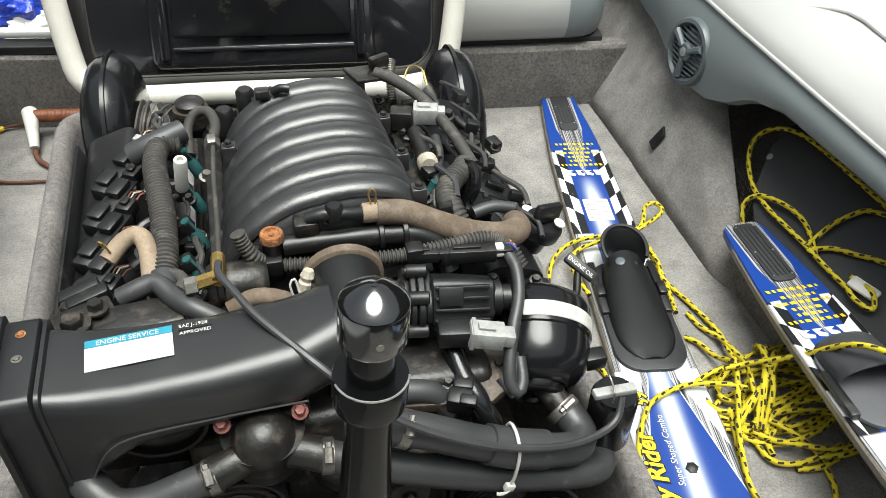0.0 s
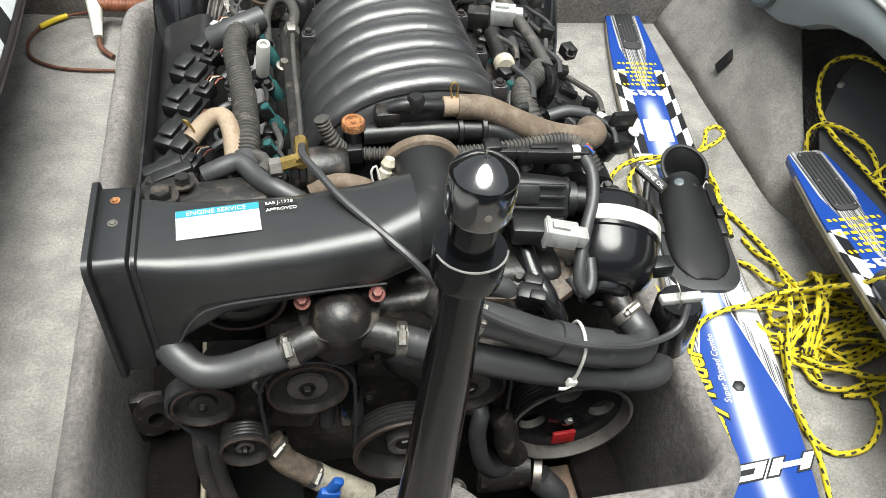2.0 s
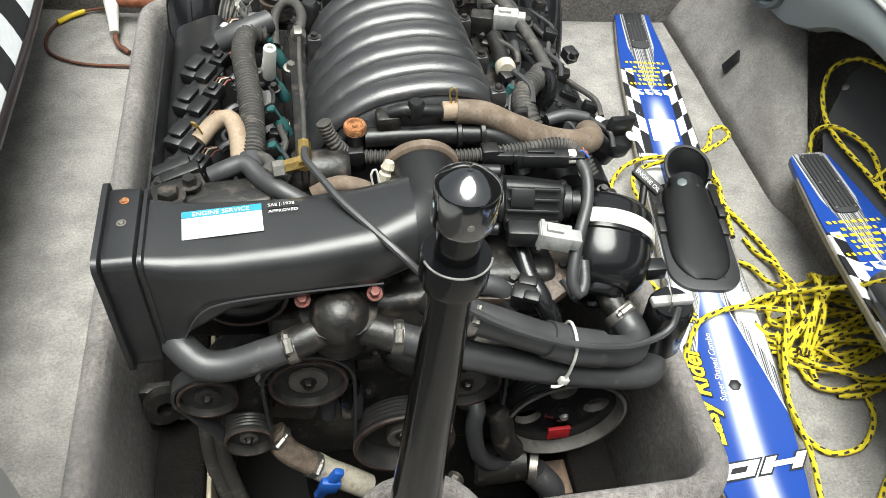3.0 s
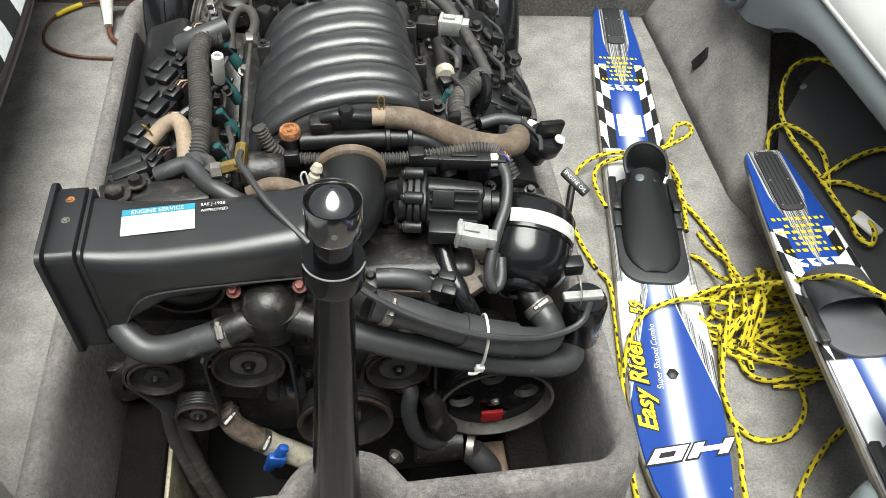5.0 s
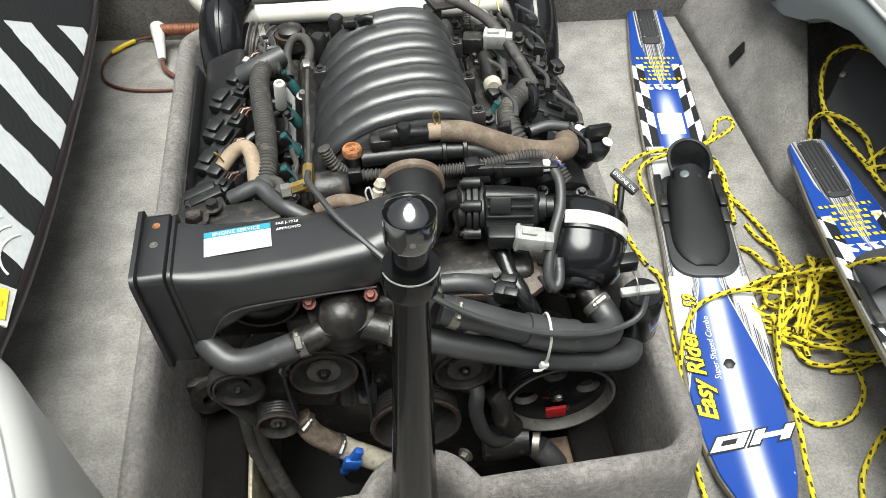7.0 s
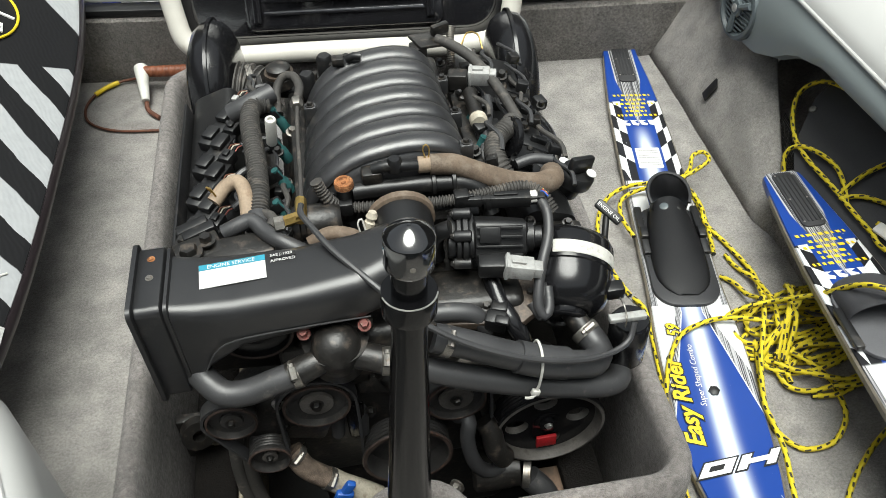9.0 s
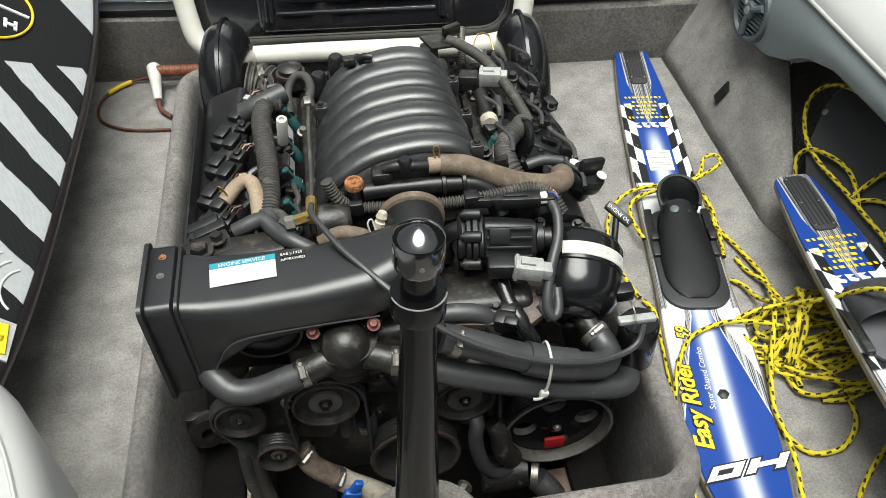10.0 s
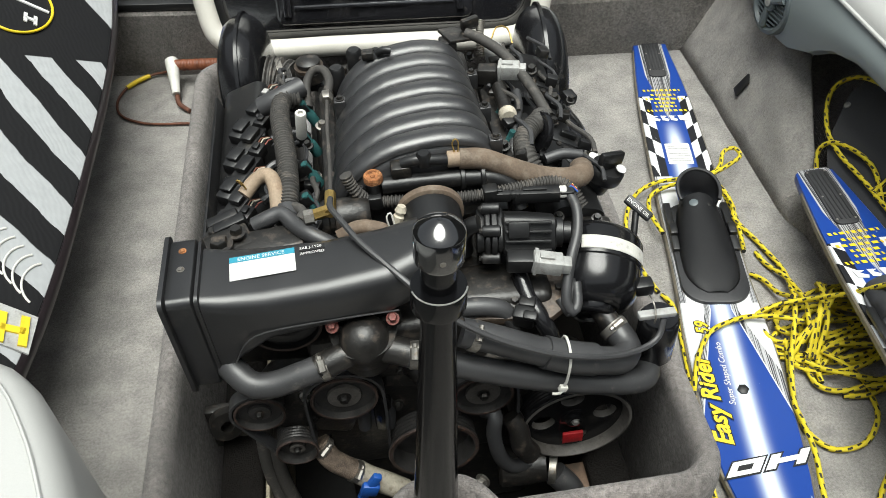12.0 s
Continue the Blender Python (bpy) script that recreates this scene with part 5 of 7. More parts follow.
    for i in range(4):
        y = 0.90 + 0.085 * i
        c = part("ignition_coil", rbox(B(), (0.362, y, 0.432), (0.065, 0.036, 0.030), 0.006, (0, 22, -14)), "plastic", e, "black ignition coil")
        part("coil_rib", rbox(B(), (0.37, y, 0.448), (0.03, 0.012, 0.014), 0.003, (0, 22, -14)), "plastic", c)
        connector(e, (0.325, y + 0.012, 0.462), (0, 14, -14), (0.03, 0.02, 0.018))
        part("coil_bolt", bolt_head(B(), (0.35, y + 0.03, 0.455), (0.2, 0, 1), 0.007, 0.009), "cast", e)
    part("loom_hose", tube(B(), [(-0.085, 1.075, 0.53), (-0.105, 1.062, 0.535), (-0.111, 1.02, 0.535), (-0.106, 0.96, 0.533), (-0.101, 0.90, 0.530), (-0.100, 0.84, 0.527), (-0.102, 0.80, 0.52)], 0.0155, 14, ribs=0.002, pitch=0.006), "loom", e, "fat grey corrugated loom")
    part("loom_collar", lathe(B(), (-0.102, 0.792, 0.518), (0, -1, -0.1), [(0.018, -0.012), (0.020, -0.010), (0.020, 0.010), (0.015, 0.014)], 18), "rubber", e)
    part("loom_tee", tube(B(), [(-0.145, 1.072, 0.52), (-0.11, 1.072, 0.535), (-0.072, 1.09, 0.54)], 0.017, 12), "rubber", e)
    part("fuse_holder", lathe(B(), (-0.076, 0.955, 0.536), (0.12, -0.2, 1), [(0.0080, 0), (0.0088, 0.002), (0.0088, 0.052), (0.0080, 0.054), (0.0045, 0.054), (0.0045, 0.049), (0, 0.049)], 18), "white_plastic", e, "white plastic tube")
    fr = part("fuel_rail", rbox(B(), (-0.036, 0.97, 0.492), (0.026, 0.34, 0.022), 0.004), "cast", e, "dark fuel rail")
    part("fuel_line", tube(B(), [(-0.033, 1.12, 0.53), (-0.03, 1.10, 0.545), (-0.031, 1.05, 0.545), (-0.034, 0.95, 0.548), (-0.034, 0.85, 0.552), (-0.036, 0.765, 0.555)], 0.0034, 10), "loom", e, "dull metal fuel line")
    part("fuel_hose", tube(B(), [(-0.031, 1.045, 0.547), (-0.025, 1.08, 0.552), (-0.034, 1.115, 0.552), (-0.052, 1.125, 0.545), (-0.066, 1.11, 0.53), (-0.068, 1.07, 0.51)], 0.0075, 12), "loom", e, "grey rubber fuel hose")
    part("fuel_fitting", lathe(B(), (-0.032, 1.03, 0.546), (0, 1, 0.02), [(0.009, 0), (0.011, 0.004), (0.011, 0.018), (0.008, 0.022)], 6), "steel", e)
    t = part("brass_tee", tube(B(), [(-0.036, 0.785, 0.556), (-0.037, 0.742, 0.556)], 0.0085, 8), "brass", e, "brass tee fitting")
    part("brass_side", tube(B(), [(-0.07, 0.745, 0.552), (-0.037, 0.750, 0.556)], 0.0085, 6), "brass", t)
    part("brass_nut", lathe(B(), (-0.075, 0.744, 0.552), (1, 0.1, 0), [(0.008, 0), (0.011, 0.001), (0.011, 0.014), (0.008, 0.015)], 6), "steel", t)
    for y in (0.83, 0.905, 0.985, 1.07):
        part("injector", lathe(B(), (-0.058, y, 0.475), (-0.4, 0, 1), [(0.009, 0), (0.009, 0.025), (0.006, 0.03), (0.006, 0.05)], 12), "teal", e, "teal fuel injector")
        part("injector_plug", rbox(B(), (-0.08, y + 0.004, 0.508), (0.026, 0.02, 0.02), 0.003, (0, -25, 0)), "plastic", e)
    for y in (0.94, 1.02, 1.10):
        part("injector", lathe(B(), (0.245, y, 0.46), (0.4, 0, 1), [(0.009, 0), (0.009, 0.025), (0.006, 0.03), (0.006, 0.05)], 12), "teal", e, "teal fuel injector")
    part("elbow_hose", tube(B(), [(-0.168, 0.848, 0.520), (-0.148, 0.866, 0.532), (-0.128, 0.864, 0.540), (-0.118, 0.838, 0.537), (-0.116, 0.800, 0.522)], 0.0115, 12), "tan_hose", e, "tan rubber elbow hose")
    part("spring_clip", tube(B(), [(-0.162, 0.846, 0.533), (-0.168, 0.848, 0.547), (-0.174, 0.854, 0.545), (-0.168, 0.856, 0.533)], 0.0014, 6, 0.004), "brass", e)
    part("vacuum_hose", tube(B(), [(-0.150, 0.772, 0.525), (-0.132, 0.774, 0.532), (-0.108, 0.776, 0.537), (-0.090, 0.752, 0.533), (-0.068, 0.728, 0.534), (-0.04, 0.714, 0.522), (-0.015, 0.708, 0.505)], 0.0118, 14), "rubber", e, "grey-black rubber hose")
    part("vacuum_hose", tube(B(), [(-0.105, 0.80, 0.52), (-0.09, 0.795, 0.53), (-0.078, 0.78, 0.53), (-0.085, 0.765, 0.53)], 0.008, 10), "loom", e)
    part("dusty_hose", tube(B(), [(-0.03, 0.725, 0.525), (0.0, 0.73, 0.535), (0.03, 0.725, 0.53), (0.05, 0.715, 0.52)], 0.0105, 12), "brown_hose", e)
    part("spring_clip", tube(B(), [(0.042, 0.722, 0.535), (0.040, 0.724, 0.552), (0.046, 0.727, 0.556), (0.050, 0.722, 0.536)], 0.0014, 6, 0.004), "white_plastic", e)
    part("copper_fitting", lathe(B(), (0.055, 0.728, 0.535), (0.3, 0.2, 1), [(0.008, 0), (0.009, 0.012), (0.006, 0.014), (0.009, 0.02), (0.006, 0.028)], 8), "beige", e, "dull copper fitting")
    part("regulator", lathe(B(), (-0.012, 0.772, 0.52), (1, 0, 0), [(0.026, -0.04), (0.028, -0.036), (0.028, -0.03), (0.025, -0.028), (0.025, -0.022), (0.028, -0.02), (0.028, 0.02), (0.022, 0.03)], 24), "cast", e)
    for x, z in ((0.005, 0.50), (0.03, 0.497)):
        part("stud", bolt_head(B(), (x, 0.748, z), (0, -0.6, 0.8), 0.007, 0.01), "cast", e)
    connector(e, (0.0, 0.825, 0.535), (0, 0, 100), (0.03, 0.024, 0.022))
    part("head_plate", rbox(B(), (-0.13, 0.738, 0.523), (0.10, 0.045, 0.012), 0.004, (0, 0, 4)), "cast", e)
    for x, y, z, r in ((-0.195, 0.728, 0.535, 0.013), (-0.172, 0.748, 0.535, 0.009), (-0.215, 0.80, 0.49, 0.01)):
        part("head_bolt", bolt_head(B(), (x, y, z), (0, 0, 1), r, 0.010), "cast", e)
    part("head_bracket", rbox(B(), (-0.185, 0.745, 0.522), (0.065, 0.05, 0.014), 0.004, (0, 0, 20)), "cast", e)
    for x, y, z in ((-0.19, 0.80, 0.505), (-0.205, 0.83, 0.49)):
        part("clip", rbox(B(), (x, y, z), (0.05, 0.02, 0.02), 0.004, (0, -10, 15)), "plastic", e)
    # rear left cluster
    part("distributor", lathe(B(), (-0.062, 1.185, 0.49), (0, 0, 1), [(0.022, 0), (0.026, 0.004), (0.026, 0.022), (0.02, 0.026), (0.022, 0.04), (0.012, 0.046), (0, 0.046)], 20), "cast", e)
    part("distributor_band", lathe(B(), (-0.062, 1.185, 0.515), (0, 0, 1), [(0.0265, 0), (0.0265, 0.006)], 20), "grime", e)
    part("rear_cylinder", lathe(B(), (-0.012, 1.13, 0.49), (0, 0, 1), [(0.014, 0), (0.014, 0.05), (0.01, 0.055), (0, 0.055)], 16), "plastic", e)
    part("rear_cylinder", lathe(B(), (0.022, 1.165, 0.50), (0, 0, 1), [(0.014, 0), (0.014, 0.05), (0.01, 0.055), (0, 0.055)], 16), "plastic", e)
    # right bank hoses, relay and harness
    part("rail_right", rbox(B(), (0.245, 1.02, 0.478), (0.024, 0.28, 0.022), 0.004), "cast", e, "dark fuel rail")
    part("fitting", tube(B(), [(0.262, 1.06, 0.512), (0.262, 1.02, 0.512), (0.262, 0.985, 0.512)], 0.012, 12), "cast", e)
    part("fitting_end", lathe(B(), (0.262, 0.985, 0.512), (0, -1, 0.1), [(0.013, 0), (0.015, 0.002), (0.015, 0.012), (0.011, 0.016), (0, 0.016)], 16), "beige", e, "corroded brass end")
    part("cross_cable", tube(B(), [(0.225, 1.18, 0.552), (0.25, 1.16, 0.548), (0.285, 1.12, 0.535), (0.315, 1.05, 0.515), (0.335, 0.99, 0.49)], 0.0095, 12), "loom", e, "dusty black cable conduit")
    c = connector(e, (0.285, 1.088, 0.525), (0, 0, 165), (0.038, 0.026, 0.026), "grey_plastic", "pale grey wire connector")
    part("relay", rbox(B(), (0.248, 1.092, 0.52), (0.034, 0.028, 0.03), 0.004, (0, 0, -15)), "cast", e)
    part("hose", tube(B(), [(0.285, 0.865, 0.475), (0.275, 0.885, 0.495), (0.275, 0.915, 0.50), (0.29, 0.945, 0.50), (0.31, 0.965, 0.50), (0.322, 0.99, 0.49)], 0.0165, 14, ribs=0.0018, pitch=0.006), "loom", e, "grey corrugated hose")
    part("cap_disc", lathe(B(), (0.315, 0.955, 0.485), (-0.9, -0.2, 0.4), [(0.035, 0), (0.036, 0.003), (0.034, 0.010), (0.026, 0.011), (0.024, 0.007), (0, 0.007)], 26), "gloss", e)
    part("vacuum_line", tube(B(), [(0.255, 0.905, 0.475), (0.262, 0.93, 0.49), (0.285, 1.0, 0.505), (0.292, 1.05, 0.505)], 0.007, 10), "rubber", e)
    part("breather", tube(B(), [(0.305, 0.885, 0.485), (0.335, 0.89, 0.488), (0.365, 0.888, 0.482)], 0.009, 10), "rubber", e)
    # oil filler cap with wings
    oc = part("oil_filler", lathe(B(), (0.388, 0.868, 0.425), (0.35, -0.1, 1), [(0.018, 0), (0.020, 0.02), (0.028, 0.026), (0.030, 0.03), (0.030, 0.045), (0.026, 0.050), (0, 0.050)], 24), "plastic", e, "black oil filler cap with grip wing")
    part("grip_wing", rbox(B(), (0.407, 0.863, 0.485), (0.05, 0.013, 0.028), 0.005, (0, 18, 25)), "plastic", oc)
    part("symbol", lathe(B(), (0.421, 0.850, 0.474), (0.35, -0.2, 1), [(0.0085, 0), (0.0085, 0.0015), (0, 0.0017)], 18), "white_ink", oc, "white oil symbol")
    part("symbol", lathe(B(), (0.386, 0.884, 0.478), (0.35, -0.1, 1), [(0.0095, 0), (0.0095, 0.0012), (0.0065, 0.0014)], 18), "white_ink", oc)
    # dipstick with T grip
    ds = part("dipstick", tube(B(), [(0.415, 0.745, 0.33), (0.424, 0.765, 0.39), (0.436, 0.800, 0.425)], 0.0055, 10), "plastic", e, "black dipstick handle")
    part("grip", rbox(B(), (0.440, 0.802, 0.430), (0.050, 0.016, 0.012), 0.003, (32, 22, -48)), "plastic", ds, "black T grip marked for oil")
    lettering("lettering", "ENGINE OIL", (Matrix.Translation((0.440, 0.802, 0.430)) @ pose(0, 0, 0, 32, 22, -48) @ Matrix.Translation((-0.0225, -0.003, 0.0064))), 0.0082, "white_ink", ds, depth=0.0001)
    # rear right cluster
    br = part("throttle_bracket", rbox(B(), (0.212, 1.185, 0.548), (0.06, 0.05, 0.006), 0.002, (0, 10, 20)), "cast", e)
    part("bracket_post", rbox(B(), (0.19, 1.17, 0.52), (0.03, 0.03, 0.06), 0.004), "cast", br)
    part("bracket_arm", rbox(B(), (0.235, 1.20, 0.56), (0.035, 0.012, 0.02), 0.003, (0, 0, 25)), "cast", br)
    part("solenoid", lathe(B(), (0.275, 1.175, 0.495), (0, 0, 1), [(0.016, 0), (0.018, 0.02), (0.014, 0.028), (0.008, 0.031), (0, 0.031)], 16), "grey_plastic", e)
    part("solenoid_wire", tube(B(), [(0.27, 1.18, 0.53), (0.285, 1.20, 0.545), (0.305, 1.20, 0.54), (0.31, 1.18, 0.52)], 0.0016, 6), "brass", e)
    part("spring", tube(B(), [(0.253, 1.18, 0.50), (0.253, 1.20, 0.53), (0.26, 1.225, 0.545)], 0.007, 8, ribs=0.002, pitch=0.004), "steel", e)
    rnd = random.Random(4)

    def clutter(count, x0, x1, y0, y1, z0, z1):
        """Small clips, plugs and short cable runs that lie along the bank."""
        for i in range(count):
            x, y, z = rnd.uniform(x0, x1), y0 + (y1 - y0) * (i + rnd.uniform(0, 1)) / count, rnd.uniform(z0, z1)
            if i % 3 == 0:
                part("clip", rbox(B(), (x, y, z), (rnd.uniform(0.018, 0.035), rnd.uniform(0.014, 0.026), rnd.uniform(0.012, 0.022)), 0.003, (rnd.uniform(-12, 12), rnd.uniform(-20, 20), rnd.uniform(-25, 25))), rnd.choice(("plastic", "cast", "plastic")), e)
            elif i % 3 == 1:
                part("stud", bolt_head(B(), (x, y, z), (rnd.uniform(-0.3, 0.3), -0.2, 1), rnd.uniform(0.005, 0.008), 0.010), rnd.choice(("cast", "steel", "cast")), e)
            else:
                a = Vector((x, y, z + 0.012))
                d = Vector((rnd.uniform(-0.012, 0.012), rnd.uniform(0.035, 0.06), 0))
                part("wire_run", tube(B(), [a - d, a - d * 0.4 + Vector((0.006, 0, 0.006)), a + d * 0.4 + Vector((-0.005, 0, 0.004)), a + d - Vector((0, 0, 0.008))], rnd.uniform(0.0025, 0.0045), 8), rnd.choice(("rubber", "loom", "rubber")), e)

    clutter(45, 0.275, 0.40, 0.84, 1.26, 0.43, 0.475)
    clutter(12, -0.165, -0.125, 0.80, 1.22, 0.43, 0.46)
    clutter(24, -0.12, -0.04, 0.78, 1.22, 0.475, 0.50)
    clutter(12, 0.23, 0.29, 0.86, 1.24, 0.48, 0.51)
    # exhaust risers: large clamshell housings, each with a seam flange and dusty bellows
    for sx, c, hy in ((-1, Vector((-0.210, 1.465, 0.288)), 0.150), (1, Vector((0.408, 1.375, 0.284)), 0.145)):
        rings = []
        turn = Matrix.Rotation(radians(-4), 3, "Z")
        for w, k in ((-0.058, 0.30), (-0.056, 0.55), (-0.050, 0.76), (-0.040, 0.89), (-0.024, 0.962), (-0.006, 0.992), (-0.0055, 1.03), (0.0015, 1.03), (0.002, 0.992), (0.016, 0.97), (0.030, 0.90), (0.040, 0.78), (0.046, 0.58), (0.048, 0.30)):
            ring = []
            for j in range(48):
                a = 2 * math.pi * j / 48
                cy, cz = math.cos(a), math.sin(a)
                cy = math.copysign(abs(cy) ** 0.85, cy)
                ring.append(c + turn @ Vector((-sx * w, cy * hy * k * (1 - 0.20 * max(0, -cz)), cz * 0.176 * k)))
            rings.append(ring)
        s = part("riser_shell", loft(B(), rings), "gloss", e, "large glossy black clamshell riser housing")
        part("trunk", tube(B(), [c + Vector((0, -0.06, -0.02)), c + Vector((sx * 0.012, -0.16, 0.0)), c + Vector((sx * 0.016, -0.24, 0.02)), c + Vector((sx * 0.012, -0.32, 0.0))], (0.040, 0.030), 20, flat=1.5), "gloss", s, "black exhaust trunk")
        part("bellows", tube(B(), [c + Vector((-sx * 0.035, -0.05, 0.055)), c + Vector((-sx * 0.062, -0.055, 0.05)), c + Vector((-sx * 0.085, -0.065, 0.045))], 0.058, 28, ribs=0.008, pitch=0.012), "loom", s, "dusty rubber bellows")
        part("riser_pipe", tube(B(), [c + Vector((-sx * 0.06, -0.06, 0.03)), c + Vector((-sx * 0.11, -0.12, -0.02)), c + Vector((-sx * 0.11, -0.25, -0.08))], 0.044, 16), "cast", s)
        clamp(s, c + Vector((-sx * 0.070, -0.058, 0.048)), (1, 0.15, 0), 0.060, "steel")
        clamp(s, c + Vector((-sx * 0.086, -0.066, 0.044)), (1, 0.15, 0), 0.058, "cast")


build_engine()


def build_pylon():
    p = thing("tow_pylon", (0.045, 0.425, 0.0), "polished black metal tow pylon standing before the engine", "tow pylon")
    top, foot = Vector((0.087, 0.430, 0.818)), Vector((0.038, 0.424, 0.0))
    ax = (top - foot).normalized()
    L = (top - foot).length
    part("head", lathe(B(), top - ax * 0.056, ax, [(0.018, -0.002), (0.0245, 0.0), (0.0255, 0.003), (0.0256, 0.0362), (0.0250, 0.0372), (0.0225, 0.0396), (0.0180, 0.0432), (0.0120, 0.0470), (0.0060, 0.0496), (0.0022, 0.0505), (0.0020, 0.0512), (0, 0.0513)], 56), "pylon_cap", p, "domed black pylon head")
    part("neck", lathe(B(), top - ax * 0.095, ax, [(0.0185, 0), (0.0185, 0.042)], 36), "pylon", p)
    part("collar", lathe(B(), top - ax * 0.125, ax, [(0.022, 0), (0.0285, 0.002), (0.0292, 0.006), (0.0292, 0.030), (0.0285, 0.0325)], 40), "pylon", p, "black tow collar")
    u, v, w = frame_of(ax)
    c = top - ax * 0.0928
    arc = [c + (Vector((math.cos(radians(a)), math.sin(radians(a)), 0)) - ax * ax.dot(Vector((math.cos(radians(a)), math.sin(radians(a)), 0)))) * 0.0289 for a in range(195, 346, 10)]
    part("collar_edge", tube(B(), arc, 0.0010, 6, 0.004), "worn_steel", p, "worn bright collar edge")
    part("shaft", lathe(B(), foot, ax, [(0.034, 0), (0.032, L * 0.3), (0.028, L * 0.45), (0.0225, L * 0.7), (0.0195, L * 0.80), (0.0190, L - 0.10)], 40), "pylon", p, "tapered black shaft")
    q = top - ax * 0.040 + Vector((0.0, -0.0252, 0))
    part("set_screw", lathe(B(), q, (0.05, -1, 0.0), [(0.003, 0), (0.003, 0.001), (0.0015, 0.0012), (0, 0.0006)], 12), "steel", p)
    part("foot_plate", lathe(B(), foot, ax, [(0.06, 0), (0.06, 0.008), (0.05, 0.012), (0.034, 0.013)], 32), "pylon", p)


build_pylon()


# ---- the loose things ----
class Nodes:
    """Short way to write shader arithmetic."""

    def __init__(self, mat):
        self.n, self.l = mat.node_tree.nodes, mat.node_tree.links

    def put(self, socket, v):
        if isinstance(v, (int, float)):
            socket.default_value = v
        elif isinstance(v, tuple):
            socket.default_value = (*v, 1) if len(v) == 3 else v
        else:
            self.l.new(v, socket)

    def do(self, op, a, b=0.0, c=0.0):
        m = self.n.new("ShaderNodeMath")
        m.operation = op
        for s, v in zip(m.inputs, (a, b, c)):
            self.put(s, v)
        return m.outputs[0]

    def mix(self, f, a, b):
        m = self.n.new("ShaderNodeMix")
        m.data_type = "RGBA"
        self.put(m.inputs["Factor"], f)
        self.put(m.inputs["A"], a)
        self.put(m.inputs["B"], b)
        return m.outputs["Result"]

    def less(self, a, b, soft=0.0008):
        """One where a < b, with a slightly soft edge."""
        r = self.n.new("ShaderNodeMapRange")
        self.put(r.inputs["Value"], self.do("SUBTRACT", b, a))
        r.inputs["From Min"].default_value, r.inputs["From Max"].default_value = -soft, soft
        return r.outputs["Result"]

    def noise(self, vec, scale, detail=3):
        t = self.n.new("ShaderNodeTexNoise")
        t.inputs["Scale"].default_value, t.inputs["Detail"].default_value = scale, detail
        self.l.new(vec, t.inputs["Vector"])
        return t.outputs["Fac"]

    def uv(self):
        u = self.n.new("ShaderNodeUVMap")
        s = self.n.new("ShaderNodeSeparateXYZ")
        self.l.new(u.outputs[0], s.inputs[0])
        return u.outputs[0], s.outputs[0], s.outputs[1]

    def stretch(self, vec, sx, sy):
        m = self.n.new("ShaderNodeMapping")
        m.inputs["Scale"].default_value = (sx, sy, 1)
        self.l.new(vec, m.inputs["Vector"])
        return m.outputs[0]


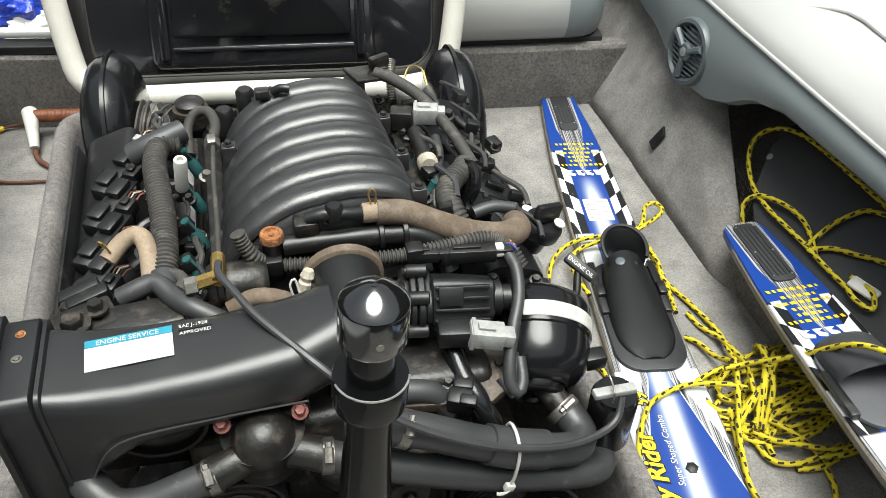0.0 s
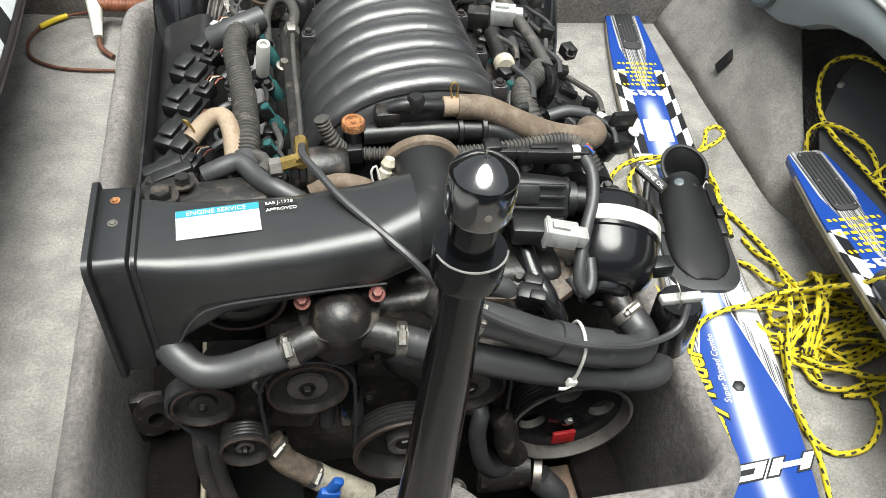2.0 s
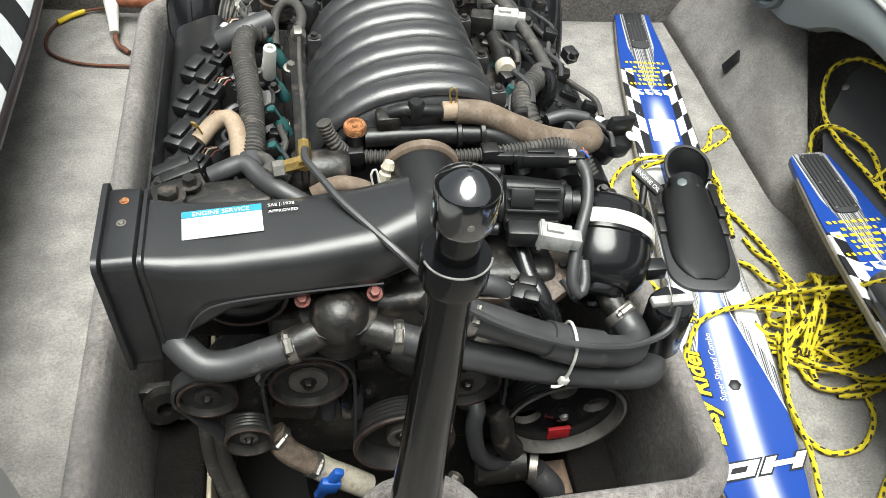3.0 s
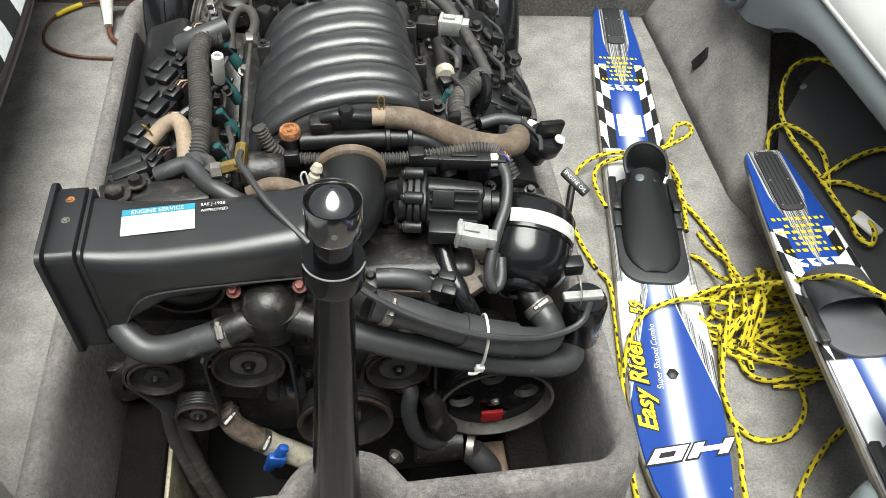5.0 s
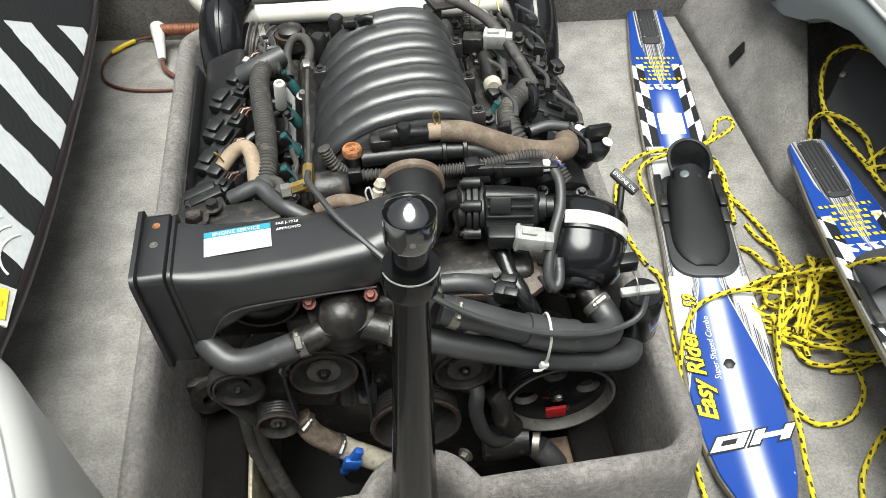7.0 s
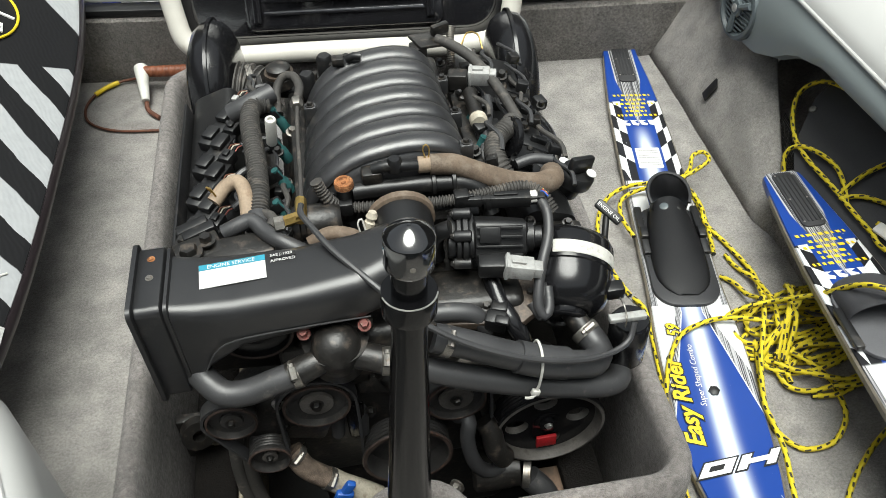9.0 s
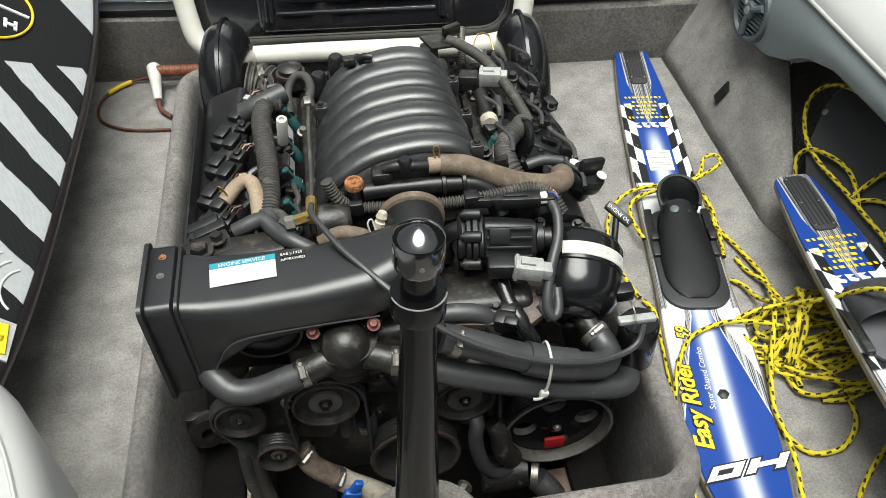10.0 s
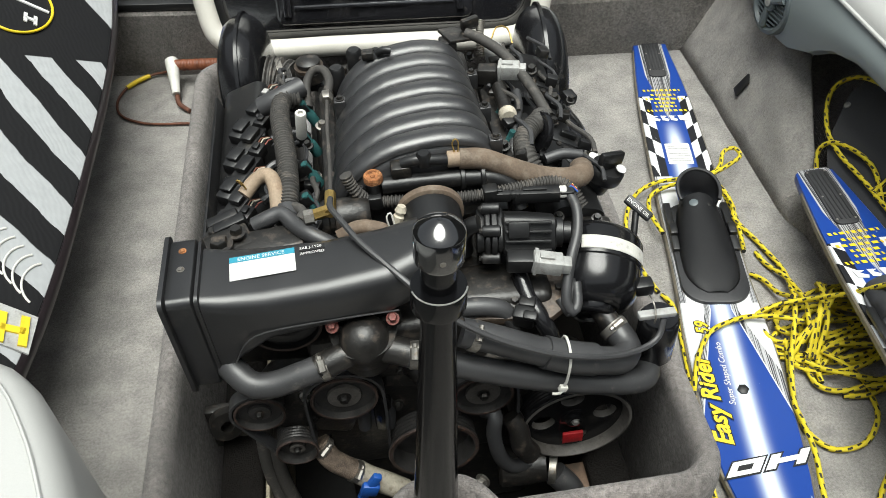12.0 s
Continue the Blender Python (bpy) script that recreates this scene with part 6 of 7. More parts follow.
def ski_material():
    m = bpy.data.materials.new("ski_graphics")
    m.use_nodes = True
    k = Nodes(m)
    b = k.n["Principled BSDF"]
    vec, u, v = k.uv()
    u = k.do("ADD", u, k.do("MULTIPLY", 0.03, k.less(u, 0.62, 0.02)))
    av = k.do("ABSOLUTE", v)
    blue, white, black = (0.010, 0.045, 0.245), (0.62, 0.63, 0.64), (0.012, 0.012, 0.014)
    streak_n = k.noise(k.stretch(vec, 3, 420), 1.0, 4)
    streak = k.mix(k.less(0.5, streak_n, 0.06), (0.03, 0.03, 0.035), (0.42, 0.42, 0.43))
    glow = k.do("POWER", 2.718, k.do("MULTIPLY", -1.0, k.do("POWER", k.do("DIVIDE", av, 0.015), 2.0)))
    centre = k.mix(glow, blue, (0.75, 0.82, 0.88))
    # chequers
    cu = k.do("FLOOR", k.do("ADD", k.do("DIVIDE", u, 0.058), k.do("MULTIPLY", av, 17.0)))
    cv = k.do("FLOOR", k.do("DIVIDE", k.do("SUBTRACT", av, 0.036), 0.020))
    odd = k.do("MODULO", k.do("ADD", cu, cv), 2.0)
    checks = k.mix(k.do("ABSOLUTE", odd), white, black)
    col = white
    # tail
    tail = k.mix(k.less(av, k.do("SUBTRACT", 0.034, k.do("MULTIPLY", k.do("MAXIMUM", k.do("SUBTRACT", u, 0.24), 0.0), 0.16))), blue, streak)
    side = k.mix(k.less(0.34, u), blue, checks)
    mid = k.mix(k.less(0.44, u, 0.02), tail, k.mix(k.less(0.50, u, 0.05), blue, centre))
    front_half = k.mix(k.less(av, 0.037), side, mid)
    wide_tail = k.mix(k.less(u, 0.34), front_half, tail)
    # middle, under the binding
    white_mid = k.mix(k.less(av, 0.03), k.mix(k.less(0.066, av), white, streak), centre)
    col = k.mix(k.less(0.64, u), wide_tail, white_mid)
    # front
    hb = k.do("ADD", 0.022, k.do("MULTIPLY", k.do("MAXIMUM", k.do("SUBTRACT", u, 1.06), 0.0), 0.24))
    hs = k.do("ADD", hb, k.do("ADD", 0.012, k.do("MULTIPLY", k.do("MAXIMUM", k.do("SUBTRACT", u, 1.10), 0.0), 0.10)))
    line = k.less(k.do("ABSOLUTE", k.do("SUBTRACT", av, hb)), 0.0012, 0.0005)
    front = k.mix(k.less(av, hb), k.mix(k.less(av, hs), white, streak), centre)
    front = k.mix(line, front, (0.6, 0.62, 0.65))
    col = k.mix(k.less(1.04, u), col, front)
    # scratches
    sc = k.less(0.735, k.noise(k.stretch(vec, 40, 160), 1.0, 5), 0.015)
    col = k.mix(k.do("MULTIPLY", sc, 0.7), col, (0.6, 0.62, 0.64))
    k.l.new(col, b.inputs["Base Color"])
    b.inputs["Roughness"].default_value = 0.3
    k.l.new(k.do("ADD", 0.22, k.do("MULTIPLY", k.noise(vec, 14, 5), 0.2)), b.inputs["Roughness"])
    return m


SKI = ski_material()
HALF = [(0.0, 0.030), (0.012, 0.041), (0.05, 0.046), (0.2, 0.060), (0.34, 0.069), (0.57, 0.075), (0.98, 0.079), (1.1, 0.085), (1.22, 0.087), (1.35, 0.083), (1.43, 0.076), (1.49, 0.065), (1.54, 0.047), (1.575, 0.026), (1.59, 0.006)]


def half_width(u):
    for (a, wa), (b, wb) in zip(HALF, HALF[1:]):
        if a <= u <= b:
            f = (u - a) / (b - a)
            return wa + (wb - wa) * f
    return HALF[-1][1]


def build_ski(at, along, up, label, boot_mat, lettered, rear_toe=False, tail=0.0):
    """A combo water ski; along: from tail to tip."""
    u_dir = Vector(along).normalized()
    z_dir = Vector(up)
    z_dir = (z_dir - u_dir * z_dir.dot(u_dir)).normalized()
    v_dir = z_dir.cross(u_dir)
    m = Matrix((u_dir, v_dir, z_dir)).transposed().to_4x4()
    m.translation = Vector(at)
    s = thing("water_ski", at, label, "water ski", "pair of combo water skis")
    du = -0.055 if rear_toe else 0.0

    def rise(u):
        return 0.045 * max(0, (u - 1.30) / 0.29) ** 2.2

    def add(name, bm, mat, parent=s, text=""):
        bm.transform(m)
        return part(name, bm, mat, parent, text)

    bm = B()
    uvl = bm.loops.layers.uv.verify()
    rows, us = [], [tail + a for a, w in HALF[:3]] + [0.05 + 1.54 * i / 60 for i in range(1, 61)]
    for u in us:
        w = half_width(u - tail if u < 0.05 + tail + 1e-6 else min(u, 1.589))
        z = rise(u)
        rows.append([(u, -w, z + 0.004), (u, -w * 0.985, z + 0.018), (u, -w * 0.95, z + 0.021), (u, 0, z + 0.022), (u, w * 0.95, z + 0.021), (u, w * 0.985, z + 0.018), (u, w, z + 0.004), (u, w * 0.9, z), (u, -w * 0.9, z)])
    loft(bm, rows)
    for f in bm.faces:
        for lp in f.loops:
            lp[uvl].uv = (lp.vert.co.x - du, lp.vert.co.y)
    add("deck", bm, SKI, s, "printed blue, white and black chequered ski deck")
    for sg in (-1, 1):
        bm = B()
        loft(bm, [[(u, sg * (half_width(min(u, 1.589)) + o), rise(u) + h) for o, h in ((-0.002, 0.001), (0.0015, 0.003), (0.0015, 0.016), (-0.002, 0.019))] for u in us[3:-1]])
        add("edge", bm, "ski_edge", s, "bare laminate edge")
    pad = add("tail_pad", prism(B(), rounded(0.008 + tail * 0.6, 0.205 - tail * 0.2, -0.024, 0.024, 0.014, 4), Matrix.Translation((0, 0, 0.0215)), 0.004, 0.0015), "soft_black", s, "black ridged tail pad")
    for k in range(5):
        add("ridge", prism(B(), rounded(0.02 + tail * 0.6, 0.19, -0.017 + 0.0085 * k - 0.0018, -0.017 + 0.0085 * k + 0.0018, 0.0015, 2), Matrix.Translation((0, 0, 0.025)), 0.002, 0), "soft_black", pad)
    for uu in (0.02 + tail * 0.6, 0.11, 0.19):
        for vv in (-0.018, 0.018):
            add("screw", bolt_head(B(), (uu, vv, 0.0262), (0, 0, 1), 0.0025, 0.001, False), "steel", pad)
    rnd = random.Random(7)
    for k, (u0, wd) in enumerate(((0.285, 0.052), (0.306, 0.034), (0.324, 0.05), (0.342, 0.03), (0.358, 0.028), (0.376, 0.052))):
        v0, v1, uu = -wd, wd, u0 + du
        x = v0
        while x < v1 - 0.004:
            w = rnd.uniform(0.006, 0.014)
            add("print_bar", prism(B(), [(uu - 0.004, x), (uu + 0.004, x + 0.002), (uu + 0.004, min(x + w, v1)), (uu - 0.004, min(x + w, v1) - 0.002)], Matrix.Translation((0, 0, 0.0226)), 0.0003), "yellow", s)
            x += w + 0.003
    for k, (a, c) in enumerate(((-0.048, -0.026), (-0.022, -0.004), (0.0, 0.018), (0.022, 0.046))):
        add("print_shape", prism(B(), [(0.398 + du, a), (0.418 + du, a + 0.004), (0.422 + du, c), (0.414 + du, c + 0.003), (0.406 + du, (a + c) / 2), (0.40 + du, c)], Matrix.Translation((0, 0, 0.0226)), 0.0004), "white_ink", s)
    if not rear_toe:
        add("print_label", prism(B(), rounded(0.515, 0.595, -0.03, 0.03, 0.003, 2), Matrix.Translation((0, 0, 0.0224)), 0.0004), "sticker", s, "white printed notice")
        for k in range(7):
            add("print_line", rbox(B(), (0.526 + 0.0095 * k, 0, 0.0230), (0.0022, 0.05, 0.0003), 0), "grey_plastic", s)
    if lettered:
        # block emblem near the tip, and the words beside the centre stripe
        def draped(name, pts, z, mat, h=0.0006):
            """A flat shape in the emblem's slanted frame (s across, t towards the tail)."""
            poly = [(1.446 - 0.034 * (p / 0.16) - (0.034 - q) * 0.95, -0.072 + p * 0.90 + 0.55 * (0.034 - q)) for p, q in pts]
            bm = B()
            prism(bm, poly, Matrix.Translation((0, 0, 0.0224 + z)), h)
            for vert in bm.verts:
                vert.co.z += rise(vert.co.x)
            add(name, bm, mat, s)

        def outlined(pts):
            cx, cy = sum(p for p, q in pts) / len(pts), sum(q for p, q in pts) / len(pts)
            grow = [(p + math.copysign(0.004, p - cx), q + math.copysign(0.004, q - cy)) for p, q in pts]
            draped("emblem_outline", grow, 0.0004, "ink")
            draped("emblem_shape", pts, 0.0014, "white_ink")

        outlined([(0.0, 0.0), (0.066, 0.0), (0.066, 0.034), (0.0, 0.034)])
        outlined([(0.078, 0.0), (0.098, 0.0), (0.098, 0.034), (0.078, 0.034)])
        outlined([(0.138, 0.0), (0.158, 0.0), (0.158, 0.034), (0.138, 0.034)])
        draped("emblem_shape", [(0.096, 0.011), (0.140, 0.011), (0.140, 0.023), (0.096, 0.023)], 0.0014, "white_ink")
        draped("emblem_hole", [(0.016, 0.011), (0.046, 0.011), (0.046, 0.023), (0.016, 0.023)], 0.0024, "ink", 0.0004)
        tm = m @ axes_pose((1.376, -0.042, 0.0238), (-1, -0.05, 0), (0, -1, 0))
        lettering("lettering", "Easy Rider", tm, 0.0445, "ink", s, 0.3, 0.0002, 1.04, 0.0034)
        lettering("lettering", "Easy Rider", tm @ Matrix.Translation((0.0, 0.0, 0.0006)), 0.0445, "yellow", s, 0.3, 0.0002, 1.04, 0.0013)
        tm2 = m @ axes_pose((1.125, -0.036, 0.0232), (-1, 0, 0), (0, -1, 0))
        lettering("lettering", "59", tm2, 0.036, "ink", s, 0.25, 0.0002, 0.9, 0.0025)
        lettering("lettering", "59", tm2 @ Matrix.Translation((0, 0, 0.0006)), 0.036, "yellow", s, 0.25, 0.0002, 0.9, 0.0008)
        tm3 = m @ axes_pose((1.290, -0.020, 0.0232), (-1, 0, 0), (0, -1, 0))
        lettering("lettering", "Super Shaped Combo", tm3, 0.0165, "white_ink", s, 0.2, 0.0002, 1.0)
    add("fin_bolt", lathe(B(), (1.256, 0.0, 0.022), (0, 0, 1), [(0.011, 0), (0.011, 0.004), (0.006, 0.007), (0, 0.007)], 6), "ink", s, "black fin bolt")
    # binding
    bd = add("binding_plate", prism(B(), rounded(0.745, 1.045, -0.070, 0.070, 0.050, 8), Matrix.Translation((0, 0, 0.022)), 0.008, 0.002), boot_mat, s, "black rubber binding plate")
    for vv in (-1, 1):
        add("side_rail", rbox(B(), (0.825, vv * 0.064, 0.031), (0.15, 0.016, 0.014), 0.003), "plastic", bd, "black slide rail")
        add("rail_block", rbox(B(), (0.84, vv * 0.064, 0.040), (0.036, 0.018, 0.014), 0.004), "plastic", bd)
        for k in range(6):
            add("rivet", lathe(B(), (0.875 + 0.027 * k, vv * (0.063 - 0.0011 * k * k), 0.030), (0, 0, 1), [(0.003, 0), (0.003, 0.001), (0, 0.0016)], 8), "plastic", bd)
    if rear_toe:
        # extra toe loop for the rear foot
        pl = add("rear_plate", prism(B(), rounded(0.385, 0.585, -0.060, 0.060, 0.05, 8), Matrix.Translation((0, 0, 0.0222)), 0.007, 0.002), "grey_boot", s, "grey foam rear foot plate")
        rows4 = []
        for i in range(9):
            f = i / 8
            row = []
            for j in range(15):
                a = math.pi * j / 14
                row.append((0.405 + 0.085 * f + 0.02 * math.sin(a) * (f - 0.3), -math.cos(a) * (0.054 + 0.004 * f), 0.028 + math.sin(a) ** 0.75 * (0.030 + 0.022 * f)))
            rows4.append(row)
        bm = B()
        loft(bm, rows4, closed=False)
        bmesh.ops.solidify(bm, geom=bm.faces[:], thickness=0.005)
        add("rear_toe_loop", bm, "grey_boot", s, "arched grey foam rear toe loop")
        for vv in (-1, 1):
            add("side_rail", rbox(B(), (0.505, vv * 0.062, 0.031), (0.10, 0.016, 0.012), 0.003), "plastic", pl, "black clamping bar")
    # toe piece: an arched sheet that closes to the front
    rows2 = []
    for i in range(23):
        f = i / 22
        u = 0.768 + 0.252 * f
        wide = (0.042 + 0.017 * math.sin(math.pi * min(1, f * 0.8)) ** 0.8) * max(0.0, 1 - max(0, (f - 0.72) / 0.30) ** 2.4) ** 0.5
        high = 0.040 * (1 - f) ** 0.9 + 0.005
        row = []
        for j in range(17):
            a = math.pi * j / 16
            row.append((u - 0.010 * math.sin(a) ** 2 * (1 - f) ** 3, -math.cos(a) * wide, 0.030 + math.sin(a) ** 0.8 * high))
        rows2.append(row)
    bm = B()
    loft(bm, rows2, closed=False)
    bmesh.ops.solidify(bm, geom=bm.faces[:], thickness=0.004)
    toe = add("toe_piece", bm, boot_mat, s, "arched rubber toe piece")
    add("toe_hole", lathe(B(), (0.786, -0.014, 0.0690), (0.15, -0.25, 1), [(0.0095, 0), (0.010, 0.001), (0.0085, 0.0018), (0, 0.0012)], 18), "slate", toe)
    add("toe_hole", lathe(B(), (0.790, 0.020, 0.0670), (0.15, 0.4, 1), [(0.006, 0), (0.006, 0.001), (0.0045, 0.0018), (0, 0.0012)], 14), "ink", toe)
    # heel cup: a flared collar open to the toe, with a rolled upper edge
    bm = B()
    rows3, lip = [], []
    for j in range(25):
        a = radians(62 + 236 * j / 24)
        cu, cv = 0.772 + 0.046 * math.cos(a), 0.039 * math.sin(a)
        lift = max(0.0, 0.5 - 0.5 * math.cos(a)) ** 0.6
        ring = [(cu + 0.004 * math.cos(a), cv, 0.026), (cu, cv * 1.0, 0.045), (cu - 0.008 * lift, cv * 1.06, 0.053 + 0.020 * lift), (cu - 0.018 * lift, cv * 1.15, 0.058 + 0.036 * lift), (cu - 0.022 * lift, cv * 1.19, 0.059 + 0.039 * lift)]
        rows3.append(ring)
        lip.append(ring[-1])
    loft(bm, rows3, closed=False)
    bmesh.ops.solidify(bm, geom=bm.faces[:], thickness=0.004)
    cup = add("heel_cup", bm, boot_mat, s, "black rubber heel cup")
    add("rolled_edge", tube(B(), lip, 0.0042, 8, 0.008), "soft_black", cup)
    return s


build_ski((0.871, 1.936, 0.002), (-0.1686, -0.9857, 0), (0, 0, 1), "blue and white combo water ski lying on the carpet", "boot", True, tail=-0.078)
build_ski((0.9862, 1.160, 0.106), (-0.1210, -0.9851, 0.1219), (-0.093, 0.12, 0.99), "blue and white combo water ski propped up on the step moulding", "boot", False, True)


def rope_material():
    m = bpy.data.materials.new("yellow_black_rope")
    m.use_nodes = True
    k = Nodes(m)
    b = k.n["Principled BSDF"]
    vec, u, v = k.uv()
    along = k.do("FRACT", k.do("DIVIDE", u, 0.020))
    turn = k.do("FRACT", k.do("ADD", k.do("MULTIPLY", v, 3.0), k.do("DIVIDE", u, 0.06)))
    fleck = k.do("MULTIPLY", k.less(along, 0.50, 0.03), k.less(turn, 0.42, 0.05))
    strands = k.do("SINE", k.do("ADD", k.do("MULTIPLY", v, 37.7), k.do("MULTIPLY", u, 1500.0)))
    yel = k.mix(k.noise(vec, 30, 4), (0.52, 0.40, 0.01), (0.80, 0.66, 0.03))
    k.l.new(k.mix(fleck, yel, (0.015, 0.015, 0.012)), b.inputs["Base Color"])
    b.inputs["Roughness"].default_value = 0.55
    bp = k.n.new("ShaderNodeBump")
    bp.inputs["Strength"].default_value, bp.inputs["Distance"].default_value = 0.6, 0.0012
    k.l.new(strands, bp.inputs["Height"])
    k.l.new(bp.outputs[0], b.inputs["Normal"])
    return m


def build_rope():
    """One long tow rope: the laid runs, and a tangled heap between the skis."""
    rope = rope_material()
    r = thing("tow_rope", (0.86, 0.85, 0.0), "tangled yellow and black braided tow rope in a loose heap", "rope")
    R = 0.0051
    runs = []
    runs.append([(0.590, 0.974, 0.008), (0.575, 1.05, 0.008), (0.572, 1.13, 0.010), (0.590, 1.205, 0.016), (0.626, 1.257, 0.03), (0.683, 1.283, 0.036), (0.745, 1.275, 0.045), (0.80, 1.262, 0.06), (0.835, 1.287, 0.060), (0.863, 1.336, 0.058), (0.899, 1.354, 0.050), (0.900, 1.321, 0.052), (0.857, 1.286, 0.06), (0.81, 1.262, 0.062), (0.762, 1.255, 0.054), (0.70, 1.26, 0.040), (0.655, 1.24, 0.034), (0.640, 1.19, 0.03), (0.645, 1.12, 0.032)])
    runs.append([(0.79, 1.255, 0.055), (0.825, 1.235, 0.035), (0.838, 1.19, 0.015), (0.829, 1.156, 0.010), (0.850, 1.076, 0.010), (0.866, 0.986, 0.014), (0.850, 0.915, 0.03), (0.835, 0.873, 0.045), (0.800, 0.80, 0.04), (0.771, 0.741, 0.03), (0.738, 0.655, 0.03), (0.734, 0.612, 0.03), (0.728, 0.550, 0.03), (0.705, 0.465, 0.03), (0.69, 0.36, 0.02), (0.70, 0.25, 0.008)])
    runs.append([(0.80, 1.262, 0.05), (0.83, 1.225, 0.02), (0.836, 1.17, 0.008), (0.822, 1.10, 0.008), (0.80, 1.04, 0.026)])
    runs.append([(0.595, 0.966, 0.008), (0.606, 0.930, 0.010), (0.598, 0.86, 0.008), (0.578, 0.75, 0.008), (0.560, 0.66, 0.008), (0.546, 0.58, 0.008), (0.534, 0.50, 0.008), (0.53, 0.40, 0.008), (0.555, 0.36, 0.008), (0.56, 0.43, 0.010)])
    runs.append([(0.85, 0.82, 0.03), (0.80, 0.833, 0.045), (0.74, 0.854, 0.038), (0.690, 0.850, 0.036), (0.642, 0.830, 0.035), (0.597, 0.772, 0.034), (0.572, 0.71, 0.015), (0.556, 0.65, 0.012), (0.548, 0.58, 0.012)])
    runs.append([(0.79, 0.80, 0.02), (0.753, 0.690, 0.012), (0.742, 0.63, 0.008), (0.752, 0.585, 0.008), (0.778, 0.559, 0.008), (0.833, 0.563, 0.008), (0.880, 0.605, 0.008), (0.893, 0.654, 0.010), (0.883, 0.70, 0.02), (0.85, 0.74, 0.03), (0.82, 0.77, 0.03)])
    runs.append([(0.80, 0.86, 0.06), (0.84, 0.852, 0.07), (0.875, 0.79, 0.15), (0.90, 0.72, 0.247), (0.94, 0.66, 0.265), (1.0, 0.62, 0.23), (1.06, 0.55, 0.10)])
    runs.append([(1.08, 0.62, 0.25), (1.0, 0.585, 0.12), (0.924, 0.558, 0.012), (0.870, 0.52, 0.008), (0.828, 0.483, 0.008), (0.797, 0.444, 0.008), (0.775, 0.38, 0.008), (0.77, 0.30, 0.008)])
    runs.append([(1.046, 0.90, 0.168), (1.043, 0.964, 0.166), (1.041, 1.04, 0.166), (1.038, 1.10, 0.164), (1.036, 1.16, 0.162), (1.044, 1.233, 0.165), (1.068, 1.302, 0.186), (1.098, 1.335, 0.214), (1.131, 1.319, 0.243), (1.149, 1.261, 0.260), (1.155, 1.173, 0.265), (1.157, 1.074, 0.266), (1.16, 0.9, 0.268)])
    runs.append([(1.020, 1.19, 0.08), (1.022, 1.215, 0.13), (1.036, 1.20, 0.164), (1.052, 1.15, 0.182), (1.062, 1.09, 0.186), (1.056, 1.04, 0.176), (1.043, 1.00, 0.166)])
    runs.append([(1.038, 1.02, 0.164), (1.067, 0.996, 0.184), (1.086, 0.953, 0.201), (1.103, 0.913, 0.216), (1.125, 0.84, 0.236)])
    runs.append([(1.040, 1.03, 0.166), (1.090, 1.037, 0.206), (1.121, 1.028, 0.234), (1.139, 1.013, 0.250), (1.155, 0.97, 0.264)])
    runs.append([(1.046, 0.91, 0.168), (1.040, 0.87, 0.170), (1.050, 0.84, 0.176), (1.066, 0.87, 0.186), (1.060, 0.92, 0.180)])
    runs.append([(0.835, 1.05, 0.007), (0.842, 1.01, 0.008), (0.858, 0.96, 0.02), (0.855, 0.90, 0.04), (0.85, 0.86, 0.05), (0.83, 0.80, 0.05)])
    runs.append([(0.798, 0.99, 0.007), (0.815, 0.965, 0.012), (0.825, 0.92, 0.02), (0.83, 0.88, 0.05)])
    rnd = random.Random(11)
    # heap: long flattened loops that lie over each other and run under the second ski
    for i in range(11):
        cx, cy = 0.872 + rnd.uniform(-0.035, 0.055), 0.785 + rnd.uniform(-0.085, 0.075)
        rx, ry, tilt = rnd.uniform(0.075, 0.135), rnd.uniform(0.030, 0.070), rnd.uniform(-0.45, 0.35)
        z = 0.008 + 0.0032 * i
        pts = []
        a0 = rnd.uniform(0, 6.28)
        turns = rnd.uniform(0.75, 1.2)
        for k in range(12):
            a = a0 + 2 * math.pi * turns * k / 11
            px, py = rx * math.cos(a) * rnd.uniform(0.96, 1.04), ry * math.sin(a) * rnd.uniform(0.94, 1.06)
            pts.append((min(0.995, max(0.758, cx + px * math.cos(tilt) - py * math.sin(tilt))), cy + px * math.sin(tilt) + py * math.cos(tilt), max(0.007, z * (1 - 0.6 * (math.hypot(px, py) / 0.14)) + rnd.uniform(-0.003, 0.006))))
        runs.append(pts)
    for i in range(5):
        a = rnd.uniform(0.2, 1.2)
        c = Vector((0.865, 0.83, 0.05))
        d = Vector((math.cos(a), math.sin(a), 0)) * rnd.uniform(0.07, 0.12)
        runs.append([c - d * 0.9 + Vector((0, 0, -0.03)), c - d * 0.3 + Vector((rnd.uniform(-0.02, 0.02), 0, 0.02)), c + d * 0.4 + Vector((0, rnd.uniform(-0.02, 0.02), 0.02)), c + d + Vector((0, 0, -0.03))])
    for pts in runs:
        part("strand", tube(B(), pts, R, 10, 0.006, twist_uv=True), rope, r)


build_rope()


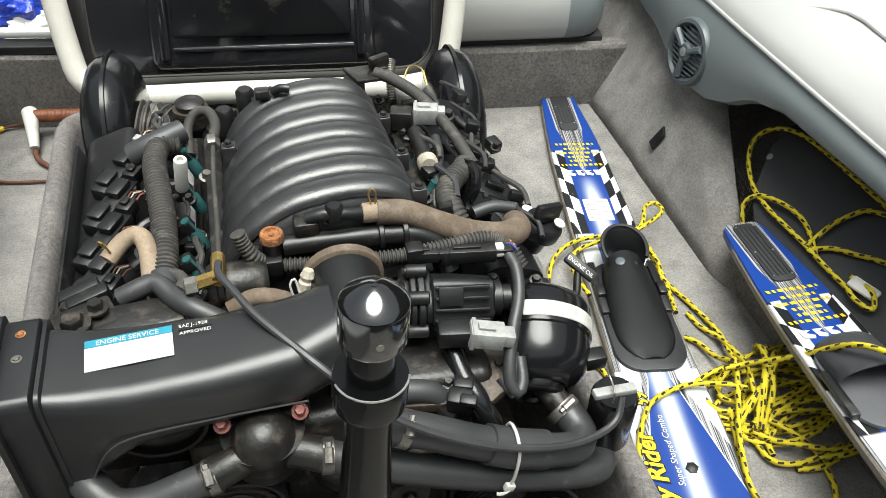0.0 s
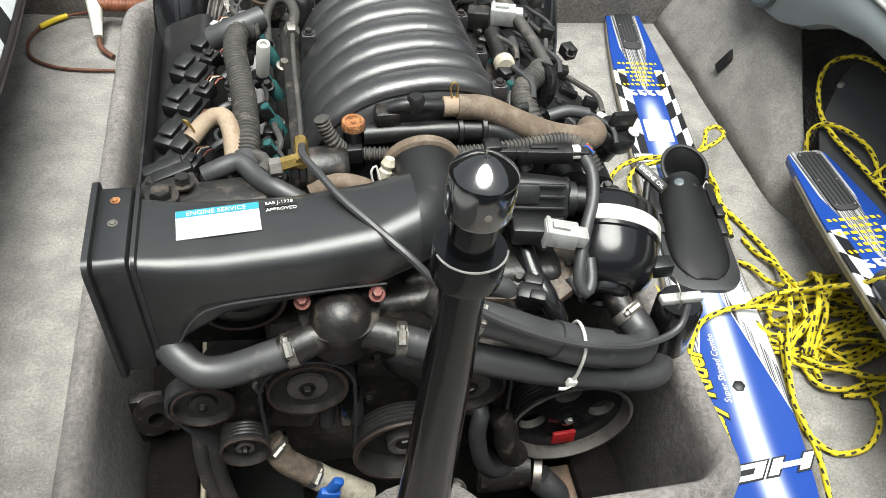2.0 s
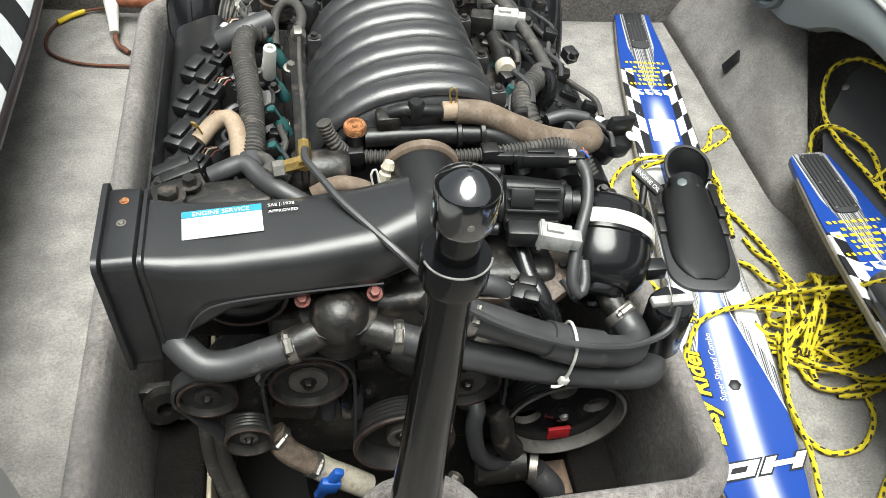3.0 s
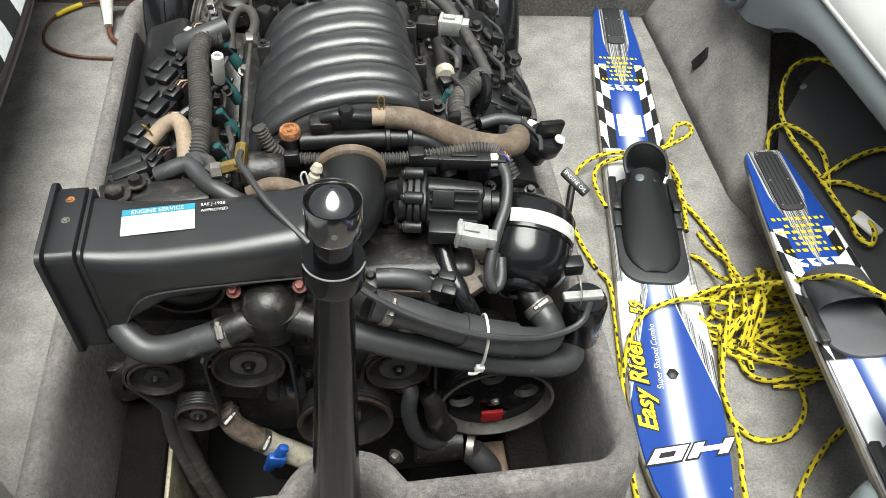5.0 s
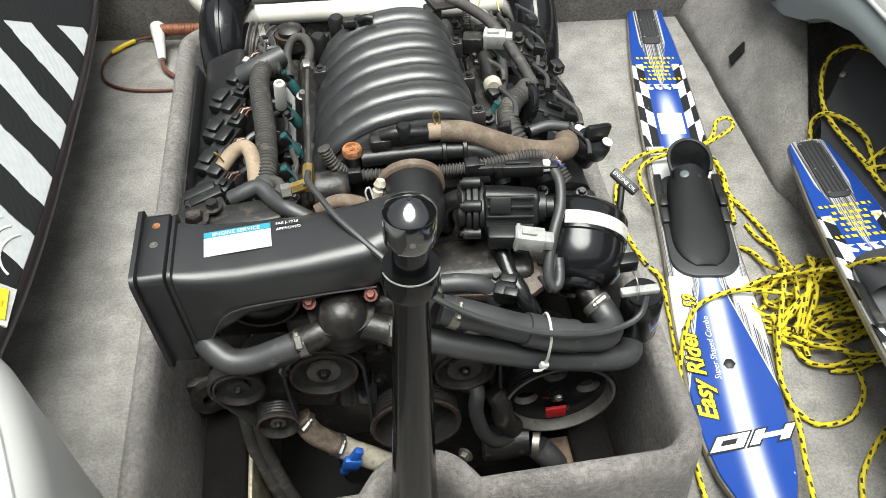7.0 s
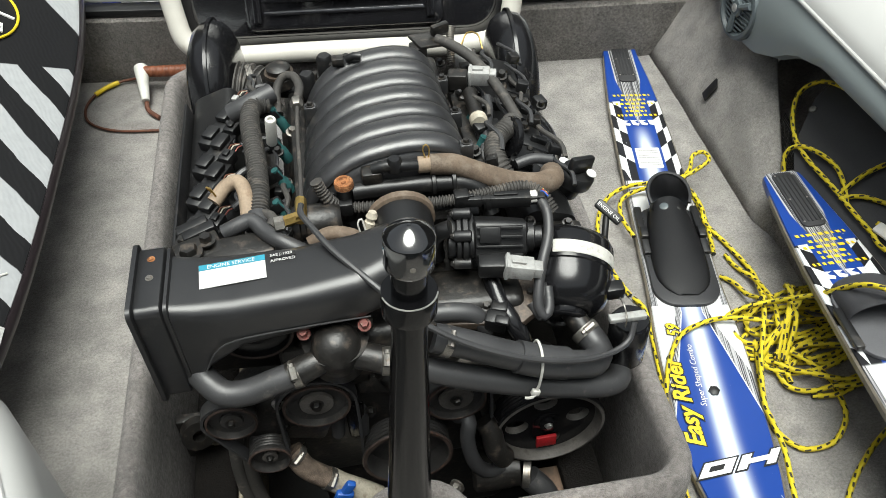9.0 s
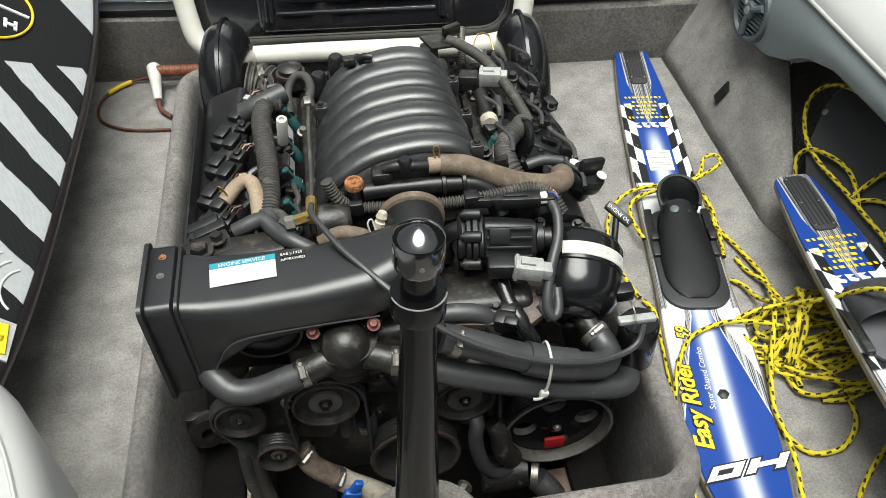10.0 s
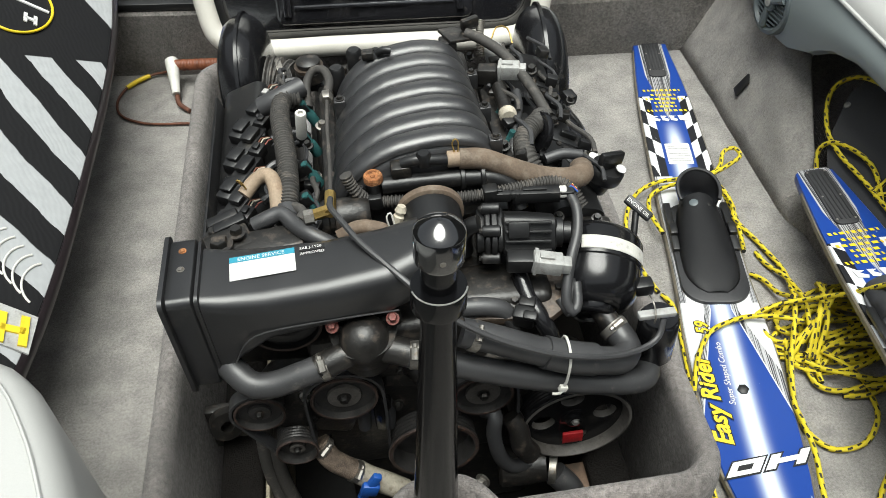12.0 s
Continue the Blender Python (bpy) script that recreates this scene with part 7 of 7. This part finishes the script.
def board_material():
    m = bpy.data.materials.new("striped_board")
    m.use_nodes = True
    k = Nodes(m)
    b = k.n["Principled BSDF"]
    vec, u, v = k.uv()
    wob = k.do("MULTIPLY", k.do("SUBTRACT", k.noise(k.stretch(vec, 14, 9), 1.0, 3), 0.5), 0.022)
    slant = k.do("MINIMUM", k.do("ADD", 0.25, k.do("MULTIPLY", u, 0.85)), 1.05)
    d = k.do("ADD", k.do("SUBTRACT", u, k.do("MULTIPLY", v, slant)), wob)
    band = k.do("FRACT", k.do("DIVIDE", k.do("SUBTRACT", d, 0.405), 0.163))
    white = k.mix(k.noise(vec, 40, 4), (0.31, 0.32, 0.33), (0.42, 0.43, 0.44))
    col = k.mix(k.less(band, 0.50, 0.010), (0.009, 0.009, 0.010), white)
    col = k.mix(k.less(1.179, k.do("ADD", u, k.do("MULTIPLY", v, 0.53)), 0.002), col, (0.009, 0.009, 0.010))
    col = k.mix(k.less(1.302, k.do("SUBTRACT", u, k.do("MULTIPLY", v, 0.95)), 0.002), col, white)
    k.l.new(col, b.inputs["Base Color"])
    b.inputs["Roughness"].default_value = 0.6
    b.inputs["Specular IOR Level"].default_value = 0.25
    bp = k.n.new("ShaderNodeBump")
    bp.inputs["Strength"].default_value, bp.inputs["Distance"].default_value = 0.06, 0.002
    w = k.do("SINE", k.do("MULTIPLY", k.do("ADD", k.do("ADD", k.do("MULTIPLY", u, 0.5), k.do("MULTIPLY", v, -1.0)), k.do("MULTIPLY", wob, 2.0)), 520.0))
    k.l.new(w, bp.inputs["Height"])
    k.l.new(bp.outputs[0], b.inputs["Normal"])
    return m


def build_board():
    """A surf-style board on its port seat, tilted towards the cockpit."""
    t = thing("wakesurf_board", (-0.8, 1.4, 0.2), "wakesurf board with black and white diagonal striped traction deck", "wakeboard")
    tilt = radians(34)
    m = axes_pose((-0.565, 0.53, 0.262), (0, 1, 0), (-math.cos(tilt), 0, math.sin(tilt)))
    # local x runs aft, local y up the slope, local z is the deck's back; flip so that the deck faces up
    n = m.to_3x3() @ Vector((0, 0, 1))
    sgn = 1 if n.z > 0 else -1
    L, W = 1.62, 0.50

    def edge(x):
        f = x / L
        k = abs(2 * f - 1)
        return 0.075 * max(0.0, k) ** 3.2 + 0.002

    rows = []
    bm = B()
    uvl = bm.loops.layers.uv.verify()
    N = 60
    for i in range(N + 1):
        x = 0.03 + (L - 0.06) * i / N
        e0 = edge(x)
        e1 = W - edge(x)
        lift = 0.05 * max(0, abs(2 * x / L - 1) - 0.4) ** 2
        th = 0.026
        rows.append([m @ Vector((x, y, sgn * z)) for y, z in ((e0 - 0.002, -0.012 + lift), (e0 + 0.003, -0.003 + lift), (e0 + 0.014, 0.0 + lift), ((e0 + e1) / 2, 0.002 + lift), (e1 - 0.014, lift), (e1, -0.006 + lift), (e1, -th + lift), ((e0 + e1) / 2, -th + lift), (e0 + 0.006, -th + lift))])
    loft(bm, rows)
    inv = m.inverted()
    for f in bm.faces:
        for lp in f.loops:
            q = inv @ lp.vert.co
            lp[uvl].uv = (q.x, q.y)
    part("deck", bm, board_material(), t, "black and white striped traction deck")
    rows = []
    for i in range(N + 1):
        x = 0.03 + (L - 0.06) * i / N
        e0 = edge(x)
        lift = 0.05 * max(0, abs(2 * x / L - 1) - 0.4) ** 2
        rows.append([m @ Vector((x, e0 + y, sgn * (z + lift))) for y, z in ((0.002, 0.002), (-0.008, -0.001), (-0.016, -0.012), (-0.018, -0.034), (-0.010, -0.046), (0.004, -0.042))])
    part("edge", loft(B(), rows), "board_edge", t, "dark maroon rubber board edge")

    def flat(name, poly, x, y, mat, h=0.0035, lab=""):
        mm = m @ Matrix.Translation((x, y, sgn * 0.004 if sgn > 0 else -0.004 - h))
        return part(name, prism(B(), poly, mm, h), mat, t, lab)

    ring = [m @ Vector((1.262 + 0.114 * math.cos(radians(a)), 0.236 + 0.080 * math.sin(radians(a)), sgn * 0.006)) for a in range(0, 360, 12)]
    part("emblem_ring", tube(B(), ring, 0.0034, 8, 0.02, closed=True), "yellow", t, "yellow ring emblem")
    for poly in ([(-0.017, 0.004), (0.017, 0.010), (0.017, 0.018), (-0.017, 0.012)], [(-0.017, -0.018), (0.017, -0.012), (0.017, -0.004), (-0.017, -0.010)], [(-0.005, -0.012), (0.004, -0.012), (0.004, 0.012), (-0.005, 0.012)]):
        flat("emblem_shape", poly, 1.225, 0.196, "white_ink")
    flat("emblem_shape", [(-0.004, -0.05), (0.004, -0.05), (0.012, 0.05), (0.004, 0.05)], 1.280, 0.215, "white_ink")
    flat("tail_pad", [(-0.035, -0.028), (0.045, -0.028), (0.06, 0.05), (-0.02, 0.05)], 0.310, 0.042, "grey_plastic", 0.004, "pale grey traction patch")
    for poly in ([(-0.032, 0.014), (0.030, 0.020), (0.030, 0.034), (-0.032, 0.028)], [(-0.032, -0.022), (0.030, -0.016), (0.030, -0.002), (-0.032, -0.008)], [(-0.008, -0.014), (0.005, -0.014), (0.005, 0.024), (-0.008, 0.024)]):
        flat("emblem_shape", poly, 0.318, 0.042, "yellow", 0.008)
    for k in range(7):
        q = [m @ Vector((0.435 + 0.016 * k + 0.055 * math.cos(radians(a)), 0.010 + 0.018 * k + 0.045 * math.sin(radians(a)), sgn * 0.002)) for a in range(30, 160, 12)]
        part("grip_arc", tube(B(), q, 0.0022, 6, 0.02), "white_plastic", t)
    # carpeted bench that carries it
    bn = thing("bench", (-1.0, 1.3, 0.0), "carpeted port side bench base", "bench", kind="structure")
    part("body", loft(B(), [[(-0.78, y, 0.0), (-0.76, y, 0.20), (-0.70, y, 0.300), (-0.78, y, 0.34), (-1.0, y, 0.50), (-1.22, y, 0.52), (-1.22, y, 0.0)] for y in (0.72, 1.0, 1.5, 2.0)]), "soft_black", bn)


build_board()


def build_handle():
    h = thing("tow_bar", (-0.5, 2.0, 0.0), "tow handle with brown grip and white plastic T end", "tow bar")
    part("joint", tube(B(), [(-0.505, 2.022, 0.062), (-0.502, 2.0, 0.058), (-0.497, 1.96, 0.045), (-0.492, 1.91, 0.026)], (0.020, 0.011), 16), "white_plastic", h, "white plastic T joint")
    g = part("grip", tube(B(), [(-0.505, 2.008, 0.060), (-0.44, 1.998, 0.060), (-0.345, 1.985, 0.060)], 0.0155, 16), "leather", h, "brown ribbed grip")
    for k in range(7):
        x = -0.475 + 0.017 * k
        part("groove", lathe(B(), (x, 2.003 - 0.0024 * k, 0.060), (1, -0.15, 0), [(0.0156, 0), (0.0164, 0.001), (0.0164, 0.009), (0.0156, 0.010)], 18), "leather", g)
    part("cord", tube(B(), [(-0.505, 2.02, 0.05), (-0.535, 2.045, 0.018), (-0.578, 2.050, 0.010), (-0.641, 2.005, 0.008), (-0.664, 1.935, 0.007), (-0.643, 1.863, 0.007), (-0.568, 1.812, 0.007), (-0.452, 1.790, 0.007), (-0.40, 1.785, 0.006)], 0.0037, 10), "cable", h, "brown cord")
    part("sleeve", tube(B(), [(-0.585, 2.046, 0.011), (-0.615, 2.028, 0.010), (-0.645, 1.998, 0.010)], 0.0068, 12), "yellow", h, "yellow tape sleeve")
    part("tail", tube(B(), [(-0.492, 1.915, 0.020), (-0.485, 1.88, 0.014), (-0.455, 1.845, 0.009)], 0.0065, 10), "cable", h)
    part("tail", tube(B(), [(-0.36, 1.985, 0.05), (-0.385, 1.95, 0.022), (-0.383, 1.91, 0.012)], 0.010, 10), "cable", h)


build_handle()


def build_small():
    # latch on the side panel
    la = thing("latch_plate", (1.015, 1.545, 0.07), "small black pull latch set in the carpet panel", "latch")
    m = axes_pose((0.986, 1.540, 0.097), (-0.02, -1.0, 0.0), (0.45, 0.0, 0.89))
    part("plate", prism(B(), [(-0.014, -0.024), (0.012, -0.030), (0.018, 0.016), (-0.004, 0.030)], m, -0.006 if (m.to_3x3() @ Vector((0, 0, 1))).x > 0 else 0.006, 0.001), "plastic", la)
    part("tongue", rbox(B(), (0.983, 1.535, 0.092), (0.006, 0.012, 0.020), 0.003, (0, 27, 0)), "steel", la, "worn metal tongue")
    # black cushion leaning in the recess
    c = thing("cushion_board", (1.12, 0.9, 0.02), "black padded board leaning in the side recess", "cushion")
    m = axes_pose((0.995, 0.40, 0.108), (0, 1, 0), (0.743, 0, 0.669))
    poly = [(0.0, 0.0), (0.70, 0.0), (0.82, 0.06), (0.90, 0.16), (0.91, 0.26), (0.85, 0.30), (0.0, 0.30)]
    down = (m.to_3x3() @ Vector((0, 0, 1))).z > 0
    part("pad", prism(B(), poly, m, -0.04 if down else 0.04, 0.012, 3), "blackboard", c)
    part("seam", tube(B(), [m @ Vector((0.33, 0.02, 0.001)), m @ Vector((0.36, 0.29, 0.001))], 0.002, 6, 0.02), "soft_black", c)
    part("eyelet", lathe(B(), m @ Vector((0.875, 0.14, 0.0)), (-0.669, 0, 0.743), [(0.008, 0), (0.008, 0.003), (0.004, 0.004)], 14), "steel", c)
    # white hinge tag by the second ski
    tg = thing("plastic_clip", (1.03, 0.90, 0.13), "off-white plastic rope clip lying beside the ski", "clip")
    part("body", rbox(B(), (1.062, 0.885, 0.182), (0.026, 0.058, 0.010), 0.005, (0, -25, 20)), "white_plastic", tg)
    # cargo net at the edge of the recess
    nt = thing("cargo_net", (1.05, 1.27, 0.02), "dark cord cargo net edging the recess opening", "net", kind="stuff")
    bm = B()
    rnd = random.Random(3)
    for i in range(17):
        y0 = 1.18 + 0.008 * i
        tube(bm, [(1.02 + 0.002 * i, y0, 0.03), (1.03 + 0.002 * i + rnd.uniform(-0.006, 0.006), y0 + 0.015, 0.07), (1.04 + 0.0015 * i, y0 + 0.025 + rnd.uniform(-0.006, 0.006), 0.11), (1.055, y0 + 0.035, 0.15)], 0.0013, 5, 0.02)
    for j in range(26):
        f = j / 25
        tube(bm, [(1.022 + 0.034 * f, 1.18 + 0.035 * f, 0.03 + 0.12 * f), (1.036 + 0.03 * f, 1.24 + 0.035 * f, 0.03 + 0.12 * f + rnd.uniform(-0.006, 0.006)), (1.050 + 0.026 * f, 1.305 + 0.035 * f, 0.03 + 0.12 * f)], 0.0013, 5, 0.02)
    part("mesh", bm, "net", nt)
    # crinkled blue bag on the deck astern
    bg = thing("blue_bag", (-0.55, 2.32, 0.14), "crinkled blue and clear plastic bag on the stern deck", "bag")
    bm = B()
    bmesh.ops.create_icosphere(bm, subdivisions=5, radius=1)
    for v in bm.verts:
        k = 1 + 0.35 * noise.noise(v.co * 2.2) + 0.22 * abs(noise.noise(v.co * 5.0))
        v.co = Vector((-0.56 + v.co.x * k * 0.13, 2.33 + v.co.y * k * 0.09, max(0.141, 0.20 + v.co.z * k * 0.075)))
    part("bag", bm, "blue_bag", bg)
    bm = B()
    bmesh.ops.create_icosphere(bm, subdivisions=4, radius=1)
    for v in bm.verts:
        k = 1 + 0.35 * noise.noise(v.co * 2.7 + Vector((3, 1, 0))) + 0.25 * abs(noise.noise(v.co * 6.0))
        v.co = Vector((-0.47 + v.co.x * k * 0.08, 2.27 + v.co.y * k * 0.06, max(0.141, 0.17 + v.co.z * k * 0.04)))
    part("wrap", bm, "sticker", bg, "clear white plastic wrap")


build_small()
